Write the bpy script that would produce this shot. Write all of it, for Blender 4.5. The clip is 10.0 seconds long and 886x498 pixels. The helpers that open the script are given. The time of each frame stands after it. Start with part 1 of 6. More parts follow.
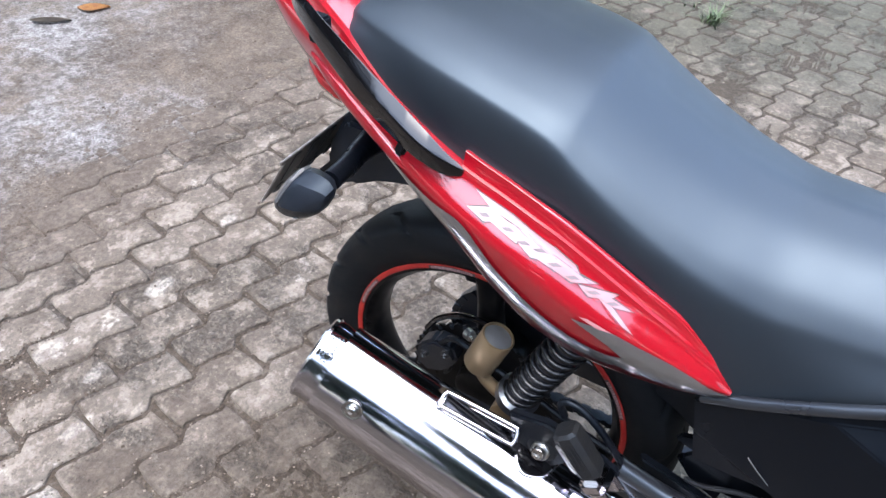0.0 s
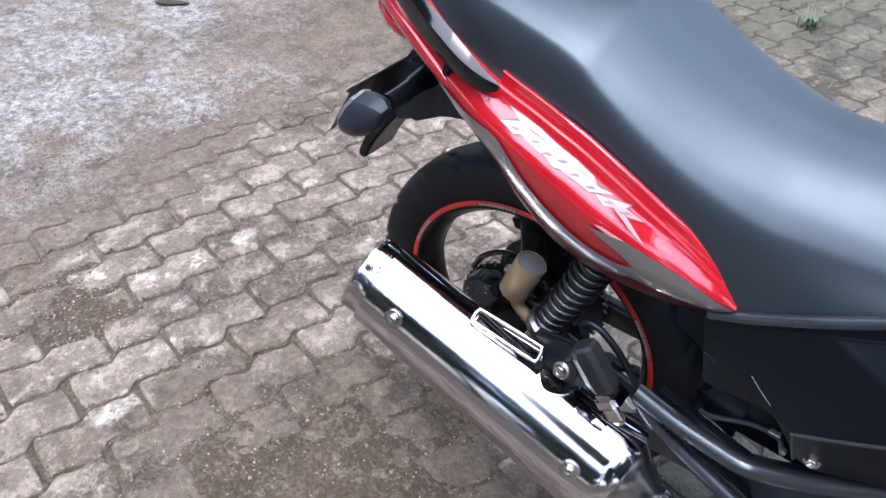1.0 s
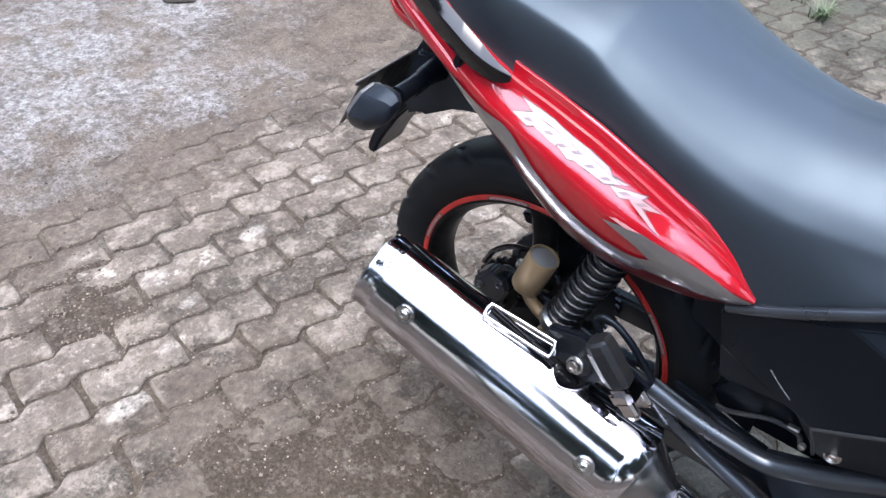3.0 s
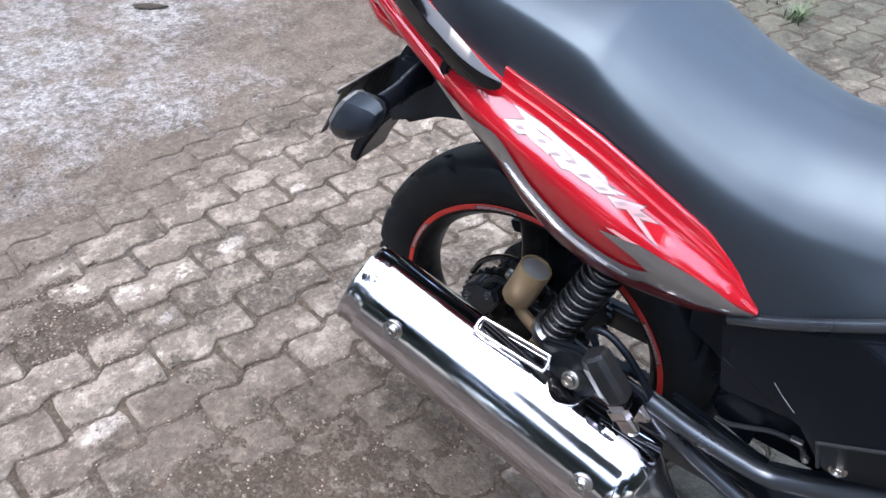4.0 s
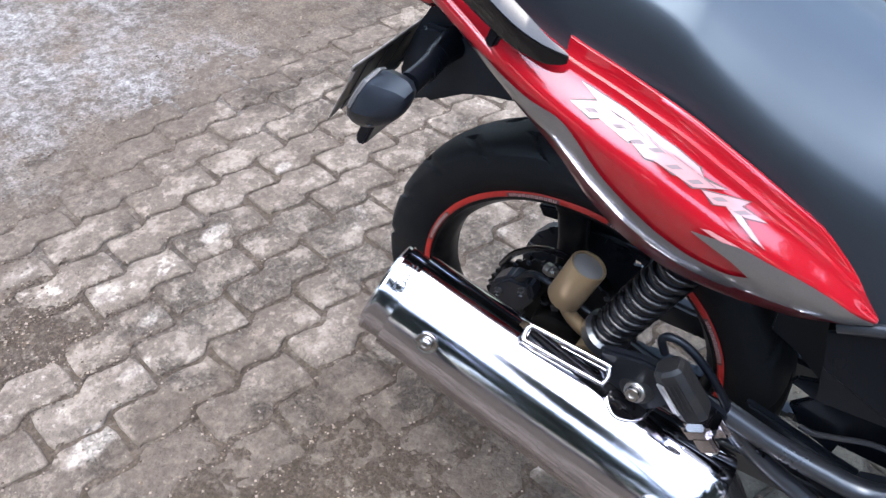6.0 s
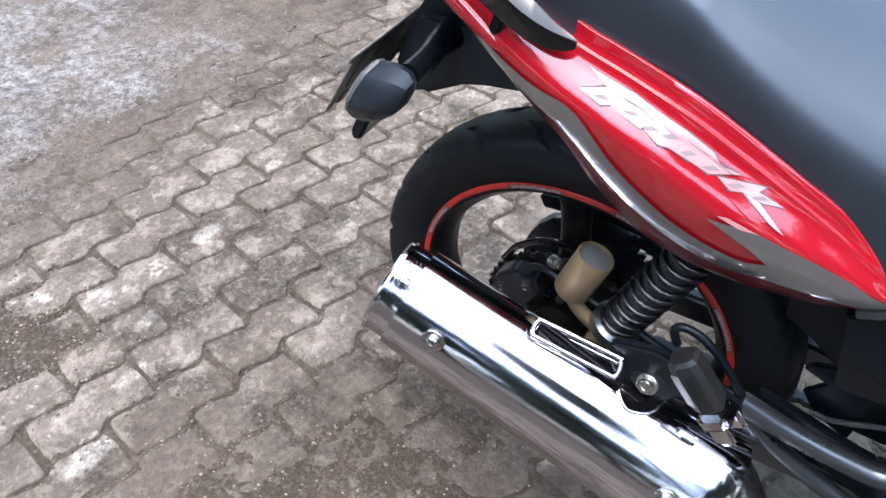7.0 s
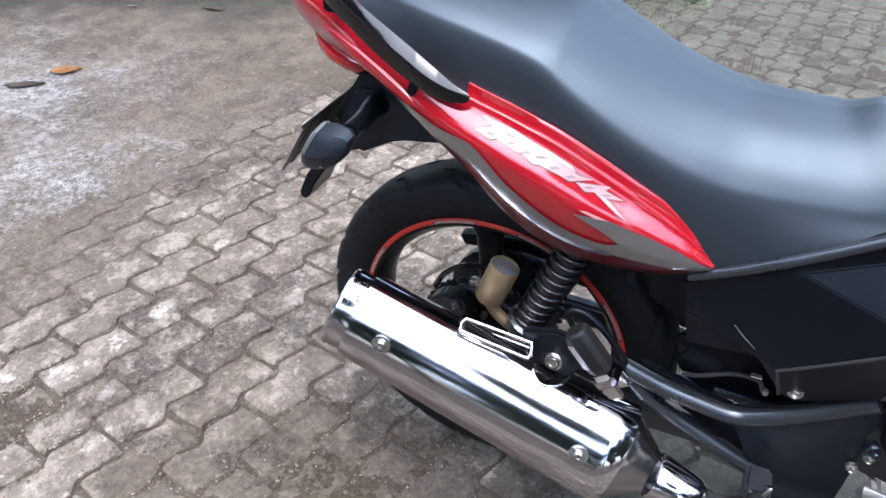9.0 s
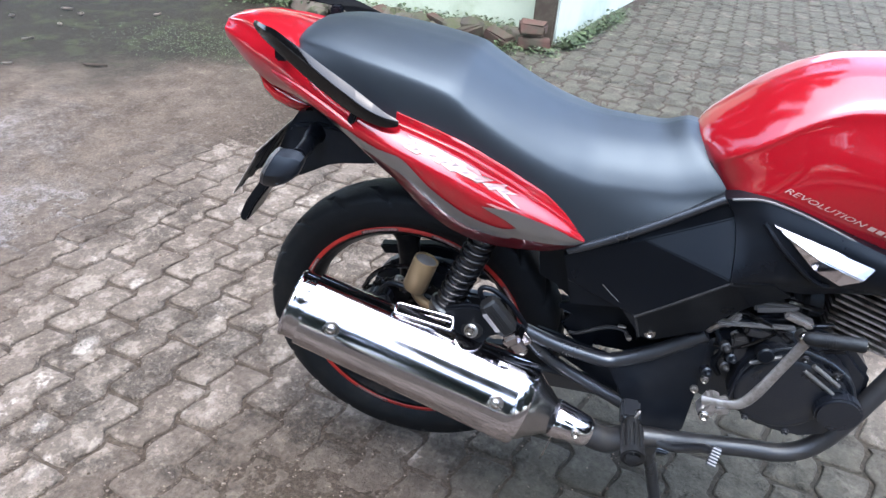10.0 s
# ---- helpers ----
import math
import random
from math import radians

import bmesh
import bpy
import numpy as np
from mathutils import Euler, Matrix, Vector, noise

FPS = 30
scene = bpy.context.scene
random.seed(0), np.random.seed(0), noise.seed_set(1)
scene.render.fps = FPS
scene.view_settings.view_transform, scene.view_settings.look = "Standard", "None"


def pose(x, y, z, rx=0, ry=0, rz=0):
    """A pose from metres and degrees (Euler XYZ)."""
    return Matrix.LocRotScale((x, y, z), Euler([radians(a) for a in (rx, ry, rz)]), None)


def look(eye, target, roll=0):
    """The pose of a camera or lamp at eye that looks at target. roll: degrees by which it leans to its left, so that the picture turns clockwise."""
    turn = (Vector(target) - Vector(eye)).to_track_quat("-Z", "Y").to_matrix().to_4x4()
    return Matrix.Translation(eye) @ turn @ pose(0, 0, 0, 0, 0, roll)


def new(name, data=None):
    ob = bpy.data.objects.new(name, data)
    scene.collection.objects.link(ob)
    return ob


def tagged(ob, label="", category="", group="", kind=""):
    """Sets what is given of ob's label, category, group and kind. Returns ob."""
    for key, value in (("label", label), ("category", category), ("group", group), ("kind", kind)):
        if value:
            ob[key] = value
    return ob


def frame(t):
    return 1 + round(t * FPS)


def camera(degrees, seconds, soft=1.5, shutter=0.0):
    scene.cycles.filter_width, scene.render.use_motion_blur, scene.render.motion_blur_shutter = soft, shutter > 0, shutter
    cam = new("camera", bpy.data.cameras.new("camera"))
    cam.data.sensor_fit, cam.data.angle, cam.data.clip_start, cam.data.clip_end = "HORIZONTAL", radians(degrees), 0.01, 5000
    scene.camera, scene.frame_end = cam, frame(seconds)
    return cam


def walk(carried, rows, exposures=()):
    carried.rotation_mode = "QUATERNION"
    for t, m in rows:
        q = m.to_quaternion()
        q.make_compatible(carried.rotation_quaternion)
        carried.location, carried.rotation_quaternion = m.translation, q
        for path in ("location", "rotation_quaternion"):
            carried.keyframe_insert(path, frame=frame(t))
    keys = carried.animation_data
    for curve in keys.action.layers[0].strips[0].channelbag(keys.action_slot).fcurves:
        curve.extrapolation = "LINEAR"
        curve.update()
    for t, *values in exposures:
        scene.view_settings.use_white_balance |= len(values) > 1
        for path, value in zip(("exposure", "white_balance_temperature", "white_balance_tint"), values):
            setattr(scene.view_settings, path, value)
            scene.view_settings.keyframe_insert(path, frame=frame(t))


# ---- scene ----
cam = camera(66.3, 10.0)
PATH = [
    (0, (0.246, -0.652, 1.281), (-0.443, 0.631, -0.09), 3.3),
    (0.5, (0.291, -0.684, 1.265), (-0.527, 0.531, -0.096), 2.6),
    (1, (0.372, -0.734, 1.252), (-0.537, 0.428, -0.099), 1.0),
    (1.5, (0.379, -0.742, 1.247), (-0.564, 0.404, -0.093), 0.6),
    (2, (0.372, -0.737, 1.245), (-0.561, 0.399, -0.112), -0.1),
    (3.5, (0.355, -0.729, 1.238), (-0.551, 0.426, -0.12), 0.5),
    (4, (0.335, -0.715, 1.229), (-0.543, 0.471, -0.121), 0.6),
    (4.5, (0.31, -0.705, 1.218), (-0.539, 0.472, -0.159), 0.3),
    (5, (0.277, -0.69, 1.205), (-0.525, 0.486, -0.2), 1.4),
    (5.5, (0.233, -0.672, 1.19), (-0.548, 0.501, -0.229), 1.1),
    (7, (0.179, -0.658, 1.167), (-0.553, 0.515, -0.278), -0.4),
    (7.5, (0.177, -0.658, 1.164), (-0.534, 0.53, -0.28), -0.4),
    (8, (0.176, -0.669, 1.167), (-0.523, 0.553, -0.253), -0.3),
    (8.5, (0.21, -0.718, 1.188), (-0.535, 0.567, -0.152), -1.1),
    (8.7, (0.238, -0.768, 1.207), (-0.472, 0.594, -0.074), 0.2),
    (9, (0.28, -0.844, 1.232), (-0.371, 0.582, -0.009), 0.2),
    (9.3, (0.306, -0.926, 1.252), (-0.312, 0.537, 0.036), 0.1),
    (9.5, (0.318, -0.957, 1.263), (-0.238, 0.538, 0.057), 1.1),
    (10, (0.284, -1.1, 1.3), (-0.059, 0.528, 0.191), 3.9),
]
walk(cam, [(t, look(eye, target, roll)) for t, eye, target, roll in PATH], ((0, 2.97, 5930, 10), (10, 2.97, 5930, 10)))

# ---- light: a bright overcast sky with a broad soft sun
world = bpy.data.worlds.new("sky")
scene.world = world
world.use_nodes = True
wn, wl = world.node_tree.nodes, world.node_tree.links
wn.clear()
sky = wn.new("ShaderNodeTexSky")
sky.sky_type, sky.sun_disc = "NISHITA", False
sky.sun_elevation, sky.sun_rotation = radians(77.3), radians(160.6)
sky.air_density, sky.dust_density, sky.ozone_density = 1.0, 4.0, 1.0
pale = wn.new("ShaderNodeHueSaturation")
pale.inputs["Saturation"].default_value = 0.85
wback = wn.new("ShaderNodeBackground")
wback.inputs["Strength"].default_value = 0.15
wout = wn.new("ShaderNodeOutputWorld")
wl.new(sky.outputs[0], pale.inputs["Color"])
wl.new(pale.outputs[0], wback.inputs["Color"])
wl.new(wback.outputs[0], wout.inputs["Surface"])
sun_data = bpy.data.lights.new("sun", "SUN")
sun_data.energy, sun_data.angle, sun_data.color = 0.50, radians(92), (1.0, 0.99, 0.98)
sun = new("sun", sun_data)
sun.matrix_world = look((0.3, -0.85, 4.0), (0, 0, 0))


# ---- materials
def mat(name, color, rough=0.5, metal=0.0, coat=0.0, coat_rough=0.05, coat_ior=1.5, spots=None, grain=0.0, grain_scale=200.0,
        spot_scale=8.0, bump=0.0, bump_scale=300.0, vary=0.0, rough_vary=0.0, spec=0.5, spot_level=(0.45, 0.65), island=False):
    """A surface with grain, stains and fine relief. spots: the stains' colour."""
    m = bpy.data.materials.new(name)
    m.use_nodes = True
    n, l = m.node_tree.nodes, m.node_tree.links
    b = n["Principled BSDF"]
    b.inputs["Roughness"].default_value, b.inputs["Metallic"].default_value = rough, metal
    b.inputs["Coat Weight"].default_value, b.inputs["Coat Roughness"].default_value = coat, coat_rough
    b.inputs["Specular IOR Level"].default_value, b.inputs["Coat IOR"].default_value = spec, coat_ior
    co = n.new("ShaderNodeTexCoord").outputs["Object"]
    if vary:
        # alike pieces on one mesh each get their own stretch of the stains
        info = n.new("ShaderNodeObjectInfo")
        rand = info.outputs["Random"]
        if island:
            rand = n.new("ShaderNodeNewGeometry").outputs["Random Per Island"]
        shift = n.new("ShaderNodeVectorMath")
        shift.operation = "ADD"
        sc = n.new("ShaderNodeVectorMath")
        sc.operation = "SCALE"
        comb = n.new("ShaderNodeCombineXYZ")
        for i in range(3):
            l.new(rand, comb.inputs[i])
        l.new(comb.outputs[0], sc.inputs[0])
        sc.inputs["Scale"].default_value = 37.0
        l.new(co, shift.inputs[0])
        l.new(sc.outputs[0], shift.inputs[1])
        co = shift.outputs[0]
    col = n.new("ShaderNodeRGB")
    col.outputs[0].default_value = (*color, 1)
    out = col.outputs[0]
    if vary:
        hsv = n.new("ShaderNodeHueSaturation")
        mr = n.new("ShaderNodeMapRange")
        l.new(rand, mr.inputs["Value"])
        mr.inputs["To Min"].default_value, mr.inputs["To Max"].default_value = 1 - vary, 1 + vary
        l.new(mr.outputs[0], hsv.inputs["Value"])
        l.new(out, hsv.inputs["Color"])
        out = hsv.outputs[0]
    if spots:
        t = n.new("ShaderNodeTexNoise")
        t.inputs["Scale"].default_value, t.inputs["Detail"].default_value, t.inputs["Roughness"].default_value = spot_scale, 7, 0.62
        l.new(co, t.inputs["Vector"])
        r = n.new("ShaderNodeMapRange")
        r.inputs["From Min"].default_value, r.inputs["From Max"].default_value = spot_level
        l.new(t.outputs["Fac"], r.inputs["Value"])
        mix = n.new("ShaderNodeMix")
        mix.data_type = "RGBA"
        l.new(r.outputs[0], mix.inputs["Factor"])
        l.new(out, mix.inputs["A"])
        mix.inputs["B"].default_value = (*spots, 1)
        out = mix.outputs["Result"]
    if grain:
        t = n.new("ShaderNodeTexNoise")
        t.inputs["Scale"].default_value, t.inputs["Detail"].default_value = grain_scale, 4
        l.new(co, t.inputs["Vector"])
        hsv = n.new("ShaderNodeHueSaturation")
        r = n.new("ShaderNodeMapRange")
        r.inputs["From Min"].default_value, r.inputs["From Max"].default_value = 0.3, 0.7
        r.inputs["To Min"].default_value, r.inputs["To Max"].default_value = 1 - grain, 1 + grain
        l.new(t.outputs["Fac"], r.inputs["Value"])
        l.new(r.outputs[0], hsv.inputs["Value"])
        l.new(out, hsv.inputs["Color"])
        out = hsv.outputs[0]
    l.new(out, b.inputs["Base Color"])
    if rough_vary:
        t = n.new("ShaderNodeTexNoise")
        t.inputs["Scale"].default_value, t.inputs["Detail"].default_value = 14, 5
        l.new(co, t.inputs["Vector"])
        r = n.new("ShaderNodeMapRange")
        r.inputs["From Min"].default_value, r.inputs["From Max"].default_value = 0.3, 0.7
        r.inputs["To Min"].default_value, r.inputs["To Max"].default_value = max(0.01, rough - rough_vary), rough + rough_vary
        l.new(t.outputs["Fac"], r.inputs["Value"])
        l.new(r.outputs[0], b.inputs["Roughness"])
    if bump:
        t = n.new("ShaderNodeTexNoise")
        t.inputs["Scale"].default_value, t.inputs["Detail"].default_value = bump_scale, 6
        l.new(co, t.inputs["Vector"])
        bp = n.new("ShaderNodeBump")
        bp.inputs["Strength"].default_value, bp.inputs["Distance"].default_value = bump, 0.002
        l.new(t.outputs["Fac"], bp.inputs["Height"])
        l.new(bp.outputs[0], b.inputs["Normal"])
    return m


RED = mat("red_paint", (0.205, 0.003, 0.008), 0.34, 0.15, spec=0.06, coat=1.0, coat_rough=0.04, coat_ior=1.7, grain=0.06, grain_scale=900)
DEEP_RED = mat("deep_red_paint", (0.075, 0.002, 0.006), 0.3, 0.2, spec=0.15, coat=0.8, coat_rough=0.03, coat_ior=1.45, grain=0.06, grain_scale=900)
GRAPHITE = mat("graphite_paint", (0.165, 0.169, 0.174), 0.28, 0.8, coat=1.0, coat_rough=0.02, coat_ior=1.8, grain=0.12, grain_scale=1200)
GLOSS_BLACK = mat("gloss_black_paint", (0.002, 0.002, 0.0024), 0.12, coat=1.0, coat_rough=0.05, coat_ior=1.45, rough_vary=0.05, spec=0.1)
SATIN_BLACK = mat("satin_black_plastic", (0.0017, 0.0023, 0.0038), 0.33, spec=0.20, rough_vary=0.07, bump=0.12, bump_scale=1400, spots=(0.0035, 0.004, 0.0055), spot_scale=9)
# black plastic with the bluish light on the mudguard put into its colour
GUARD_BLACK = mat("faded_black_plastic", (0.0042, 0.0054, 0.0082), 0.36, spec=0.30, rough_vary=0.06, bump=0.1, bump_scale=900, spots=(0.010, 0.012, 0.016), spot_scale=12)
FRAME_BLACK = mat("black_frame_paint", (0.0085, 0.0092, 0.0115), 0.34, spec=0.55, coat=0.6, coat_rough=0.2, coat_ior=1.5, rough_vary=0.1, spots=(0.012, 0.0115, 0.011), spot_scale=30, spot_level=(0.55, 0.85))
VINYL = mat("black_seat_vinyl", (0.0018, 0.0027, 0.0044), 0.51, spec=0.76, rough_vary=0.03, bump=0.08, bump_scale=1100, grain=0.1, grain_scale=700)
SPRING_BLACK = mat("spring_lacquer", (0.0025, 0.0028, 0.0036), 0.24, spec=0.36, rough_vary=0.08, spots=(0.008, 0.0078, 0.0075), spot_scale=40, spot_level=(0.5, 0.8))
CHROME = mat("chrome", (0.525, 0.52, 0.56), 0.085, 1.0, rough_vary=0.03, bump=0.05, bump_scale=16)
STEEL = mat("worn_steel", (0.40, 0.40, 0.395), 0.28, 1.0, rough_vary=0.1, spots=(0.3, 0.27, 0.24), spot_scale=60)
ALU = mat("dull_aluminium", (0.34, 0.34, 0.335), 0.42, 0.9, rough_vary=0.1, spots=(0.25, 0.23, 0.2), spot_scale=40, bump=0.1)
GOLD = mat("dull_gold_anodised", (0.160, 0.117, 0.066), 0.42, 0.6, rough_vary=0.08, spots=(0.16, 0.12, 0.07), spot_scale=25, spot_level=(0.55, 0.75))
CAP_GREY = mat("dull_grey_cap", (0.09, 0.097, 0.103), 0.5, 0.4, spots=(0.09, 0.09, 0.09), spot_scale=40)
HEADER = mat("dark_grey_pipe", (0.020, 0.020, 0.0215), 0.42, 0.3, rough_vary=0.1, spots=(0.042, 0.039, 0.036), spot_scale=25, spot_level=(0.5, 0.8))
ENGINE = mat("black_engine_paint", (0.0045, 0.0055, 0.0085), 0.34, spec=0.5, coat=0.25, coat_rough=0.15, rough_vary=0.1, spots=(0.012, 0.0125, 0.015), spot_scale=22, spot_level=(0.52, 0.78), bump=0.2)
FINS = mat("grey_engine_fins", (0.36, 0.36, 0.36), 0.30, 0.85, spots=(0.05, 0.045, 0.04), spot_scale=30)
RUBBER = mat("tyre_rubber", (0.0032, 0.0033, 0.0038), 0.58, spec=0.24, rough_vary=0.1, spots=(0.011, 0.010, 0.009), spot_scale=16, spot_level=(0.5, 0.8), bump=0.3, bump_scale=500)
PEG_RUBBER = mat("black_peg_rubber", (0.006, 0.006, 0.0066), 0.5, spec=0.25, bump=0.3, spots=(0.009, 0.0085, 0.008), spot_scale=40)
RIM_BLACK = mat("black_rim_paint", (0.002, 0.002, 0.0024), 0.34, spec=0.09, rough_vary=0.1, spots=(0.012, 0.011, 0.01), spot_scale=20)
TAPE_RED = mat("red_rim_tape", (0.21, 0.012, 0.009), 0.4, spec=0.3, spots=(0.26, 0.02, 0.015), spot_scale=30)
PALE_INK = mat("pale_print", (0.30, 0.20, 0.19), 0.45)
DARK_INK = mat("dark_print", (0.03, 0.02, 0.02), 0.5)
LENS_RED = mat("red_lamp_lens", (0.26, 0.004, 0.007), 0.08, coat=1.0)
LENS_SMOKE = mat("smoked_lamp_lens", (0.05, 0.052, 0.055), 0.3, spec=0.3)
PLATE_DARK = mat("dark_number_plate", (0.008, 0.0075, 0.008), 0.35, rough_vary=0.1)
CAST_ALU = mat("silver_casting", (0.32, 0.32, 0.32), 0.36, 0.8, rough_vary=0.08, spots=(0.20, 0.195, 0.19), spot_scale=70)


for m in (VINYL, SATIN_BLACK, GUARD_BLACK, FRAME_BLACK, ENGINE, HEADER, RUBBER, RIM_BLACK, PEG_RUBBER):
    m.node_tree.nodes["Principled BSDF"].inputs["Specular Tint"].default_value = (0.70, 0.86, 1.0, 1)


def paver_material(name, island):
    """Grey-brown concrete: each block its own tone, pale scuffs, pits, and a film of earth that spreads over the blocks."""
    m = bpy.data.materials.new(name)
    m.use_nodes = True
    n, l = m.node_tree.nodes, m.node_tree.links
    b = n["Principled BSDF"]
    b.inputs["Roughness"].default_value, b.inputs["Specular IOR Level"].default_value = 0.88, 0.22
    geo = n.new("ShaderNodeNewGeometry")
    co = geo.outputs["Position"]
    rand = geo.outputs["Random Per Island"] if island else n.new("ShaderNodeObjectInfo").outputs["Random"]

    def tex(scale, detail=8, rough=0.6, offset=0.0):
        t = n.new("ShaderNodeTexNoise")
        t.noise_dimensions = "4D"
        t.inputs["W"].default_value = offset
        t.inputs["Scale"].default_value, t.inputs["Detail"].default_value, t.inputs["Roughness"].default_value = scale, detail, rough
        l.new(co, t.inputs["Vector"])
        return t.outputs["Fac"]

    def ramp(v, lo, hi, a=0.0, c=1.0):
        r = n.new("ShaderNodeMapRange")
        r.interpolation_type = "SMOOTHSTEP"
        for k, val in (("From Min", lo), ("From Max", hi), ("To Min", a), ("To Max", c)):
            r.inputs[k].default_value = val
        l.new(v, r.inputs["Value"])
        return r.outputs[0]

    def op(kind, a, c):
        x = n.new("ShaderNodeMath")
        x.operation = kind
        for i, v in enumerate((a, c)):
            if isinstance(v, (int, float)):
                x.inputs[i].default_value = v
            else:
                l.new(v, x.inputs[i])
        return x.outputs[0]

    def mixed(f, a, c):
        x = n.new("ShaderNodeMix")
        x.data_type = "RGBA"
        l.new(f, x.inputs["Factor"])
        for k, v in (("A", a), ("B", c)):
            if isinstance(v, tuple):
                x.inputs[k].default_value = (*v, 1)
            else:
                l.new(v, x.inputs[k])
        return x.outputs["Result"]

    base = mixed(rand, (0.165, 0.136, 0.108), (0.225, 0.192, 0.158))
    base = mixed(op("MULTIPLY", ramp(tex(13, 10, 0.70, 1), 0.49, 0.57), 0.75), base, (0.385, 0.335, 0.278))
    base = mixed(op("MULTIPLY", ramp(tex(48, 7, 0.7, 21), 0.54, 0.62), 0.55), base, (0.46, 0.41, 0.35))
    sep = n.new("ShaderNodeSeparateXYZ")
    l.new(co, sep.inputs[0])
    white = op("MULTIPLY", op("MULTIPLY", ramp(tex(11, 10, 0.74, 5), 0.54, 0.62), ramp(rand, 0.45, 1.0)), ramp(sep.outputs["Y"], 1.6, 0.7))
    # scuffed patches of bare mortar on single blocks
    ragged = op("MULTIPLY", tex(30, 8, 0.68, 17), 1.5)
    for sx, sy, r in ((-1.213, -0.328, 0.045), (-0.991, -0.25, 0.040), (-0.766, -0.344, 0.034), (-0.70, -0.50, 0.050), (-0.846, -0.224, 0.030), (-0.933, 0.033, 0.040), (-0.966, 0.318, 0.030)):
        ms = n.new("ShaderNodeMapping")
        ms.vector_type = "TEXTURE"
        ms.inputs["Location"].default_value, ms.inputs["Scale"].default_value = (sx, sy, 0), (r * 0.8, r * 1.3, 1e3)
        l.new(co, ms.inputs["Vector"])
        ls = n.new("ShaderNodeVectorMath")
        ls.operation = "LENGTH"
        l.new(ms.outputs[0], ls.inputs[0])
        white = op("MAXIMUM", white, ramp(op("ADD", ls.outputs["Value"], ragged), 1.75, 1.15))
    base = mixed(op("MULTIPLY", white, 0.9), base, (0.66, 0.60, 0.53))
    # film of trodden earth, thickest by the machine
    mp = n.new("ShaderNodeMapping")
    mp.vector_type = "TEXTURE"
    mp.inputs["Location"].default_value, mp.inputs["Scale"].default_value = (-0.12, -0.42, 0), (0.55, 0.42, 1e3)
    l.new(co, mp.inputs["Vector"])
    ln = n.new("ShaderNodeVectorMath")
    ln.operation = "LENGTH"
    l.new(mp.outputs[0], ln.inputs[0])
    near = ramp(ln.outputs["Value"], 1.25, 0.35, 0.0, 0.26)
    film = ramp(op("ADD", op("ADD", tex(6.0, 10, 0.72, 9), near), ramp(sep.outputs["X"], -1.0, -1.75, 0.0, 0.22)), 0.475, 0.595)
    base = mixed(op("MULTIPLY", film, 0.74), base, mixed(ramp(tex(40, 6, 0.6, 2), 0.4, 0.7), (0.105, 0.083, 0.064), (0.175, 0.141, 0.110)))
    # moss towards the wall, its tone also darkened for the far yard's shade
    moss = op("MULTIPLY", ramp(sep.outputs["Y"], 1.4, 2.5), ramp(tex(6, 8, 0.6, 3), 0.24, 0.50))
    base = mixed(op("MULTIPLY", moss, 0.78), base, (0.094, 0.100, 0.074))
    # damp green film on the blocks, with the machine's shade in its colour
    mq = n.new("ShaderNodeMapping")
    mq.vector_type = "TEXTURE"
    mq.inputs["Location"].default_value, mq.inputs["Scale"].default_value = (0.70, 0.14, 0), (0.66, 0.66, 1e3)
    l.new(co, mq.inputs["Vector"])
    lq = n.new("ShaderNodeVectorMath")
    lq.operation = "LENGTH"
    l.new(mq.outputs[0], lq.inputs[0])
    damp_shade = op("MULTIPLY", ramp(op("ADD", lq.outputs["Value"], tex(3.0, 8, 0.62, 12)), 1.65, 1.0), ramp(tex(8, 8, 0.6, 13), 0.2, 0.5, 0.7, 1.0))
    base = mixed(op("MULTIPLY", damp_shade, 0.85), base, mixed(ramp(tex(22, 7, 0.6, 14), 0.4, 0.65), (0.056, 0.060, 0.047), (0.092, 0.095, 0.076)))
    pits = ramp(tex(170, 4, 0.6, 4), 0.30, 0.44, 0.5, 1.0)
    # crumbled skin of the concrete
    torn = op("MULTIPLY", ramp(tex(5.5, 6, 0.62, 15), 0.52, 0.60), ramp(tex(95, 4, 0.62, 16), 0.56, 0.46))
    crust = op("SUBTRACT", 1.0, op("MULTIPLY", torn, 0.28))
    hsv = n.new("ShaderNodeHueSaturation")
    l.new(op("MULTIPLY", op("MULTIPLY", pits, crust), ramp(tex(75, 5, 0.6, 7), 0.3, 0.7, 0.33, 0.49)), hsv.inputs["Value"])
    l.new(base, hsv.inputs["Color"])
    l.new(hsv.outputs[0], b.inputs["Base Color"])
    bp = n.new("ShaderNodeBump")
    bp.inputs["Strength"].default_value, bp.inputs["Distance"].default_value = 1.0, 0.009
    l.new(op("ADD", op("MULTIPLY", tex(28, 9, 0.66, 6), 0.9), op("SUBTRACT", op("MULTIPLY", tex(150, 5, 0.6, 8), 0.45), op("MULTIPLY", torn, 0.5))), bp.inputs["Height"])
    l.new(bp.outputs[0], b.inputs["Normal"])
    return m


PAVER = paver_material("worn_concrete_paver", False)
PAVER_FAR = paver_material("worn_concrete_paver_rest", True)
BRICK = mat("red_brick", (0.052, 0.025, 0.018), 0.85, vary=0.55, spots=(0.035, 0.032, 0.020), spot_scale=9, spot_level=(0.4, 0.6), grain=0.2, bump=0.5, bump_scale=120)
LIME = mat("limewashed_plaster", (0.40, 0.46, 0.36), 0.85, spots=(0.15, 0.19, 0.10), spot_scale=2.2, spot_level=(0.5, 0.72), grain=0.08, bump=0.4, bump_scale=60)
STEEL_SMOOTH = mat("smoky_steel", (0.26, 0.26, 0.27), 0.2, 1.0, rough_vary=0.06, bump=0.02, bump_scale=30)
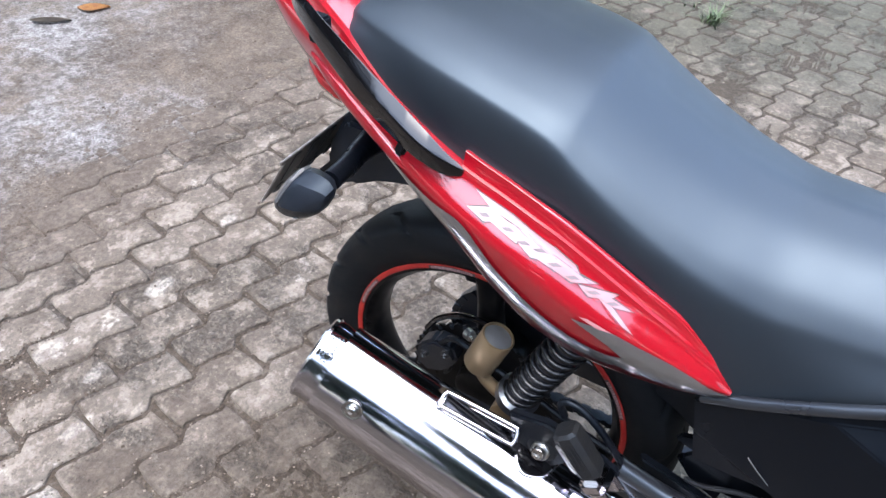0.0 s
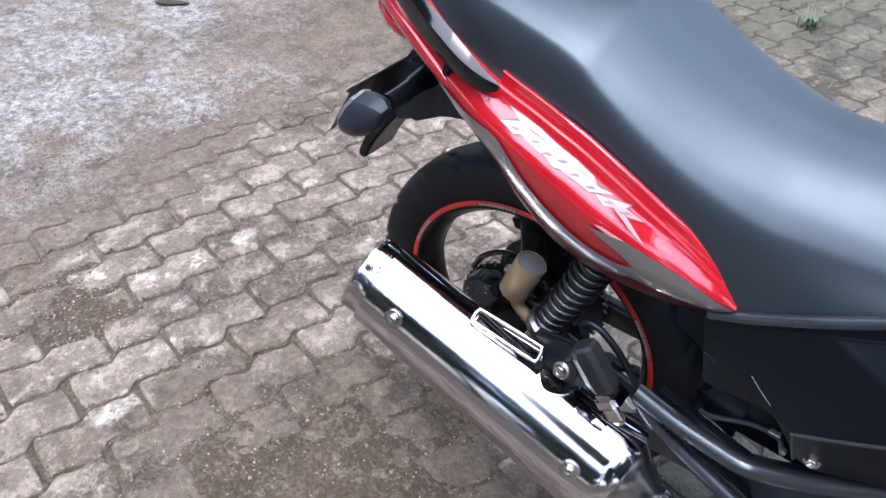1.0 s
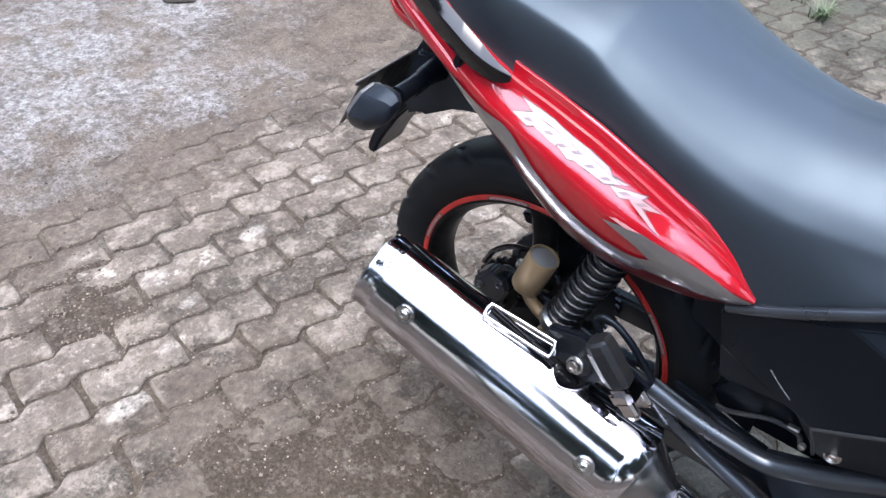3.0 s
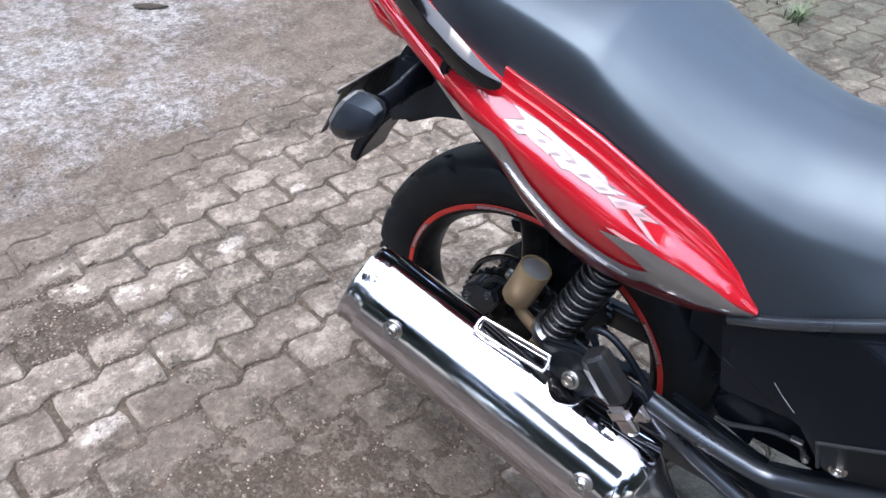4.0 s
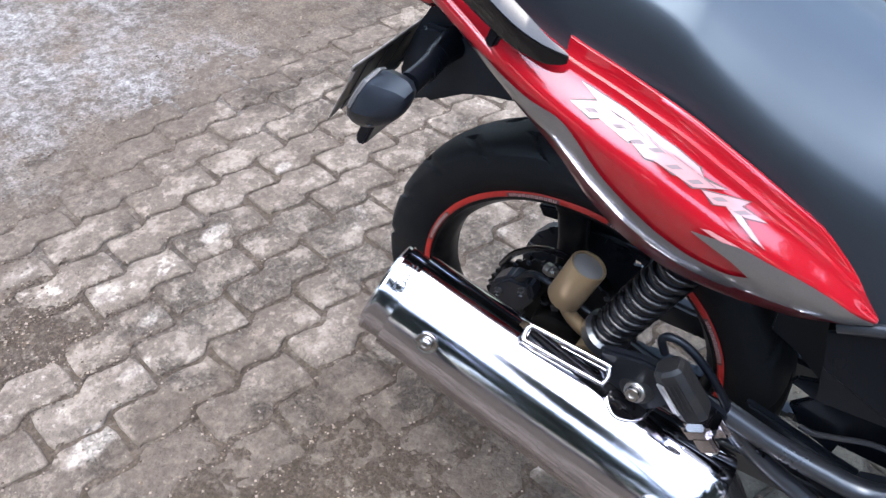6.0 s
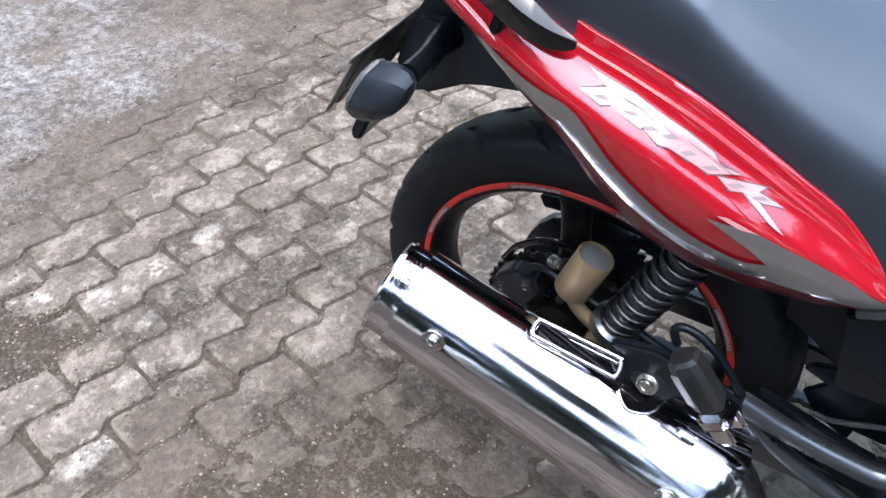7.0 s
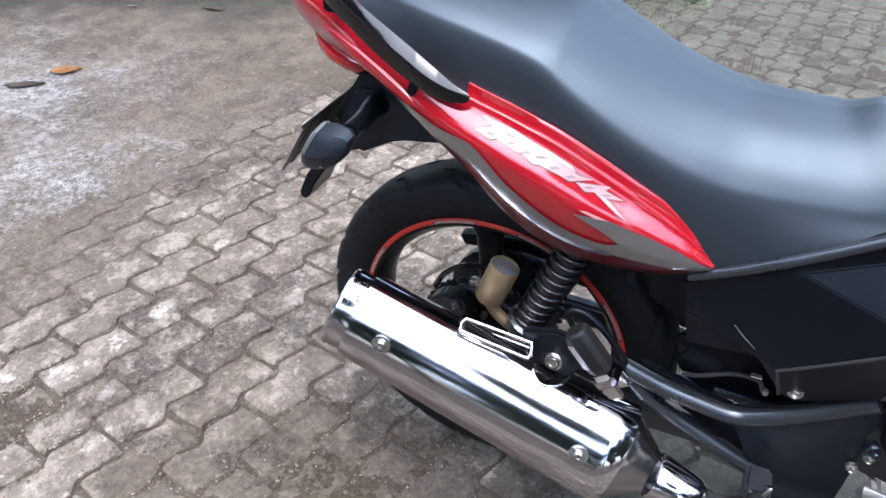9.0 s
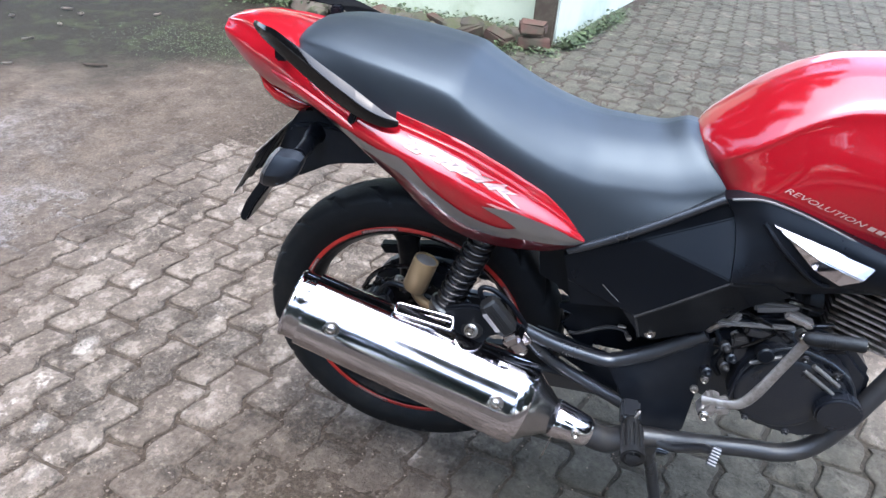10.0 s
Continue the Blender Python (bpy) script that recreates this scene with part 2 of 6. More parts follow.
WHITE = mat("white_wall_paint", (0.44, 0.49, 0.455), 0.7, spots=(0.32, 0.38, 0.33), spot_scale=2.0, grain=0.04, bump=0.2, bump_scale=80)
WOOD = mat("dark_weathered_wood", (0.036, 0.027, 0.018), 0.8, spots=(0.06, 0.052, 0.037), spot_scale=12, bump=0.5, bump_scale=70)
BARK = mat("tree_bark", (0.07, 0.055, 0.042), 0.9, spots=(0.11, 0.10, 0.08), spot_scale=9, bump=0.8, bump_scale=40)
LEAF = mat("green_leaf", (0.092, 0.116, 0.086), 0.6, vary=0.35, island=True)
GRASS = mat("green_grass_blade", (0.036, 0.060, 0.020), 0.55, vary=0.35, island=True)
DRY_LEAF = mat("orange_dry_leaf", (0.24, 0.115, 0.027), 0.65, spots=(0.16, 0.06, 0.017), spot_scale=60)
CLOD = mat("earth_clod", (0.056, 0.044, 0.034), 0.95, vary=0.35, island=True, spec=0.1)
PEBBLE = mat("pale_pebble", (0.135, 0.113, 0.093), 0.85, spec=0.2, vary=0.35, island=True)


# ---- mesh helpers
def part(name, bm, material, parent=None, label="", angle=38, recalc=True):
    """Links a bmesh as one mesh object, smooth but for its sharp edges, under a thing or a part."""
    if recalc:
        bmesh.ops.recalc_face_normals(bm, faces=bm.faces)
    lim = radians(angle)
    for f in bm.faces:
        f.smooth = True
    for e in bm.edges:
        e.smooth = len(e.link_faces) == 2 and e.calc_face_angle(0) < lim
    me = bpy.data.meshes.new(name)
    bm.to_mesh(me)
    bm.free()
    me.materials.append(material)
    ob = new(name, me)
    if parent:
        ob.parent = parent
    if label:
        tagged(ob, label)
    return ob


def thing(name, label, category, at=(0, 0, 0), group="", kind=""):
    ob = tagged(new(name), label, category, group, kind)
    ob.location = at
    return ob


def smooth_line(pts, n):
    """A Catmull-Rom line through pts with n steps a stretch."""
    p = [Vector(q) for q in pts]
    p = [p[0] * 2 - p[1]] + p + [p[-1] * 2 - p[-2]]
    out = []
    for i in range(1, len(p) - 2):
        for k in range(n):
            t = k / n
            a, b, c, d = p[i - 1], p[i], p[i + 1], p[i + 2]
            out.append(0.5 * (2 * b + (c - a) * t + (2 * a - 5 * b + 4 * c - d) * t * t + (3 * b - a - 3 * c + d) * t ** 3))
    out.append(p[-2])
    return out


def track(xs, ys):
    """A smooth function through the given stations, with no overshoot."""
    xs, ys = np.array(xs, float), np.array(ys, float)
    h, d = np.diff(xs), np.diff(ys) / np.diff(xs)
    m = np.zeros(len(xs))
    m[0], m[-1] = d[0], d[-1]
    for i in range(1, len(xs) - 1):
        if d[i - 1] * d[i] > 0:
            m[i] = 2 * d[i - 1] * d[i] / (d[i - 1] + d[i])

    def f(x):
        x = min(max(x, xs[0]), xs[-1])
        i = min(int(np.searchsorted(xs, x, "right")) - 1, len(xs) - 2)
        t = (x - xs[i]) / h[i]
        return float((1 + 2 * t) * (1 - t) ** 2 * ys[i] + t * (1 - t) ** 2 * h[i] * m[i] + t * t * (3 - 2 * t) * ys[i + 1] + t * t * (t - 1) * h[i] * m[i + 1])

    return f


def loft(rings, closed=True, caps=True, bm=None):
    bm = bm or bmesh.new()
    rows = [[bm.verts.new(p) for p in ring] for ring in rings]
    n = len(rows[0])
    for a, b in zip(rows, rows[1:]):
        for i in range(n if closed else n - 1):
            j = (i + 1) % n
            bm.faces.new((a[i], a[j], b[j], b[i]))
    if caps and closed:
        bm.faces.new(rows[0][::-1])
        bm.faces.new(rows[-1])
    return bm


def frames_along(line):
    out, up = [], None
    for i, p in enumerate(line):
        t = (line[min(i + 1, len(line) - 1)] - line[max(i - 1, 0)]).normalized()
        if up is None:
            up = t.cross(Vector((0, 1, 0)) if abs(t.y) < 0.9 else Vector((1, 0, 0))).normalized()
        up = (up - t * up.dot(t)).normalized()
        out.append((p, t, up, t.cross(up)))
    return out


def tube(pts, r, seg=10, steps=5, bm=None, flat=1.0, ends=None):
    """A round bar along pts. r: one radius, or one for each point; flat: how much narrower it is across."""
    line = smooth_line(pts, steps)
    rr = track(range(len(pts)), r) if isinstance(r, (list, tuple)) else (lambda s: r)
    rings = []
    for i, (p, t, u, v) in enumerate(frames_along(line)):
        k = rr(i / steps)
        rings.append([p + (u * math.cos(a) + v * math.sin(a) * flat) * k for a in [2 * math.pi * j / seg for j in range(seg)]])
    return loft(rings, bm=bm)


def turned(p0, p1, profile, seg=28, bm=None, squash=None):
    """A turned shape: profile rows of (distance from p0 towards p1, radius)."""
    p0, p1 = Vector(p0), Vector(p1)
    t = (p1 - p0).normalized()
    u = t.cross(Vector((0, 0, 1)) if abs(t.z) < 0.9 else Vector((1, 0, 0))).normalized()
    v = t.cross(u)
    a = [2 * math.pi * j / seg for j in range(seg)]
    rings = [[p0 + t * s + (u * math.cos(b) + v * math.sin(b)) * max(r, 1e-4) for b in a] for s, r in profile]
    return loft(rings, bm=bm)


def slab(outline, y0, y1, bevel=0.003, bm=None, axis="y"):
    """A plate with the outline (x, z), from y0 to y1, with rounded edges."""
    own = bmesh.new()
    place = (lambda a, b, d: (a, d, b)) if axis == "y" else ((lambda a, b, d: (d, a, b)) if axis == "x" else (lambda a, b, d: (a, b, d)))
    f = own.faces.new([own.verts.new(place(x, z, y0)) for x, z in outline])
    up = bmesh.ops.extrude_face_region(own, geom=[f])
    bmesh.ops.translate(own, verts=[v for v in up["geom"] if isinstance(v, bmesh.types.BMVert)], vec=Vector(place(0, 0, y1)) - Vector(place(0, 0, y0)))
    if bevel:
        bmesh.ops.bevel(own, geom=own.edges[:], offset=bevel, segments=2, affect="EDGES", clamp_overlap=True)
    if bm is None:
        return own
    me = bpy.data.meshes.new("tmp")
    own.to_mesh(me)
    own.free()
    bm.from_mesh(me)
    bpy.data.meshes.remove(me)
    return bm


def box(c, size, bevel=0.003, turn=None):
    bm = bmesh.new()
    bmesh.ops.create_cube(bm, size=1.0)
    bmesh.ops.scale(bm, vec=size, verts=bm.verts)
    if bevel:
        bmesh.ops.bevel(bm, geom=bm.edges[:], offset=bevel, segments=2, affect="EDGES", clamp_overlap=True)
    bmesh.ops.transform(bm, matrix=Matrix.Translation(c) @ (turn or Matrix()), verts=bm.verts)
    return bm


def mirrored(ob, name=None):
    """The left-hand twin of a right-hand part, with its own parts."""
    twin = ob.copy()
    twin.data = ob.data.copy()
    scene.collection.objects.link(twin)
    for v in twin.data.vertices:
        v.co.y = -v.co.y
    twin.data.flip_normals()
    for c in ob.children:
        mirrored(c).parent = twin
    return twin


def bolt(name, at, normal, r, parent, material, head=0.006, label=""):
    """A hexagon bolt with a washer and a dished head."""
    at, nrm = Vector(at), Vector(normal).normalized()
    bm = turned(at - nrm * 0.004, at + nrm, [(0, r * 1.45), (0.0055, r * 1.45), (0.006, r * 1.3)], 20)
    u = nrm.cross(Vector((0, 0, 1)) if abs(nrm.z) < 0.9 else Vector((1, 0, 0))).normalized()
    v = nrm.cross(u)
    ring = lambda s, k: [at + nrm * s + (u * math.cos(a) + v * math.sin(a)) * k for a in [math.pi / 3 * j for j in range(6)]]
    loft([ring(0.0015, r), ring(head - 0.001, r), ring(head, r * 0.88), ring(head - 0.0015, r * 0.55), ring(head - 0.003, r * 0.5)], bm=bm)
    return part(name, bm, material, parent, label)


# ---- ground: trodden earth between and over the pavers
PAVE_TURN, PAVE_L, PAVE_W = radians(-9.0), 0.2265, 0.1125
PAVE_AT = Vector((-0.77 + 0.014, -0.324, 0))
ALONG = Vector((-math.sin(PAVE_TURN), math.cos(PAVE_TURN), 0))
ACROSS = Vector((math.cos(PAVE_TURN), math.sin(PAVE_TURN), 0))


def fbm(x, y, s, seed=0.0):
    return noise.fractal(Vector((x * s, y * s, seed)), 0.7, 2.1, 5)


def buried(x, y):
    """1 where loose earth lies over the pavers, 0 where they are swept clear."""
    n = 0.35 * fbm(x, y, 1.3, 4.0) + 0.12 * fbm(x, y, 6.0, 2.0)
    far = max((-1.35 - x) / 0.75, min((y - 1.25) / 0.3, (-0.62 - x) / 0.3))
    patch = 1.0 - math.hypot((x + 1.00) / 0.26, (y + 0.40) / 0.13)
    patch = max(patch, 0.9 - math.hypot((x + 0.520) / 0.085, (y + 0.020) / 0.07))
    by = 0.70 - 0.60 * math.hypot((x + 0.15) / 0.35, (y + 0.42) / 0.28)
    return min(max(0.20 + max(far, 0.9 * patch - 0.25, by) + n, 0.0), 1.0)


def spread(lo, hi, fine, outer):
    mid = list(np.arange(lo, hi + fine / 2, fine))
    step, v, out = fine, hi, []
    while v < outer:
        step *= 1.5
        v += step
        out.append(v)
    left, step, v = [], fine, lo
    while v > -outer:
        step *= 1.5
        v -= step
        left.append(v)
    return left[::-1] + mid + out


gx, gy = spread(-2.0, 0.9, 0.0085, 600), spread(-0.9, 1.5, 0.0085, 600)
gv = []
for yy in gy:
    for xx in gx:
        if abs(xx) < 8 and abs(yy) < 8:
            deep = buried(xx, yy)
            z = (-0.0068 if yy < 1.5 else -0.003) + 0.0108 * deep * (1 if yy < 1.5 else 0.4) + 0.0026 * fbm(xx, yy, 8, 1.0) + 0.0022 * fbm(xx, yy, 30, 3.0) + (0.0008 + 0.0016 * deep) * fbm(xx, yy, 85, 6.0)
        else:
            z = -0.003
        gv.append((xx, yy, z))
nx = len(gx)
gf = [(j * nx + i, j * nx + i + 1, (j + 1) * nx + i + 1, (j + 1) * nx + i) for j in range(len(gy) - 1) for i in range(nx - 1)]
gm = bpy.data.meshes.new("ground")
gm.from_pydata(gv, [], gf)
for p in gm.polygons:
    p.use_smooth = True


def earth_material():
    """Brown earth with pale cement dust spilled over part of it and moss under the wall."""
    m = bpy.data.materials.new("trodden_earth")
    m.use_nodes = True
    n, l = m.node_tree.nodes, m.node_tree.links
    b = n["Principled BSDF"]
    b.inputs["Roughness"].default_value, b.inputs["Specular IOR Level"].default_value = 0.9, 0.2
    co = n.new("ShaderNodeTexCoord").outputs["Object"]

    def tex(scale, detail=8, rough=0.6):
        t = n.new("ShaderNodeTexNoise")
        t.inputs["Scale"].default_value, t.inputs["Detail"].default_value, t.inputs["Roughness"].default_value = scale, detail, rough
        l.new(co, t.inputs["Vector"])
        return t.outputs["Fac"]

    def ramp(v, lo, hi):
        r = n.new("ShaderNodeMapRange")
        r.interpolation_type = "SMOOTHSTEP"
        r.inputs["From Min"].default_value, r.inputs["From Max"].default_value = lo, hi
        l.new(v, r.inputs["Value"])
        return r.outputs[0]

    def mixed(f, a, c):
        x = n.new("ShaderNodeMix")
        x.data_type = "RGBA"
        l.new(f, x.inputs["Factor"])
        for k, v in (("A", a), ("B", c)):
            if isinstance(v, tuple):
                x.inputs[k].default_value = (*v, 1)
            else:
                l.new(v, x.inputs[k])
        return x.outputs["Result"]

    def math2(op, a, c):
        x = n.new("ShaderNodeMath")
        x.operation = op
        for i, v in enumerate((a, c)):
            if isinstance(v, (int, float)):
                x.inputs[i].default_value = v
            else:
                l.new(v, x.inputs[i])
        return x.outputs[0]

    def blob(cx, cy, rx, ry):
        mp = n.new("ShaderNodeMapping")
        mp.vector_type = "TEXTURE"
        mp.inputs["Location"].default_value, mp.inputs["Scale"].default_value = (cx, cy, 0), (rx, ry, 1e3)
        l.new(co, mp.inputs["Vector"])
        ln = n.new("ShaderNodeVectorMath")
        ln.operation = "LENGTH"
        l.new(mp.outputs[0], ln.inputs[0])
        return ln.outputs["Value"]

    base = mixed(ramp(tex(5), 0.35, 0.7), (0.066, 0.050, 0.036), (0.115, 0.089, 0.065))
    sep = n.new("ShaderNodeSeparateXYZ")
    l.new(co, sep.inputs[0])
    base = mixed(ramp(math2("ADD", math2("MULTIPLY", sep.outputs["X"], -1.0), math2("MULTIPLY", tex(3.0), 0.6)), 1.35, 1.95), base, mixed(ramp(math2("ADD", math2("MULTIPLY", tex(7, 9, 0.7), 0.55), math2("MULTIPLY", tex(1.9, 6, 0.6), 0.45)), 0.40, 0.60), (0.088, 0.068, 0.049), (0.205, 0.168, 0.130)))
    base = mixed(ramp(tex(60, 5), 0.45, 0.75), base, (0.165, 0.135, 0.108))
    base = mixed(math2("MULTIPLY", ramp(tex(22, 9, 0.75), 0.54, 0.62), 0.5), base, (0.27, 0.235, 0.195))
    # cement dust
    edge = math2("ADD", blob(-2.45, 0.05, 1.05, 1.05), math2("MULTIPLY", math2("SUBTRACT", tex(1.7, 9, 0.65), 0.5), 3.2))
    dust = math2("MULTIPLY", ramp(math2("SUBTRACT", 1.0, edge), -0.45, 0.75), ramp(tex(4.5, 12, 0.82), 0.37, 0.57))
    base = mixed(dust, base, mixed(ramp(tex(30, 10, 0.78), 0.40, 0.60), (0.165, 0.155, 0.146), (0.46, 0.45, 0.445)))
    # moss and damp soil towards the wall
    back = math2("ADD", math2("SUBTRACT", sep.outputs["Y"], math2("MULTIPLY", sep.outputs["X"], 0.43)), math2("MULTIPLY", math2("SUBTRACT", tex(2.0, 8), 0.5), 1.6))
    base = mixed(math2("MULTIPLY", math2("MULTIPLY", ramp(back, 2.55, 3.15), ramp(math2("MULTIPLY", sep.outputs["X"], -1.0), 0.1, 0.7)), 0.95), base, (0.036, 0.032, 0.023))
    base = mixed(math2("MULTIPLY", math2("MULTIPLY", ramp(back, 2.7, 3.3), ramp(tex(7, 8), 0.5, 0.62)), 0.8), base, (0.072, 0.082, 0.040))
    # same film on the earth, again darkened for the shade by the machine
    damp_shade = ramp(math2("MULTIPLY", math2("ADD", blob(0.70, 0.14, 0.66, 0.66), tex(3.0)), -1.0), -1.65, -1.0)
    base = mixed(math2("MULTIPLY", damp_shade, 0.8), base, (0.045, 0.045, 0.037))
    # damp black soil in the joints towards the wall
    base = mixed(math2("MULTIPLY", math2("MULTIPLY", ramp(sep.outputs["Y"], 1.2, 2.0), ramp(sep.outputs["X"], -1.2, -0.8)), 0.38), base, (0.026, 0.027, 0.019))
    speck = n.new("ShaderNodeMapRange")
    for key, val in (("From Min", 0.36), ("From Max", 0.62), ("To Min", 0.26), ("To Max", 0.51)):
        speck.inputs[key].default_value = val
    l.new(tex(130, 5, 0.65), speck.inputs["Value"])
    hsv = n.new("ShaderNodeHueSaturation")
    l.new(speck.outputs[0], hsv.inputs["Value"])
    l.new(base, hsv.inputs["Color"])
    l.new(hsv.outputs[0], b.inputs["Base Color"])
    bp = n.new("ShaderNodeBump")
    bp.inputs["Strength"].default_value, bp.inputs["Distance"].default_value = 0.9, 0.009
    h = math2("ADD", math2("MULTIPLY", tex(45, 8, 0.7), 0.8), math2("MULTIPLY", tex(190, 5), 0.35))
    l.new(h, bp.inputs["Height"])
    l.new(bp.outputs[0], b.inputs["Normal"])
    return m


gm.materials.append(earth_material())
ground = tagged(new("ground", gm), "brown trodden earth with spilled pale cement dust", "ground", kind="structure")

# ---- the motorcycle, on its centre stand; x ahead, its right side at y < 0
bike = thing("motorcycle", "red and black motorcycle with chrome exhaust parked on its centre stand", "motorcycle")

# rear wheel
AXLE = Vector((0, 0, 0.367))
R_TYRE = 0.318


def ringed(profile, seg, tweak=None, bm=None):
    """A ring round the axle: profile rows (y, radius), closed."""
    rings = []
    for j in range(seg):
        a = 2 * math.pi * j / seg
        rings.append([(AXLE.x + math.cos(a) * (r + (tweak(j, k, y, r) if tweak else 0)), y, AXLE.z + math.sin(a) * (r + (tweak(j, k, y, r) if tweak else 0)))
                      for k, (y, r) in enumerate(profile)])
    rings.append(rings[0])
    bm = loft(rings, closed=True, caps=False, bm=bm)
    bmesh.ops.remove_doubles(bm, verts=bm.verts, dist=1e-6)
    return bm


rim_prof = [(-0.036, 0.247), (-0.0385, 0.240), (-0.037, 0.228), (-0.030, 0.223), (-0.016, 0.213), (0.016, 0.213), (0.030, 0.223), (0.037, 0.228),
            (0.0385, 0.240), (0.036, 0.247), (0.030, 0.240), (0.012, 0.222), (-0.012, 0.222), (-0.030, 0.240)]
wheel = part("rear_wheel", ringed(rim_prof, 120), RIM_BLACK, bike, "black cast alloy rear wheel")
prof = []
for k in range(-36, 37):
    a = k / 36
    y = 0.051 * math.sin(a * math.pi / 2 * 1.02)
    prof.append((y, R_TYRE - 0.030 * abs(a) ** 2.3 - 0.012 * max(0, abs(a) - 0.75) / 0.25))
prof += [(0.048, 0.262), (0.040, 0.246), (0.034, 0.238), (-0.034, 0.238), (-0.040, 0.246), (-0.048, 0.262)]


def tread(j, k, y, r):
    """Slanting grooves across each half of the tread."""
    if k > 72:
        return 0.0
    s = (k - 36) / 36
    if not 0.16 < abs(s) < 0.86:
        return 0.0
    off = (j + 13 * abs(s) + (9 if s > 0 else 0)) % 18.0
    return -0.0050 * max(0.0, min(1.0, 1.9 - min(off, 18.0 - off) / 0.9))


tyre = part("tyre", ringed(prof, 360, tread), RUBBER, wheel, "black rubber tyre with grooved tread", 40)
tape = part("rim_tape", ringed([(-0.0392, 0.2430), (-0.0402, 0.2405), (-0.0402, 0.2350), (-0.0388, 0.2335), (-0.0375, 0.238)], 120), TAPE_RED, wheel, "narrow red tape round the rim")


def arc_patch(bm, a0, a1, r0, r1, y, n=1):
    for i in range(n):
        b0, b1 = a0 + (a1 - a0) * i / n, a0 + (a1 - a0) * (i + 1) / n
        bm.faces.new([bm.verts.new((AXLE.x + math.cos(a) * r, y, AXLE.z + math.sin(a) * r)) for a, r in ((b0, r0), (b1, r0), (b1, r1), (b0, r1))])


for start in (20, 62, 97, 146, 196, 240, 285, 328):
    bm = bmesh.new()
    arc_patch(bm, radians(start), radians(start + 19), 0.2346, 0.2408, -0.0405, 12)
    part("printed_patch", bm, DARK_INK, wheel, "dark printed patch on the tape")
    bm = bmesh.new()
    for i in range(11):
        a0 = radians(start + 1.0 + i * 1.58)
        arc_patch(bm, a0, a0 + radians(0.38), 0.2356, 0.2400, -0.0408)
        arc_patch(bm, a0 + radians(0.75), a0 + radians(1.13), 0.2356, 0.2400, -0.0408)
        arc_patch(bm, a0, a0 + radians(1.13), (0.2356, 0.2390)[i % 2], (0.2366, 0.2400)[i % 2], -0.0409)
    part("printed_bar", bm, PALE_INK, wheel, "pale printed bars on the tape")
for i in range(3):
    a = radians(96 + 120 * i)
    d, s = Vector((math.cos(a), 0, math.sin(a))), Vector((-math.sin(a), 0, math.cos(a)))
    rings = []
    for r, w, h in ((0.035, 0.034, 0.026), (0.09, 0.024, 0.020), (0.15, 0.022, 0.016), (0.19, 0.024, 0.016), (0.216, 0.036, 0.017)):
        c = AXLE + d * r
        rings.append([c + s * (w * math.cos(b)) + Vector((0, h * math.sin(b), 0)) for b in [2 * math.pi * q / 10 + 0.31 for q in range(10)]])
    part("spoke", loft(rings), RIM_BLACK, wheel, angle=50)
part("hub", turned(AXLE + Vector((0, -0.06, 0)), AXLE + Vector((0, 1, 0)), [(0, 0.03), (0.004, 0.038), (0.03, 0.042), (0.06, 0.05), (0.09, 0.055), (0.118, 0.05), (0.12, 0.03)]), RIM_BLACK, wheel)
# brake disc, with holes shown as dished pits
disc = part("brake_disc", slab([(AXLE.x + r * math.cos(a), AXLE.z + r * math.sin(a)) for a, r in [(2 * math.pi * i / 192, 0.1245 + 0.0022 * math.sin(i * math.pi / 2)) for i in range(192)]], -0.0345, -0.0385, 0.0), RIM_BLACK, bike, "dark worn brake disc")
for i in range(30):
    a = 2 * math.pi * i / 30
    r = 0.120
    c = AXLE + Vector((math.cos(a) * r, -0.0382, math.sin(a) * r))
    part("disc_hole", turned(c + Vector((0, 0.001, 0)), c + Vector((0, -1, 0)), [(0, 0.0042), (0.0022, 0.0042), (0.0026, 0.0034)], 8), ENGINE, disc)
# sprocket with its teeth, and chain
teeth = []
for i in range(84):
    a, r = 2 * math.pi * i / 84, (0.108 if i % 2 else 0.100)
    for off in (-0.25, 0.25):
        b = a + off * 2 * math.pi / 84
        teeth.append((AXLE.x + r * math.cos(b), AXLE.z + r * math.sin(b)))
part("sprocket", slab(teeth, 0.068, 0.074, 0.0), ENGINE, wheel, "black toothed rear sprocket")

# swingarm, axle nut, chain
arm = part("swingarm", slab([(-0.05, 0.39), (-0.05, 0.345), (0.05, 0.335), (0.5, 0.35), (0.52, 0.385), (0.05, 0.392)], -0.105, -0.08, 0.006), FRAME_BLACK, bike)
part("swingarm", slab([(-0.05, 0.39), (-0.05, 0.345), (0.05, 0.335), (0.5, 0.35), (0.52, 0.385), (0.05, 0.392)], 0.08, 0.105, 0.006), FRAME_BLACK, bike)
bolt("axle_nut", (0, -0.105, 0.367), (0, -1, 0), 0.013, bike, STEEL, 0.014)
chain = bmesh.new()
line = []
for i in range(41):
    line.append(Vector((0.5 - 0.5 * i / 40, 0.071, 0.405 + 0.070 * i / 40)))
for i in range(26):
    a = math.pi / 2 + math.pi * i / 25
    line.append(Vector((0.108 * math.cos(a), 0.071, 0.367 + 0.108 * math.sin(a))))
for i in range(41):
    line.append(Vector((0.5 * i / 40, 0.071, 0.259 + 0.045 * i / 40)))
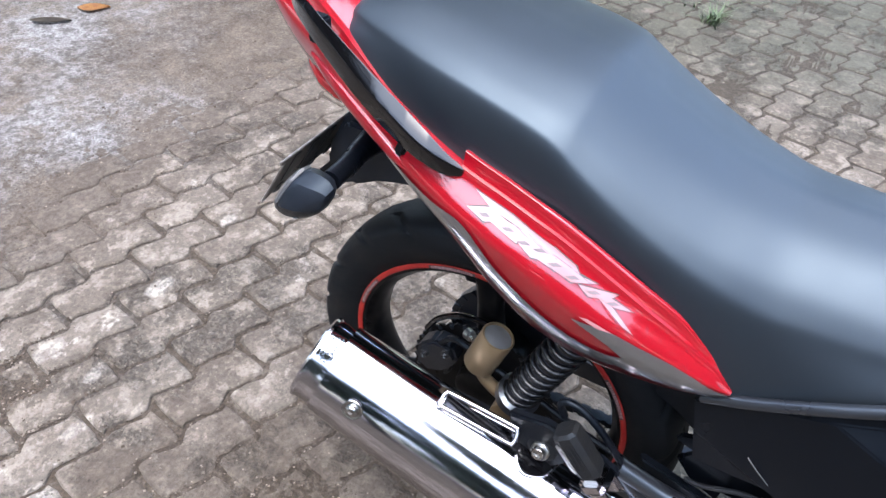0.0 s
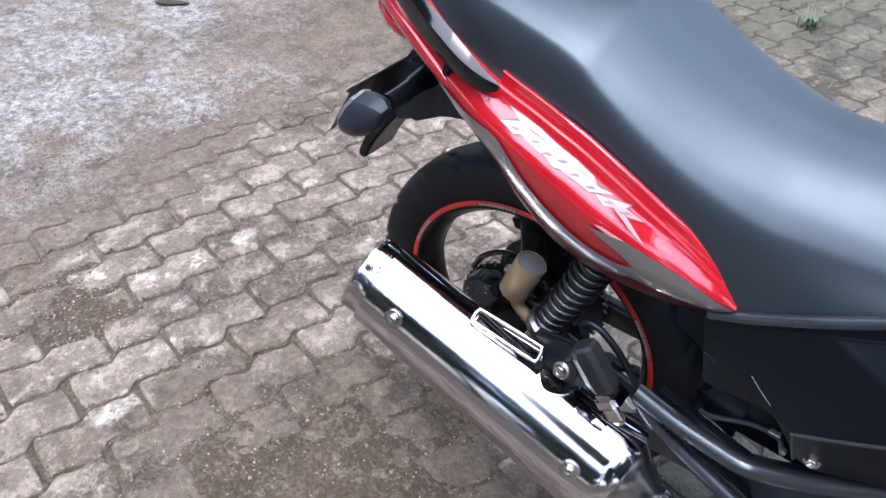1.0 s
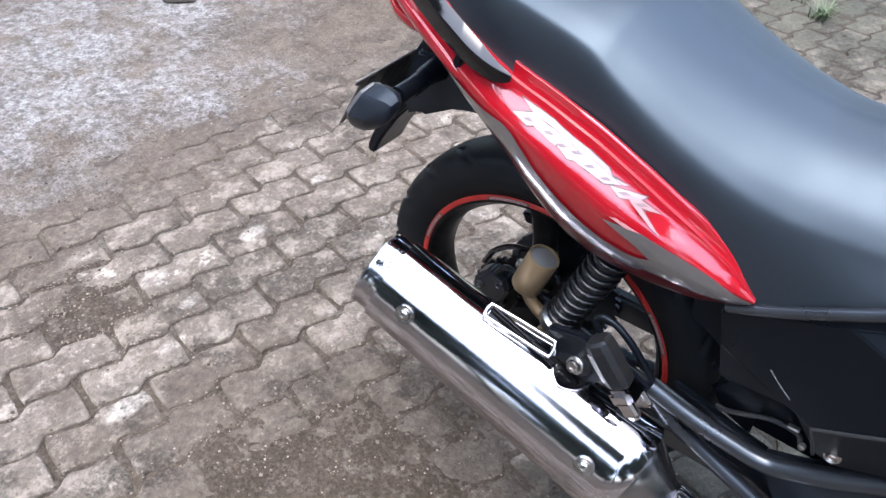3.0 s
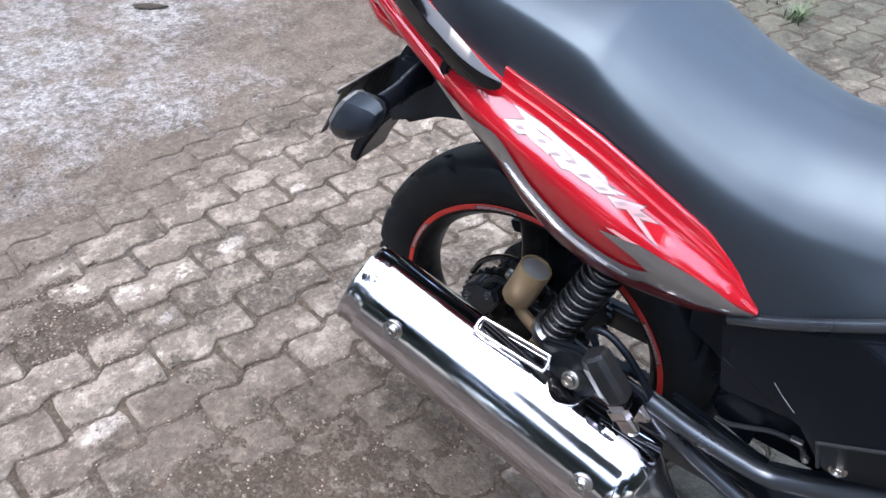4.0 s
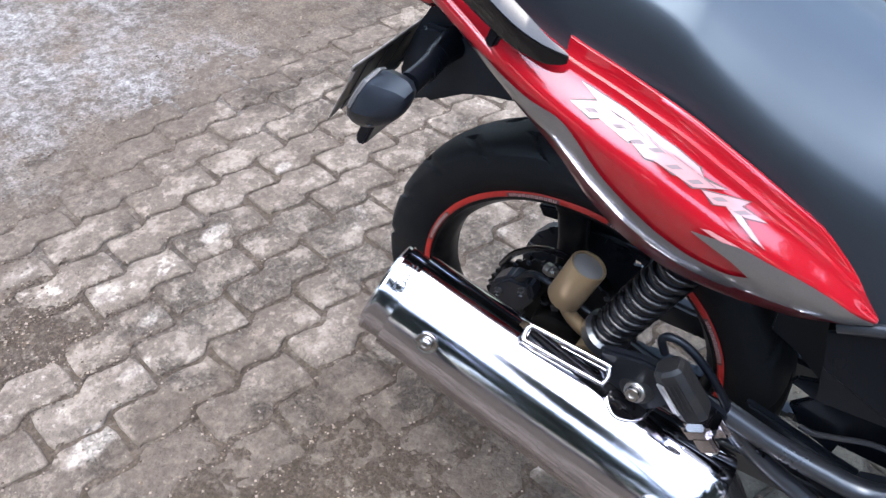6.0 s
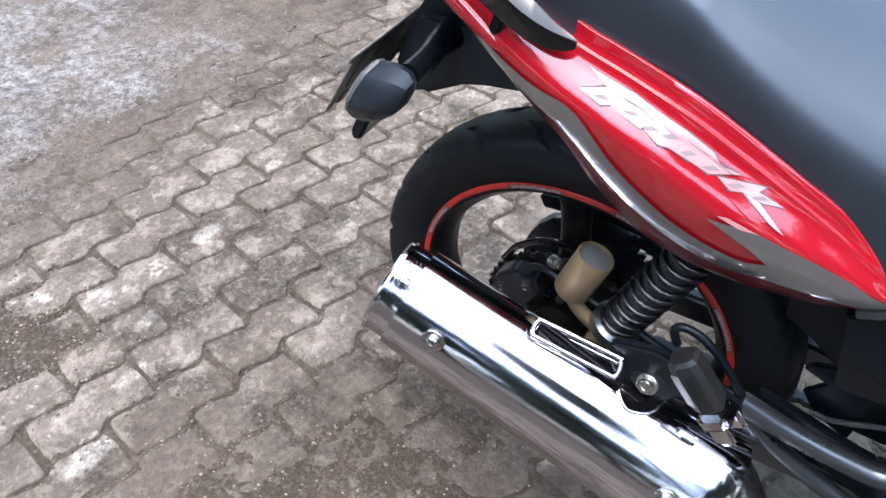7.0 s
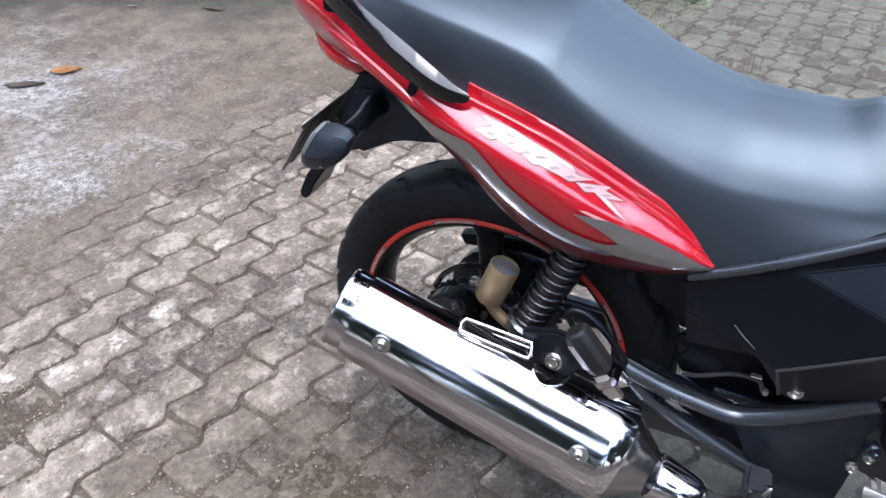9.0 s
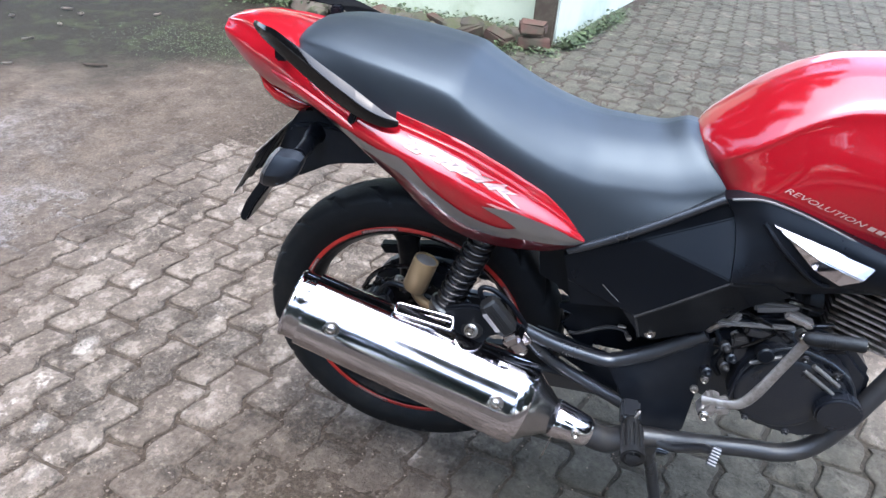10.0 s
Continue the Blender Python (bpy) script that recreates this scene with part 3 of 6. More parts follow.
for i, (a, b) in enumerate(zip(line, line[1:])):
    w = 0.010 if i % 2 else 0.007
    t = (b - a).normalized()
    u = t.cross(Vector((0, 1, 0)))
    rings = [[q + u * 0.006 * su + Vector((0, w * sv, 0)) for su, sv in ((-1, -1), (1, -1), (1, 1), (-1, 1))] for q in (a - t * 0.002, b + t * 0.002)]
    loft(rings, bm=chain)
part("chain", chain, ENGINE, bike, "oily black drive chain")
part("chain_guard", slab([(-0.10, 0.49), (0.02, 0.515), (0.2, 0.50), (0.46, 0.45), (0.46, 0.44), (0.2, 0.475), (0.02, 0.487), (-0.09, 0.47)], 0.06, 0.085, 0.003), SATIN_BLACK, bike, "black chain guard")

# rear brake caliper and its hose
cal = part("brake_caliper", slab([(-0.105, 0.40), (-0.10, 0.44), (-0.075, 0.465), (-0.04, 0.468), (-0.03, 0.44), (-0.05, 0.40), (-0.08, 0.385)], -0.075, -0.042, 0.006), ENGINE, bike, "black rear brake caliper")
bolt("caliper_bolt", (-0.048, -0.077, 0.452), (0, -1, 0), 0.005, cal, HEADER)
bolt("caliper_bolt", (-0.085, -0.077, 0.43), (0, -1, 0), 0.005, cal, HEADER)
part("caliper_guard", tube([(-0.097, -0.05, 0.456), (-0.077, -0.05, 0.492), (-0.042, -0.05, 0.520), (-0.002, -0.05, 0.527), (0.03, -0.055, 0.517)], 0.0050, 8), GLOSS_BLACK, bike, "black hose hooped over the caliper")
part("banjo_fitting", turned((-0.026, -0.056, 0.498), (0.004, -0.070, 0.506), [(0, 0.006), (0.002, 0.009), (0.012, 0.009), (0.013, 0.0065), (0.022, 0.006)], 14), STEEL, cal, "bare metal hose fitting")
rc = random.Random(8)
for i in range(14):
    a, r = rc.uniform(1.2, 3.3), rc.uniform(0.05, 0.105)
    part("caliper_fitting", box((math.cos(a) * r, -0.046, 0.367 + math.sin(a) * r), (rc.uniform(0.008, 0.022), 0.014, rc.uniform(0.006, 0.018)), 0.002, Matrix.Rotation(rc.uniform(0, 3), 4, "Y")), GLOSS_BLACK if i % 3 else HEADER, cal)
part("brake_hose", tube([(-0.06, -0.07, 0.465), (-0.03, -0.082, 0.505), (0.03, -0.095, 0.505), (0.1, -0.1, 0.49), (0.2, -0.1, 0.46), (0.32, -0.11, 0.45)], 0.005, 8), SATIN_BLACK, bike)


# twin shock absorbers with coil spring and gold reservoir
def shock(side):
    top, low = Vector((0.158, 0.125 * side, 0.70)), Vector((0.076, 0.125 * side, 0.47))
    ax = (top - low).normalized()
    u = ax.cross(Vector((0, 1, 0))).normalized()
    v = ax.cross(u)
    body = part("shock_absorber", turned(low, top, [(0, 0.012), (0.03, 0.014), (0.035, 0.030), (0.05, 0.031), (0.055, 0.022), (0.22, 0.020), (0.225, 0.028), (0.245, 0.012)]), FRAME_BLACK, bike, "black rear shock absorber")
    pts, n = [], 10 * 16
    for i in range(n + 1):
        a = 2 * math.pi * i / 16
        pts.append(low + ax * (0.055 + 0.165 * i / n) + (u * math.cos(a) + v * math.sin(a)) * 0.0222)
    part("coil_spring", tube(pts, 0.0048, 10, 1), SPRING_BLACK, body, "black lacquered coil spring", 60)
    part("lower_eye", turned(low + Vector((0, -0.016, 0)), low + Vector((0, 1, 0)), [(0, 0.014), (0.002, 0.017), (0.030, 0.017), (0.032, 0.014)], 20), GOLD, body)
    base, head = Vector((0.029, 0.128 * side, 0.540)), Vector((0.049, 0.120 * side, 0.604))
    part("reservoir", turned(base, head, [(0, 0.012), (0.0, 0.020), (0.004, 0.0228), (0.0665, 0.0228), (0.0680, 0.0220), (0.0680, 0.0202), (0.0640, 0.0196)], 36), GOLD, body, "dull gold gas reservoir")
    part("reservoir_cap", turned(base, head, [(0.060, 0.0197), (0.0645, 0.0197), (0.0652, 0.0185)], 36), CAP_GREY, body, "grey end cap")
    part("reservoir_arm", tube([base + Vector((0, 0, 0.004)), base + Vector((0.012, 0, -0.022)), low + Vector((-0.010, 0, 0.028)), low + ax * 0.035], [0.0105, 0.0090, 0.0100, 0.015], 12), GOLD, body, "gold cast arm")


shock(-1)
shock(1)

# ---- exhaust
M_A, M_B = Vector((-0.165, -0.2340, 0.541)), Vector((0.262, -0.2040, 0.387))
m_dir = (M_B - M_A).normalized()
m_len = (M_B - M_A).length
m_up = (Vector((0, 0, 1)) - m_dir * m_dir.z).normalized()
m_out = m_dir.cross(m_up)
if m_out.y > 0:
    m_out = -m_out
# the oval leans: its flat side faces up and outwards
m_out, m_up = m_out * 0.788 + m_up * 0.615, m_up * 0.788 - m_out * 0.615


TALL = 1.50


def m_ring(s, r, a0=0.0, a1=2 * math.pi, n=56, tall=TALL):
    """Points of a ring of the silencer; angle 0 is outwards, growing upwards."""
    closed = abs(a1 - a0 - 2 * math.pi) < 1e-6
    out = []
    for i in range(n if closed else n + 1):
        a = a0 + (a1 - a0) * i / n
        out.append(M_A + m_dir * s + m_out * math.cos(a) * r + m_up * math.sin(a) * r * tall)
    return out


def m_r(s):
    return 0.0430 + (0.0520 - 0.0430) * s / m_len


exhaust = part("silencer", loft([m_ring(s, r) for s, r in ((0.012, 0.036), (0.012, m_r(0) - 0.005), (0.05, m_r(0.05) - 0.005), (m_len, m_r(m_len) - 0.004), (m_len + 0.02, 0.040), (m_len + 0.055, 0.024), (m_len + 0.075, 0.020), (m_len + 0.09, 0.020))]),
               STEEL_SMOOTH, bike, "smoky steel silencer body")
shield_rings = []
for s in list(np.linspace(0.030, m_len, 16)):
    r = m_r(s) + 0.0008
    shield_rings.append(m_ring(s, r))
bm = loft([m_ring(0.034, m_r(0) - 0.005), m_ring(0.0302, m_r(0) - 0.0016)] + shield_rings + [m_ring(m_len + 0.002, m_r(m_len) - 0.001), m_ring(m_len - 0.004, m_r(m_len) - 0.004)], caps=False)
shield = part("heat_shield", bm, CHROME, exhaust, "polished chrome heat shield", 50)
cap = part("end_cap", loft([m_ring(0.036, m_r(0) - 0.006), m_ring(0.034, m_r(0) - 0.0028), m_ring(0.028, m_r(0) - 0.0022), m_ring(0.008, m_r(0) - 0.0020), m_ring(0.005, m_r(0) - 0.0008), m_ring(0.001, m_r(0) - 0.0012), m_ring(-0.002, m_r(0) - 0.0040), m_ring(-0.003, m_r(0) - 0.0085), m_ring(-0.0035, m_r(0) - 0.013), m_ring(-0.002, m_r(0) - 0.016), m_ring(0.004, 0.022), m_ring(0.006, 0.014), m_ring(0.03, 0.013), m_ring(0.03, 0.012)], caps=True), CHROME, exhaust, "chrome end cap with a marked band", 30)
part("cap_seam", tube([Vector(p) for p in m_ring(0.0315, m_r(0) - 0.0005)] + [Vector(m_ring(0.0315, m_r(0) - 0.0005)[0])], 0.0013, 6, 1), ENGINE, exhaust, "dark seam behind the end cap", 60)
# dark specks on the cap's band paint a mottled reflection
random.seed(5)
bm = bmesh.new()
for i in range(46):
    a, s, w, h = radians(random.uniform(14, 52)), random.uniform(0.009, 0.025), random.uniform(0.02, 0.07), random.uniform(0.0008, 0.0024)
    c = [M_A + m_dir * (s + ds) + (m_out * math.cos(a + da) + m_up * math.sin(a + da) * TALL) * (m_r(0) - 0.0014) for ds, da in ((0, 0), (h, 0), (h, w), (0, w))]
    bm.faces.new([bm.verts.new(p) for p in c])
part("stamped_mark", bm, ENGINE, exhaust, "dark worn stamped marks")
for s, a in ((0.084, -11), (0.398, -11)):
    a = radians(a)
    nrm = m_out * math.cos(a) + m_up * math.sin(a)
    p = M_A + m_dir * s + (m_out * math.cos(a) + m_up * math.sin(a) * TALL) * m_r(s)
    bm = turned(p - nrm * 0.004, p + nrm, [(0, 0.0145), (0.0052, 0.0145), (0.0064, 0.0132), (0.0060, 0.0105), (0.0060, 0.0088), (0.0085, 0.0086), (0.0112, 0.0070), (0.0124, 0.0045), (0.0122, 0.0032), (0.0104, 0.0026)], 32)
    part("shield_bolt", bm, STEEL, exhaust, "domed steel bolt on a washer", 50)
# chrome bracket loop on top
A, B, C, D = Vector((0.020, -0.218, 0.550)), Vector((0.121, -0.205, 0.524)), Vector((0.120, -0.189, 0.540)), Vector((0.019, -0.199, 0.557))
rnd = []
corners = [A, B, C, D]
for i, c in enumerate(corners):
    p, q = corners[i - 1], corners[(i + 1) % 4]
    d0, d1 = (p - c).normalized(), (q - c).normalized()
    rnd += [c + d0 * 0.0085, c + d0 * 0.0035 + d1 * 0.0010, c + d0 * 0.0010 + d1 * 0.0035, c + d1 * 0.0085]
rnd.append(rnd[0])
bm = tube(rnd, 0.0029, 10, 3)
loop = part("bracket_loop", bm, CHROME, exhaust, "chrome heat shield bracket loop", 60)
down = Vector((0, 0.012, -0.03))
bm = tube([p + down * 0.45 + (A - D) * 0.12 for p in rnd], 0.0025, 8, 3)
part("bracket_loop_base", bm, CHROME, exhaust, "", 60)
part("bracket_web", slab([(0.024, 0.515), (0.125, 0.478), (0.129, 0.520), (0.024, 0.556)], -0.208, -0.196, 0.002), GLOSS_BLACK, exhaust)
# scooped cut-out of the shield round the peg bracket
lobe = [(0.270, 82), (0.2824, 62), (0.2899, 48), (0.2995, 40), (0.3102, 37.5), (0.3254, 43), (0.3349, 53), (0.3409, 70), (0.345, 84)]
lobe_at = lambda s, a, lift: M_A + m_dir * s + (m_out * math.cos(radians(a)) + m_up * math.sin(radians(a)) * TALL) * (m_r(s) + lift)
bm = bmesh.new()
rows = []
for s, a in lobe:
    rows.append([bm.verts.new(lobe_at(0.308 + (s - 0.308) * k, 86 + (a - 86) * k, 0.0016)) for k in (0.0, 0.34, 0.67, 1.0)])
for p, q in zip(rows, rows[1:]):
    for j in range(3):
        if j == 0:
            bm.faces.new((p[0], p[1], q[1]))
        else:
            bm.faces.new((p[j], p[j + 1], q[j + 1], q[j]))
part("shield_recess", bm, GLOSS_BLACK, exhaust, "black recess in the heat shield", 60)
part("recess_rim", tube([lobe_at(s, a, 0.0012) for s, a in lobe], 0.0024, 8, 4), CHROME, exhaust, "", 60)
# chrome clamp cover, link pipe and header
c0, c1 = M_A + m_dir * (m_len + 0.062), M_A + m_dir * (m_len + 0.135)
clamp = part("clamp_cover", turned(c0, c1, [(0, 0.020), (-0.002, 0.0335), (0.002, 0.036), (0.060, 0.031), (0.070, 0.029), (0.073, 0.026), (0.073, 0.018)], 36), CHROME, exhaust, "chrome pipe clamp cover")
cb, cn = (c0 + c1) / 2 + m_dir * 0.008, Vector((0.1, -0.92, 0.38)).normalized()
bolt("clamp_bolt", cb + cn * 0.032, cn, 0.006, exhaust, STEEL)
link = M_A + m_dir * (m_len + 0.12)
part("header_pipe", tube([link, link + m_dir * 0.05, (0.47, -0.172, 0.334), (0.56, -0.168, 0.345), (0.66, -0.165, 0.358), (0.735, -0.162, 0.368), (0.785, -0.15, 0.408), (0.83, -0.13, 0.50), (0.88, -0.10, 0.61)],
     [0.024, 0.024, 0.020, 0.0170, 0.0165, 0.0165, 0.0165, 0.0165, 0.0165], 18, 8), HEADER, exhaust, "dark grey exhaust pipe", 60)

# ---- tail: side cowls, tail piece, stripes and lettering shapes
TX = [-0.345, -0.30, -0.25, -0.20, -0.15, -0.10, -0.05, 0.0, 0.05, 0.10, 0.15, 0.20, 0.25, 0.29, 0.315]
c_zu = track(TX, [0.962, 0.966, 0.960, 0.948, 0.930, 0.908, 0.890, 0.874, 0.862, 0.848, 0.827, 0.802, 0.773, 0.744, 0.720])
c_yu = track(TX, [0.030, 0.052, 0.072, 0.095, 0.116, 0.134, 0.149, 0.159, 0.164, 0.168, 0.168, 0.166, 0.160, 0.155, 0.150])
c_zm = track(TX, [0.948, 0.932, 0.915, 0.903, 0.888, 0.868, 0.850, 0.836, 0.822, 0.802, 0.780, 0.765, 0.748, 0.732, 0.718])
c_ym = track(TX, [0.046, 0.070, 0.092, 0.118, 0.140, 0.157, 0.172, 0.184, 0.192, 0.195, 0.194, 0.188, 0.177, 0.166, 0.152])
c_zl = track(TX, [0.930, 0.900, 0.878, 0.868, 0.854, 0.831, 0.802, 0.773, 0.734, 0.705, 0.690, 0.686, 0.688, 0.698, 0.713])
c_yl = track(TX, [0.040, 0.062, 0.082, 0.100, 0.115, 0.128, 0.143, 0.155, 0.162, 0.164, 0.162, 0.158, 0.153, 0.148, 0.147])


def cowl_y(x, z):
    """How far out the right cowl lies at x and height z."""
    zl, zm, zu = c_zl(x), c_zm(x), c_zu(x)
    yl, ym, yu = c_yl(x), c_ym(x), c_yu(x)
    if z > zm:
        k = (z - zm) / max(zu - zm, 1e-4)
        k = max(0.0, min(1.0, k)) ** 1.1
        return -(ym - (ym - yu) * (0.85 * k * k * (3 - 2 * k) + 0.15 * k))
    k = (zm - z) / max(zm - zl, 1e-4)
    return -(ym - (ym - yl) * k ** 2.2)


rings = []
for x in np.linspace(-0.345, 0.315, 110):
    zu, zl = c_zu(x), c_zl(x)
    ring = [(x, -(c_yu(x) - 0.03), zu - 0.012), (x, -(c_yu(x) - 0.006), zu + 0.0005)]
    for k in np.linspace(0, 1, 30):
        z = zu + (zl - zu) * k
        ring.append((x, cowl_y(x, z), z))
    ring += [(x, -(c_yl(x) - 0.006), zl - 0.001), (x, -(c_yl(x) - 0.035), zl + 0.012)]
    rings.append(ring)
cowl = part("side_cowl", loft(rings, closed=True, caps=True), RED, bike, "glossy red tail side cowl", 45)


def skin(quads, lift, name, material, parent, label="", n=5):
    """A thin sticker on the cowl, from quads given by corners (x, z)."""
    bm = bmesh.new()
    for a, b, c, d in quads:
        rows = []
        for i in range(n + 1):
            row = []
            for j in range(n + 1):
                u, v = i / n, j / n
                x = (1 - v) * ((1 - u) * a[0] + u * b[0]) + v * ((1 - u) * d[0] + u * c[0])
                z = (1 - v) * ((1 - u) * a[1] + u * b[1]) + v * ((1 - u) * d[1] + u * c[1])
                z = min(max(z, c_zl(x) + 0.001), c_zu(x) - 0.001)
                row.append(bm.verts.new((x, cowl_y(x, z) - lift, z)))
            rows.append(row)
        for i in range(n):
            for j in range(n):
                bm.faces.new((rows[i][j], rows[i][j + 1], rows[i + 1][j + 1], rows[i + 1][j]))
    return part(name, bm, material, parent, label, 60)


def between(xs, lo, hi):
    """Quads between two lines z = lo(x) and z = hi(x)."""
    return [((x0, lo(x0)), (x1, lo(x1)), (x1, hi(x1)), (x0, hi(x0))) for x0, x1 in zip(xs, xs[1:])]


lobe_low = track([-0.13, -0.06, -0.02, 0.006, 0.020, 0.038, 0.060, 0.076, 0.097, 0.124, 0.162, 0.19, 0.206], [0.872, 0.846, 0.836, 0.834, 0.829, 0.815, 0.795, 0.784, 0.771, 0.756, 0.743, 0.738, 0.742])
lobe_top = track([0.150, 0.175, 0.19, 0.206], [0.775, 0.763, 0.755, 0.743])
wing_top = track([0.150, 0.18, 0.222, 0.27, 0.313], [0.776, 0.775, 0.763, 0.744, 0.719])
strip_low = lambda x: c_zl(x) + 0.58 * (lobe_low(x) - c_zl(x)) if x < 0.2 else c_zl(x) + 0.42 * (wing_top(x) - c_zl(x))
skin(between(np.linspace(-0.12, 0.206, 70), strip_low, lobe_low), 0.0024, "graphite_stripe", GRAPHITE, cowl, "graphite grey painted stripe", 4)
skin(between(np.linspace(0.150, 0.206, 8), lobe_top, wing_top) + between(np.linspace(0.206, 0.313, 26), strip_low, wing_top), 0.0024, "graphite_stripe", GRAPHITE, cowl, "graphite grey painted stripe", 4)
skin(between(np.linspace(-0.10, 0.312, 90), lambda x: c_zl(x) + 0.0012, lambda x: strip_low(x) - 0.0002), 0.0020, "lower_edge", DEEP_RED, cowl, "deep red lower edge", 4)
# sticker of slanted plain shapes: a white fill with a thin grey outline and grey slots
edge_mat = mat("sticker_edge", (0.055, 0.042, 0.042), 0.5, spec=0.3)
fill_mat = mat("pale_sticker", (0.28, 0.125, 0.13), 0.35, 0.0, coat=1.0, coat_ior=1.7)
slot_mat = mat("grey_sticker", (0.12, 0.095, 0.10), 0.5, spec=0.25)


def letter(q):
    cx, cz = sum(p[0] for p in q) / 4, sum(p[1] for p in q) / 4
    big = []
    for x, z in q:
        d = math.hypot(x - cx, (z - cz) * 2)
        big.append((x + 0.0016 * (x - cx) / d, z + 0.0030 * (z - cz) / d))
    skin([q], 0.0024, "sticker", fill_mat, cowl, "white slanted sticker shape", 6)
    skin([big], 0.0016, "sticker_outline", edge_mat, cowl, "thin grey sticker outline", 6)


for q in (((0.0165, 0.8485), (0.0400, 0.8525), (0.0590, 0.8460), (0.0385, 0.8415)),
          ((0.0190, 0.8620), (0.0630, 0.8520), (0.0840, 0.8410), (0.0400, 0.8520)),
          ((0.0630, 0.8520), (0.1120, 0.8350), (0.1240, 0.8230), (0.0840, 0.8410)),
          ((0.0450, 0.8430), (0.0590, 0.8460), (0.0840, 0.8410), (0.0760, 0.8320)),
          ((0.0700, 0.8370), (0.0840, 0.8405), (0.1240, 0.8230), (0.0940, 0.8240)),
          ((0.1000, 0.8240), (0.1240, 0.8230), (0.1440, 0.8160), (0.1200, 0.8170)),
          ((0.1120, 0.8350), (0.1360, 0.8240), (0.1440, 0.8160), (0.1240, 0.8230)),
          ((0.1200, 0.8170), (0.1440, 0.8160), (0.1620, 0.8120), (0.1380, 0.8100)),
          ((0.1450, 0.8090), (0.1830, 0.8060), (0.1770, 0.8010), (0.1580, 0.8010)),
          ((0.1620, 0.8030), (0.1760, 0.8030), (0.2010, 0.7930), (0.1840, 0.7950)),
          ((0.1670, 0.8010), (0.1810, 0.7960), (0.2090, 0.7750), (0.1970, 0.7810))):
    letter(q)
# slots and seams that set the slanted shapes apart
for x, z in ((0.037, 0.8468), (0.064, 0.8410), (0.083, 0.8340), (0.100, 0.8310), (0.118, 0.8220), (0.138, 0.8143), (0.161, 0.8053), (0.181, 0.7985)):
    skin([((x - 0.0075, z), (x + 0.001, z + 0.0016), (x + 0.0075, z - 0.0010), (x - 0.001, z - 0.0019))], 0.0031, "sticker_slot", slot_mat, cowl, "small grey slot in the sticker", 3)
for x, z, w in ((0.050, 0.8475, 0.012), (0.077, 0.8415, 0.011), (0.099, 0.8335, 0.010), (0.124, 0.8255, 0.011), (0.146, 0.8160, 0.010)):
    skin([((x - w, z + 0.0040), (x - w + 0.0014, z + 0.0041), (x + w, z - 0.0042), (x + w - 0.0014, z - 0.0043))], 0.0031, "sticker_seam", slot_mat, cowl, "thin grey seam in the sticker", 3)
skin([((0.1560, 0.7820), (0.1640, 0.7825), (0.1920, 0.7735), (0.1760, 0.7745))], 0.0031, "sticker", fill_mat, cowl, "white pointed sticker tip", 4)
# raised lip between the cowl and the seat
rings = []
for x in np.linspace(-0.004, 0.306, 40):
    y, z, k = c_yu(x), c_zu(x), min(1.0, (0.312 - x) / 0.07)
    rings.append([(x, -(y - 0.0020), z - 0.004), (x, -(y - 0.0042), z + 0.0008 * k), (x, -(y - 0.0056), z + 0.0028 * k), (x, -(y - 0.0070), z + 0.0085 * k), (x, -(y - 0.0084), z + 0.0140 * k), (x, -(y - 0.0096), z + 0.0146 * k), (x, -(y - 0.0150), z + 0.0125 * k), (x, -(y - 0.0160), z - 0.006)])
part("cowl_lip", loft(rings), RED, cowl, "raised red lip beside the seat", 50)
part("cowl_ridge", tube([(-0.235, -0.100, 0.905), (-0.19, -0.124, 0.897), (-0.13, -0.147, 0.878), (-0.085, -0.160, 0.860), (-0.06, -0.166, 0.848)], [0.003, 0.008, 0.009, 0.008, 0.003], 12, 6, flat=0.6), RED, cowl, "moulded red ridge under the grab rail", 60)
mirrored(cowl)

rings = []
for x in np.linspace(-0.352, -0.16, 20):
    k = (x + 0.352) / 0.19
    w = c_yu(x) if x > -0.345 else 0.024
    zt = c_zu(x) + 0.010 * math.sin(min(1, k * 2) * math.pi / 2)
    if k < 0.02:
        w, zt = 0.020, 0.960
    rings.append([(x, w * c, c_zu(x) - 0.006 + (zt - c_zu(x) + 0.006) * (1 - abs(c) ** 2.4)) for c in np.linspace(-1, 1, 17)] + [(x, w, c_zl(x) + 0.006), (x, -w, c_zl(x) + 0.006)])
part("tail_piece", loft(rings), RED, bike, "glossy red pointed tail piece", 45)
tl = []
for x, w, z0, z1 in ((-0.300, 0.028, 0.880, 0.905), (-0.286, 0.052, 0.852, 0.900), (-0.268, 0.070, 0.838, 0.890), (-0.246, 0.080, 0.829, 0.88), (-0.22, 0.085, 0.822, 0.875), (-0.20, 0.085, 0.822, 0.87), (-0.186, 0.080, 0.835, 0.86)):
    tl.append([(x, w * math.cos(a), 0.5 * (z0 + z1) + 0.5 * (z1 - z0) * max(-1, min(1, 1.25 * math.sin(a)))) for a in [2 * math.pi * q / 24 for q in range(24)]])
part("tail_light", loft(tl), LENS_RED, bike, "red tail light lens", 45)

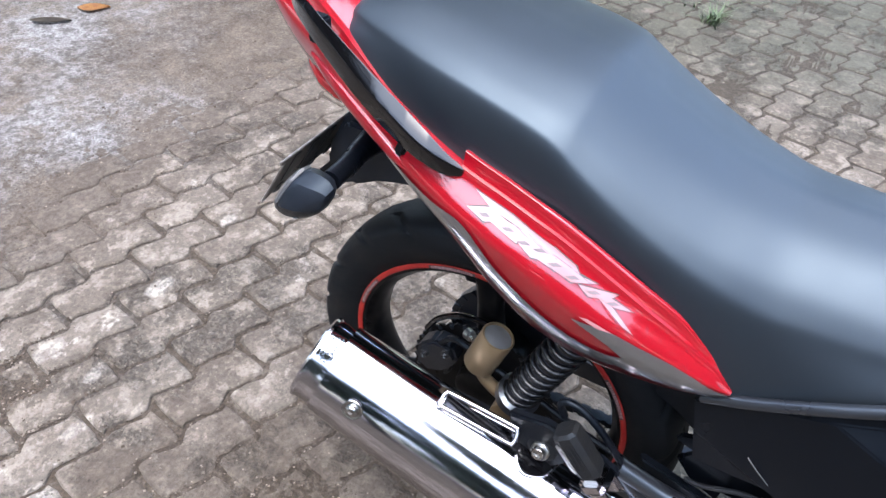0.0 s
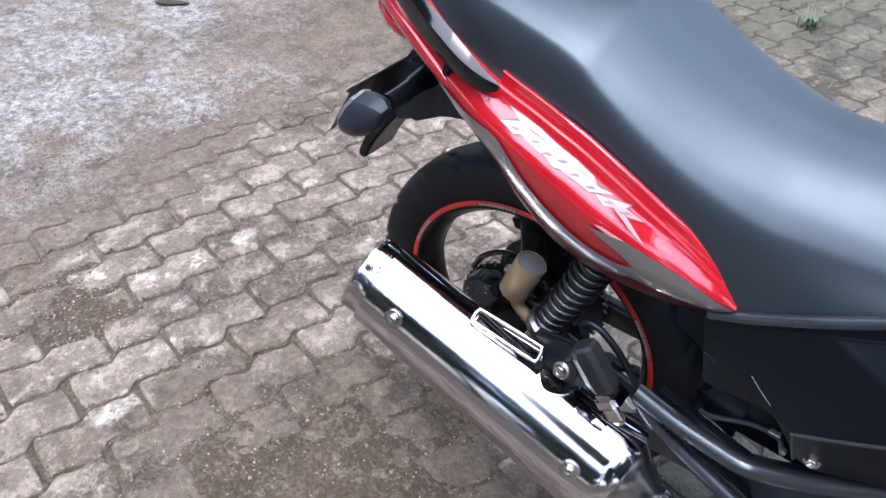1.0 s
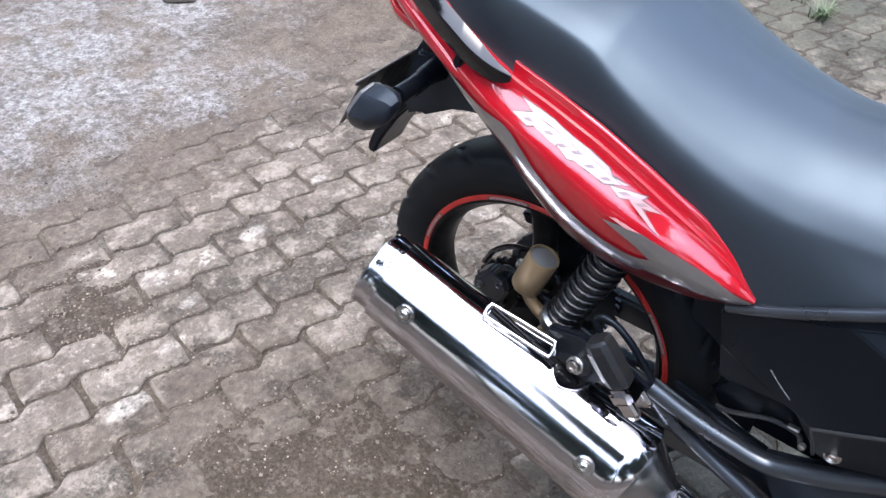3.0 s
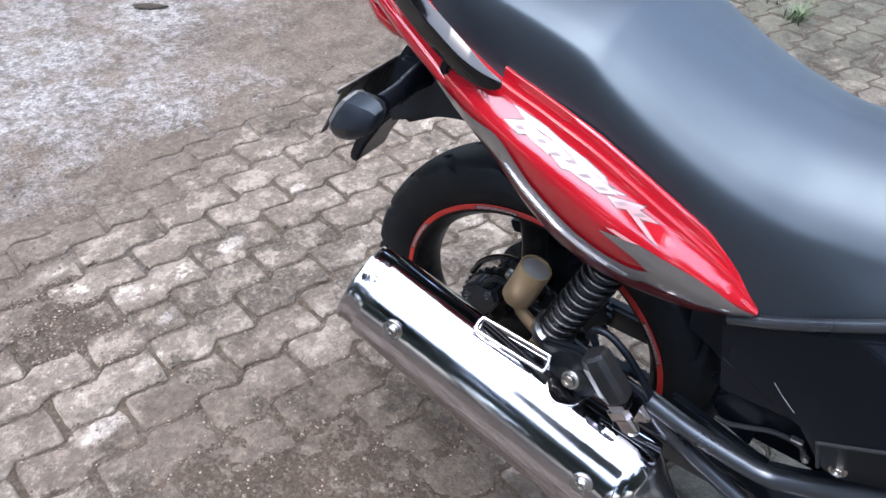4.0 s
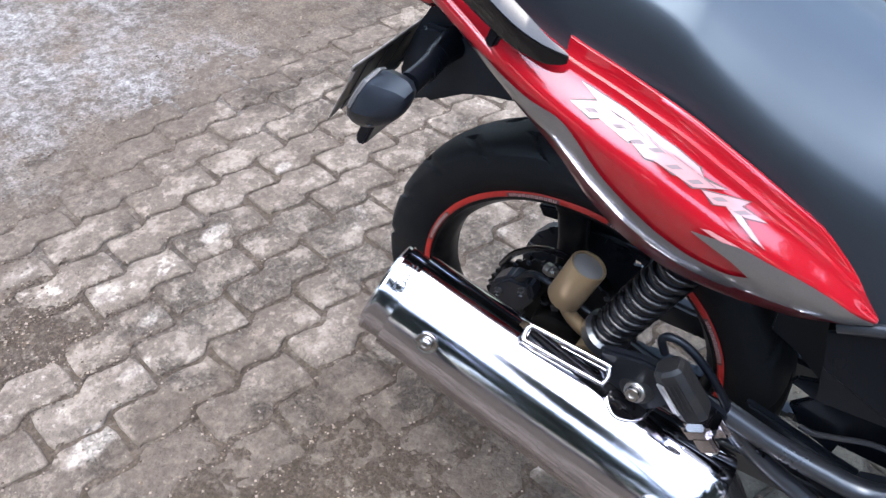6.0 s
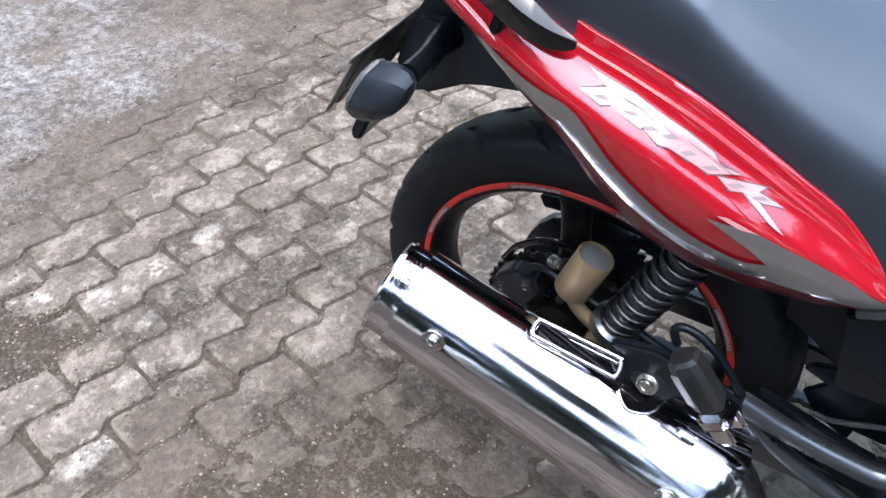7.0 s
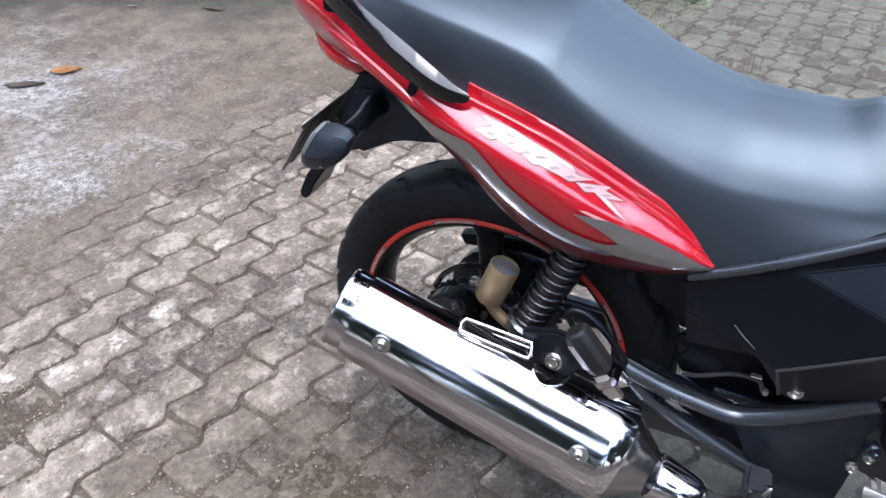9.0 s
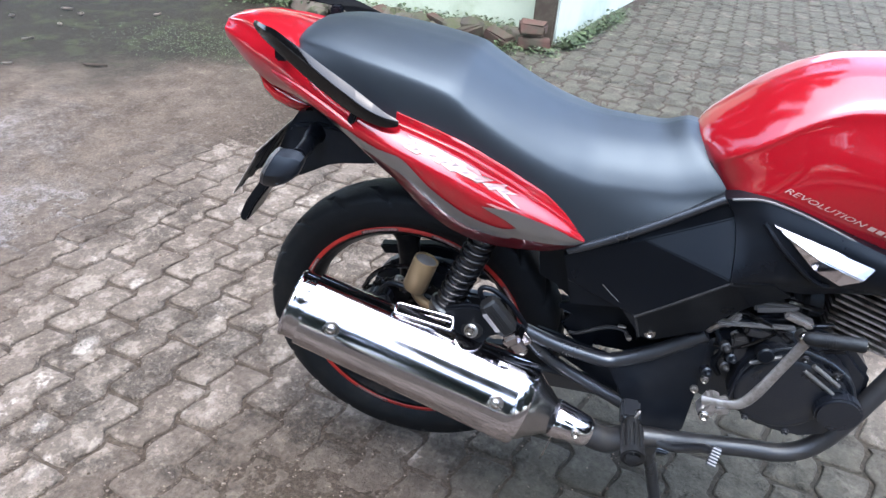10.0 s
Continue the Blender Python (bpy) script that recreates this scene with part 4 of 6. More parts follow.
# grab rails
RAIL = ((-0.266, 0.086, 0.982, 0.0890, 0.9800, 0.092, 0.977, 0.088, 0.976), (-0.250, 0.104, 0.987, 0.1085, 0.9815, 0.110, 0.971, 0.104, 0.971), (-0.220, 0.127, 0.988, 0.1325, 0.980, 0.132, 0.961, 0.122, 0.963),
        (-0.171, 0.143, 0.972, 0.1505, 0.961, 0.151, 0.937, 0.140, 0.942), (-0.122, 0.154, 0.950, 0.1645, 0.937, 0.1645, 0.911, 0.150, 0.916), (-0.084, 0.161, 0.932, 0.173, 0.918, 0.170, 0.891, 0.156, 0.897),
        (-0.042, 0.165, 0.908, 0.1755, 0.8955, 0.1755, 0.876, 0.160, 0.880), (-0.015, 0.169, 0.8935, 0.1745, 0.887, 0.1765, 0.872, 0.164, 0.874), (0.000, 0.1705, 0.8875, 0.1735, 0.885, 0.1755, 0.8745, 0.167, 0.876), (0.006, 0.172, 0.8850, 0.1728, 0.884, 0.1745, 0.8775, 0.170, 0.879))
rail_tracks = [track([r[0] for r in RAIL], [r[i] for r in RAIL]) for i in range(1, 9)]
rings = []
for x in np.linspace(-0.266, 0.006, 60):
    q = [f(x) for f in rail_tracks]
    c = [Vector((x, -q[2 * i], q[2 * i + 1])) for i in range(4)]
    ring = []
    for i in range(4):
        ring += [c[i].lerp(c[i - 1], 0.10), c[i].lerp((c[i - 1] + c[(i + 1) % 4]) / 2, 0.045), c[i].lerp(c[(i + 1) % 4], 0.10)]
    rings.append(ring)
rail = part("grab_rail", loft(rings), GLOSS_BLACK, bike, "gloss black winged pillion grab rail", 30)
part("rail_foot", box((-0.070, -0.162, 0.880), (0.012, 0.009, 0.036), 0.003, Matrix.Rotation(radians(20), 4, "Y")), SATIN_BLACK, rail)
part("rail_foot", box((-0.205, -0.118, 0.950), (0.02, 0.020, 0.030), 0.003), SATIN_BLACK, rail)
mirrored(rail)

# ---- seat
SX = [-0.212, -0.203, -0.18, -0.12, -0.05, 0.02, 0.072, 0.090, 0.104, 0.14, 0.20, 0.26, 0.32, 0.40, 0.445, 0.462]
s_zt = track(SX, [0.948, 0.962, 0.975, 0.984, 0.979, 0.970, 0.9625, 0.9585, 0.951, 0.931, 0.904, 0.885, 0.875, 0.874, 0.887, 0.884])
s_yr = track(SX, [0.050, 0.065, 0.085, 0.110, 0.128, 0.137, 0.141, 0.142, 0.143, 0.144, 0.143, 0.139, 0.131, 0.122, 0.115, 0.112])
s_zr = track(SX, [0.940, 0.948, 0.957, 0.955, 0.949, 0.938, 0.924, 0.915, 0.905, 0.883, 0.850, 0.823, 0.805, 0.802, 0.815, 0.818])
s_yl = track(SX, [0.070, 0.085, 0.105, 0.128, 0.142, 0.149, 0.152, 0.152, 0.152, 0.152, 0.151, 0.150, 0.149, 0.146, 0.141, 0.137])
s_zl = track(SX, [0.925, 0.925, 0.92, 0.895, 0.872, 0.850, 0.830, 0.824, 0.819, 0.806, 0.778, 0.745, 0.705, 0.735, 0.772, 0.790])
rings = []
for x in list(np.linspace(-0.212, -0.18, 6)) + list(np.linspace(-0.17, 0.06, 24)) + list(np.linspace(0.064, 0.120, 18)) + list(np.linspace(0.13, 0.43, 30)) + list(np.linspace(0.437, 0.462, 6)):
    yl, zl, yr, zr, h = s_yl(x), s_zl(x), s_yr(x), s_zr(x), s_zt(x) - s_zr(x)
    half = smooth_line([(-yl + 0.012, zl - 0.006, 0), (-yl, zl, 0), (-(0.45 * yl + 0.55 * yr) - 0.002, zl + 0.55 * (zr - zl), 0), (-yr, zr - 0.004, 0), (-yr * 0.93, zr + 0.20 * h, 0),
                        (-yr * 0.77, zr + 0.52 * h, 0), (-yr * 0.46, zr + 0.84 * h, 0), (0, s_zt(x), 0)], 5)
    pts = [(p.x, p.y) for p in half] + [(-p.x, p.y) for p in half[-2::-1]]
    bend = max(0.0, (x - 0.30) / 0.16) ** 2 * 0.045
    lean = 0.55 * max(0.0, (x - 0.36) / 0.102)
    rings.append([(x + bend * (y / 0.13) ** 2 + lean * max(0.0, 0.878 - z), y, z) for y, z in pts])
part("seat", loft(rings), VINYL, bike, "black vinyl dual seat with a raised pillion part", 50)

# ---- fuel tank
KX = [0.452, 0.47, 0.50, 0.55, 0.60, 0.65, 0.72, 0.80, 0.90, 0.98, 1.02]
k_zt = track(KX, [0.872, 0.900, 0.930, 0.975, 1.003, 1.019, 1.026, 1.022, 0.998, 0.965, 0.93])
k_ys = track(KX, [0.086, 0.098, 0.110, 0.118, 0.117, 0.116, 0.118, 0.115, 0.100, 0.080, 0.050])
k_zs = track(KX, [0.858, 0.872, 0.892, 0.925, 0.964, 0.983, 0.990, 0.985, 0.960, 0.935, 0.910])
k_yk = track(KX, [0.104, 0.112, 0.122, 0.133, 0.140, 0.146, 0.156, 0.167, 0.150, 0.112, 0.068])
k_zb = track(KX, [0.800, 0.812, 0.822, 0.828, 0.822, 0.808, 0.790, 0.775, 0.79, 0.83, 0.86])
k_yb = track(KX, [0.115, 0.124, 0.132, 0.140, 0.145, 0.148, 0.150, 0.148, 0.13, 0.1, 0.06])
rings = []
for x in np.linspace(0.452, 1.02, 48):
    zt, zs, zb = k_zt(x), k_zs(x), k_zb(x)
    half = smooth_line([(-k_yb(x) + 0.03, zb - 0.004, 0), (-k_yb(x), zb + 0.004, 0), (-k_yk(x), zb + 0.45 * (zs - zb), 0), (-0.30 * k_yk(x) - 0.70 * k_ys(x), zb + 0.85 * (zs - zb), 0), (-k_ys(x), zs, 0),
                        (-k_ys(x) * 0.76, zs + 0.45 * (zt - zs), 0), (-k_ys(x) * 0.40, zs + 0.86 * (zt - zs), 0), (0, zt, 0)], 6)
    pts = [(p.x, p.y) for p in half] + [(-p.x, p.y) for p in half[-2::-1]]
    bend = max(0.0, (0.56 - x) / 0.11) ** 1.5 * 0.040
    lean = 0.55 * max(0.0, (0.56 - x) / 0.108)
    rings.append([(x + bend * (y / 0.13) ** 2 + lean * max(0.0, 0.878 - z), y, z) for y, z in pts])
tank = part("fuel_tank", loft(rings), RED, bike, "glossy red fuel tank", 50)


def tank_y(x, z):
    """How far out the right side of the tank lies near its lower edge."""
    zs, zb = k_zs(x), k_zb(x)
    line = smooth_line([(-k_yb(x) + 0.03, zb - 0.004, 0), (-k_yb(x), zb + 0.004, 0), (-k_yk(x), zb + 0.45 * (zs - zb), 0), (-k_ys(x), zs, 0)], 6)
    return float(np.interp(z, [p.y for p in line], [p.x for p in line])) - 0.0008


# printed on the tank: one word, then bars
bm = bmesh.new()
x0 = 0.577
line = lambda x: 0.8555 - 0.270 * (x - 0.577)
curve = bpy.data.curves.new("printed_word", "FONT")
curve.body, curve.resolution_u = "REVOLUTION", 2
holder = bpy.data.objects.new("printed_word", curve)
word_mesh = bpy.data.meshes.new_from_object(holder)
bpy.data.objects.remove(holder)
bpy.data.curves.remove(curve)
wb = bmesh.new()
wb.from_mesh(word_mesh)
bpy.data.meshes.remove(word_mesh)
bmesh.ops.triangulate(wb, faces=wb.faces[:])
us, vs = [v.co.x for v in wb.verts], [v.co.y for v in wb.verts]
for v in wb.verts:
    a, b = (v.co.x - min(us)) / (max(us) - min(us)) * 0.111, (v.co.y - min(vs)) / (max(vs) - min(vs)) * 0.0062
    px, pz = x0 + a + 1.1 * b, line(x0 + a) + b
    v.co = (px, tank_y(px, pz) - 0.0012, pz)
part("printed_word", wb, PALE_INK, tank, "small pale printed word")
x0 += 0.119
for i, w in enumerate((8, 8, 7)):
    w *= 0.0011
    if w:
        c = [(x0, line(x0)), (x0 + w, line(x0 + w)), (x0 + w + 0.004, line(x0 + w) + 0.0060), (x0 + 0.004, line(x0) + 0.0060)]
        bm.faces.new([bm.verts.new((a, tank_y(a, b) - 0.0012, b)) for a, b in c])
    x0 += (w or 0.005) + 0.0032
part("printed_bar", bm, PALE_INK, tank, "small pale printed bars")

# ---- rear mudguard, plate, lamps
guard = part("rear_mudguard", slab([(0.05, 0.785), (-0.01, 0.765), (-0.05, 0.752), (-0.095, 0.744), (-0.139, 0.738), (-0.185, 0.712), (-0.225, 0.69), (-0.262, 0.70), (-0.262, 0.735), (-0.235, 0.79), (-0.205, 0.835), (-0.12, 0.85), (0.0, 0.82)], -0.062, 0.062, 0.008), GUARD_BLACK, bike, "black plastic rear mudguard")
part("guard_side", slab([(-0.244, 0.694), (-0.200, 0.715), (-0.167, 0.730), (-0.130, 0.741), (-0.095, 0.746), (-0.05, 0.755), (0.0, 0.772), (-0.03, 0.792), (-0.10, 0.808), (-0.150, 0.812), (-0.215, 0.806), (-0.228, 0.770)], -0.074, -0.060, 0.005), GUARD_BLACK, guard, "bluish black moulded side panel")
part("mud_flap", slab([(-0.215, 0.730), (-0.245, 0.700), (-0.292, 0.650), (-0.333, 0.592), (-0.352, 0.556), (-0.362, 0.552), (-0.370, 0.562), (-0.350, 0.604), (-0.308, 0.664), (-0.265, 0.712), (-0.235, 0.742)], -0.038, 0.038, 0.004), SATIN_BLACK, bike, "dusty brownish black mud flap")
top, low, half = Vector((-0.236, 0, 0.797)), Vector((-0.300, 0, 0.693)), 0.166
down = (low - top).normalized()
face = Vector((-down.z, 0, down.x))
if face.x > 0:
    face = -face
corner = []
h = (low - top).length
for cx, cz, a0 in ((half - 0.012, 0.012, 90), (-half + 0.012, 0.012, 180), (-half + 0.012, h - 0.012, 270), (half - 0.012, h - 0.012, 0)):
    for q in range(5):
        a = radians(a0 + 22.5 * q)
        corner.append((cx + 0.012 * math.cos(a), cz - 0.012 * math.sin(a)))
plate = part("number_plate", loft([[top + Vector((0, y, 0)) + down * s + face * d for y, s in corner] for d in (0.0, 0.0016)]), PLATE_DARK, bike, "dark number plate with a pale worn edge", 30)
rim_line = [top + Vector((0, y, 0)) + down * s + face * 0.0008 for y, s in corner]
part("plate_edge", tube(rim_line + rim_line[:1], 0.0014, 6, 1), CAST_ALU, plate, "pale bare edge of the plate")
for row, (s0, s1) in enumerate(((0.022, 0.085), (0.098, 0.118))):
    for i in range(8):
        y = -0.135 + 0.036 * i
        bm = loft([[top + Vector((0, y + dy, 0)) + down * s + face * d for dy, s in ((0, s0), (0.012, s0), (0.012, s1), (0, s1))] for d in (-0.0012, 0.0006)])
        part("embossed_bar", bm, HEADER, plate, "raised grey bar")


def signal(side):
    """A turn signal: stalk, faceted housing, lens and screw. Built for the right side, x ahead."""
    o = Vector((-0.201, -0.195, 0.783))
    e1, e2, fwd = Vector((0.44, 0, 0.9)), Vector((0.0, -1, 0)), Vector((0.9, 0.0, -0.44))
    shape = [(-1.0, -0.1), (-0.95, 0.50), (-0.58, 0.86), (-0.05, 1.10), (0.48, 0.90), (0.86, 0.52), (1.0, -0.30), (0.75, -0.9), (-0.2, -1.0), (-0.85, -0.6)]
    ring = lambda n, c1, h1, h2: [o + fwd * (n * 0.92) + e1 * (c1 + a * h1) * 0.86 + e2 * (b * h2 * 0.88) for a, b in shape]
    body = part("turn_signal", loft([ring(0.0, 0.0, 0.039, 0.028), ring(0.002, 0.0, 0.041, 0.030), ring(0.010, 0.004, 0.0425, 0.0305), ring(0.022, 0.011, 0.041, 0.029), ring(0.034, 0.020, 0.036, 0.025),
                                     ring(0.044, 0.028, 0.025, 0.017), ring(0.048, 0.031, 0.014, 0.010)]), GUARD_BLACK, bike, "matt black faceted turn signal", 34)
    part("lens", loft([ring(-0.0002, 0.0, 0.0400, 0.0290), ring(-0.0040, 0.0, 0.0400, 0.0290), ring(-0.0075, 0.0, 0.034, 0.024), ring(-0.010, 0.0, 0.018, 0.012)]), LENS_SMOKE, body, "smoked grey lens with a pale seam", 24)
    part("stalk", tube([(-0.175, -0.055, 0.792), (-0.172, -0.10, 0.795), (-0.166, -0.135, 0.797), (-0.164, -0.170, 0.797)], [0.020, 0.0145, 0.0120, 0.0125], 14), SATIN_BLACK, body, "ribbed rubber stalk")
    for q in range(3):
        part("stalk_rib", tube([(-0.171 + 0.003 * q, -0.105 - 0.016 * q, 0.7955), (-0.1705 + 0.003 * q, -0.109 - 0.016 * q, 0.7957)], 0.0138 - 0.0006 * q, 16, 1), SATIN_BLACK, body)
    sp, sn = Vector((-0.183, -0.2165, 0.7670)), Vector((0.35, -0.85, -0.1)).normalized()
    part("screw", turned(sp - sn * 0.008, sp + sn, [(0, 0.0046), (0.007, 0.0046), (0.008, 0.0038), (0.0068, 0.0025), (0.0060, 0.001)], 16), HEADER, body, "small sunk steel screw")
    return body


sig = signal(-1)
mirrored(sig)

# ---- side covers and frame
def plated(corners, faces, rim, depth, bevel):
    """A moulded shell: named corners, its faces, and a rim that turns inwards by depth along the outline."""
    bm = bmesh.new()
    v = {k: bm.verts.new(p) for k, p in corners.items()}
    for f in faces:
        bm.faces.new([v[k] for k in f])
    back = {k: bm.verts.new(Vector(corners[k]) + Vector((0, depth, 0))) for k in rim}
    for a, b in zip(rim, rim[1:] + rim[:1]):
        bm.faces.new((v[a], v[b], back[b], back[a]))
    bmesh.ops.recalc_face_normals(bm, faces=bm.faces)
    bmesh.ops.bevel(bm, geom=[e for e in bm.edges if len(e.link_faces) == 2], offset=bevel, segments=2, affect="EDGES", clamp_overlap=True)
    return bm


C = dict(t0=(0.287, -0.148, 0.683), t1=(0.337, -0.150, 0.714), t2=(0.422, -0.149, 0.767), t3=(0.508, -0.147, 0.826), f0=(0.405, -0.153, 0.742), f1=(0.527, -0.150, 0.806), f3=(0.540, -0.200, 0.723),
         r=(0.420, -0.166, 0.600), d1=(0.395, -0.158, 0.607), d2=(0.313, -0.149, 0.588), d3=(0.300, -0.150, 0.639), m1=(0.436, -0.152, 0.552), m2=(0.456, -0.152, 0.546), m3=(0.537, -0.152, 0.589),
         m4=(0.546, -0.153, 0.610), m5=(0.590, -0.155, 0.656), m6=(0.640, -0.158, 0.688), g=(0.600, -0.184, 0.722))
cover = part("side_cover", plated(C, (("t0", "t1", "f0"), ("t1", "t2", "f0"), ("t2", "t3", "f1", "f0"), ("f0", "f1", "f3"), ("t0", "f0", "f3", "r", "d1", "d3"), ("d3", "d1", "d2"), ("r", "f3", "m5", "m4", "m3", "m2", "m1"), ("f3", "g", "m6", "m5"), ("d1", "r", "m1")),
                                  ["t0", "t1", "t2", "t3", "f1", "f3", "g", "m6", "m5", "m4", "m3", "m2", "m1", "d1", "d2", "d3"], 0.035, 0.0016), SATIN_BLACK, bike, "satin black plastic side cover", 14)
bolt("cover_bolt", (0.452, -0.153, 0.563), (0, -1, 0.1), 0.0065, cover, STEEL)
part("cover_rim", tube([(0.292, -0.149, 0.695), (0.345, -0.152, 0.725), (0.42, -0.153, 0.774), (0.503, -0.150, 0.832)], 0.0068, 12), FRAME_BLACK, cover, "raised glossy upper rim")
# ridges in a grey lighter than the cover, which paints their highlight
part("cover_ridge", tube([(0.420, -0.1655, 0.601), (0.455, -0.1764, 0.636), (0.495, -0.1876, 0.677), (0.538, -0.1995, 0.721)], 0.0024, 8), HEADER, cover, "raised moulded ridge")
part("cover_ridge", tube([(0.420, -0.1655, 0.602), (0.427, -0.160, 0.578), (0.435, -0.154, 0.552)], 0.0022, 8), HEADER, cover)
part("cover_ridge", tube([(0.358, -0.1606, 0.649), (0.372, -0.1618, 0.636), (0.388, -0.1618, 0.622)], 0.0007, 6), CAP_GREY, cover, "pale worn crease")
mirrored(cover)
# tank side shroud with a chrome insert
def sheet(cols, n, depth):
    """A smooth moulded shell through columns of points, with a rim of the given depth."""
    lines = [smooth_line(c, n) for c in cols]
    grid = list(zip(*[smooth_line([l[i] for l in lines], n) for i in range(len(lines[0]))]))
    bm = bmesh.new()
    v = [[bm.verts.new(p) for p in col] for col in grid]
    for a, b in zip(v, v[1:]):
        for i in range(len(a) - 1):
            bm.faces.new((a[i], a[i + 1], b[i + 1], b[i]))
    edge = v[0] + [c[-1] for c in v[1:]] + v[-1][-2::-1] + [c[0] for c in v[-2:0:-1]]
    back = [bm.verts.new(p.co + Vector((0, depth, 0))) for p in edge]
    for i in range(len(edge)):
        j = (i + 1) % len(edge)
        bm.faces.new((edge[i], edge[j], back[j], back[i]))
    return bm


shroud = part("tank_shroud", sheet([
    [(0.503, -0.151, 0.833), (0.521, -0.158, 0.808), (0.530, -0.179, 0.772), (0.533, -0.198, 0.736), (0.534, -0.202, 0.716)],
    [(0.545, -0.158, 0.842), (0.562, -0.173, 0.808), (0.577, -0.187, 0.770), (0.590, -0.189, 0.735), (0.602, -0.174, 0.706)],
    [(0.592, -0.162, 0.836), (0.602, -0.176, 0.806), (0.618, -0.182, 0.768), (0.642, -0.179, 0.733), (0.655, -0.162, 0.702)],
    [(0.660, -0.166, 0.816), (0.664, -0.178, 0.795), (0.680, -0.182, 0.762), (0.692, -0.178, 0.737), (0.700, -0.162, 0.714)],
    [(0.740, -0.170, 0.791), (0.745, -0.180, 0.776), (0.755, -0.182, 0.755), (0.762, -0.176, 0.737), (0.770, -0.160, 0.722)],
    [(0.830, -0.166, 0.762), (0.831, -0.172, 0.752), (0.832, -0.172, 0.738), (0.832, -0.166, 0.722), (0.832, -0.155, 0.705)]], 5, 0.03), SATIN_BLACK, bike, "satin black tank shroud", 40)
bm = bmesh.new()
pts = [(0.569, -0.178, 0.817), (0.645, -0.180, 0.797), (0.722, -0.181, 0.776), (0.708, -0.192, 0.758), (0.645, -0.194, 0.781), (0.683, -0.186, 0.740), (0.641, -0.187, 0.760), (0.595, -0.183, 0.800)]
v = [bm.verts.new(p) for p in pts]
back = [bm.verts.new(Vector(p) + Vector((0, 0.02, 0))) for p in pts]
for f in ((0, 1, 4), (1, 2, 3, 4), (0, 4, 6, 7), (4, 3, 5, 6)):
    bm.faces.new([v[i] for i in f])
loop_ = (0, 1, 2, 3, 5, 6, 7)
for a, b in zip(loop_, loop_[1:] + loop_[:1]):
    bm.faces.new((v[a], v[b], back[b], back[a]))
bmesh.ops.recalc_face_normals(bm, faces=bm.faces)
bmesh.ops.bevel(bm, geom=[e for e in bm.edges if len(e.link_faces) == 2], offset=0.0015, segments=2, affect="EDGES", clamp_overlap=True)
part("chrome_insert", bm, CHROME, shroud, "chrome blade-shaped insert with a ridge", 25)
part("insert_groove", tube([(0.557, -0.180, 0.819), (0.577, -0.188, 0.799), (0.600, -0.190, 0.778), (0.648, -0.184, 0.740), (0.672, -0.178, 0.731)], 0.0035, 8), SATIN_BLACK, shroud, "moulded black edge round the insert")
part("shroud_rim", tube([(0.510, -0.156, 0.836), (0.548, -0.160, 0.844), (0.589, -0.163, 0.838), (0.631, -0.164, 0.825), (0.674, -0.166, 0.810), (0.717, -0.169, 0.794), (0.76, -0.171, 0.781)], 0.0022, 8), CAP_GREY, shroud)
mirrored(shroud)
# frame: seat tubes, foot bracket tubes, gusset plate
for side in (-1, 1):
    part("frame_tube", tube([(-0.10, 0.08 * side, 0.83), (0.1, 0.10 * side, 0.76), (0.3, 0.11 * side, 0.70), (0.5, 0.10 * side, 0.74), (0.9, 0.05 * side, 0.86)], 0.013, 12), FRAME_BLACK, bike)
    part("frame_tube", tube([(0.243, 0.158 * side, 0.520), (0.30, 0.150 * side, 0.495), (0.36, 0.142 * side, 0.478), (0.398, 0.138 * side, 0.472), (0.425, 0.137 * side, 0.482), (0.47, 0.136 * side, 0.510), (0.545, 0.134 * side, 0.570)], 0.0132, 12, 6), FRAME_BLACK, bike, "black bent frame tube")
    part("frame_tube", tube([(0.245, 0.155 * side, 0.512), (0.28, 0.148 * side, 0.468), (0.33, 0.140 * side, 0.430), (0.445, 0.132 * side, 0.370)], 0.0115, 12), FRAME_BLACK, bike, "thin black frame tube")
    s = -1 if side < 0 else 1
    part("gusset_plate", slab([(0.395, 0.463), (0.43, 0.40), (0.452, 0.352), (0.50, 0.318), (0.562, 0.328), (0.562, 0.43), (0.552, 0.56), (0.47, 0.508), (0.425, 0.478)], 0.105 * s, 0.132 * s, 0.004), GUARD_BLACK, bike, "black frame gusset plate")
# plates added to stand for the darkness between the bracket tubes
for y0, y1 in ((-0.118, -0.106), (0.106, 0.118)):
    part("bracket_web", slab([(0.262, 0.498), (0.30, 0.490), (0.36, 0.474), (0.40, 0.466), (0.432, 0.398), (0.436, 0.378), (0.38, 0.404), (0.33, 0.432), (0.285, 0.466)], y0, y1, 0.003), SATIN_BLACK, bike, "black plate between the bracket tubes")
part("under_seat_box", slab([(0.36, 0.50), (0.36, 0.45), (0.50, 0.45), (0.56, 0.55), (0.56, 0.80), (0.40, 0.75), (0.27, 0.69), (0.28, 0.64), (0.36, 0.60)], -0.085, 0.085, 0.01), SATIN_BLACK, bike, "black inner mudguard and airbox")
part("inner_guard", slab([(0.24, 0.685), (0.25, 0.60), (0.284, 0.583), (0.318, 0.556), (0.297, 0.547), (0.293, 0.535), (0.320, 0.525), (0.304, 0.500), (0.33, 0.468), (0.37, 0.45), (0.37, 0.70)], -0.094, -0.087, 0.002), SATIN_BLACK, bike, "black inner guard panel with a notch")
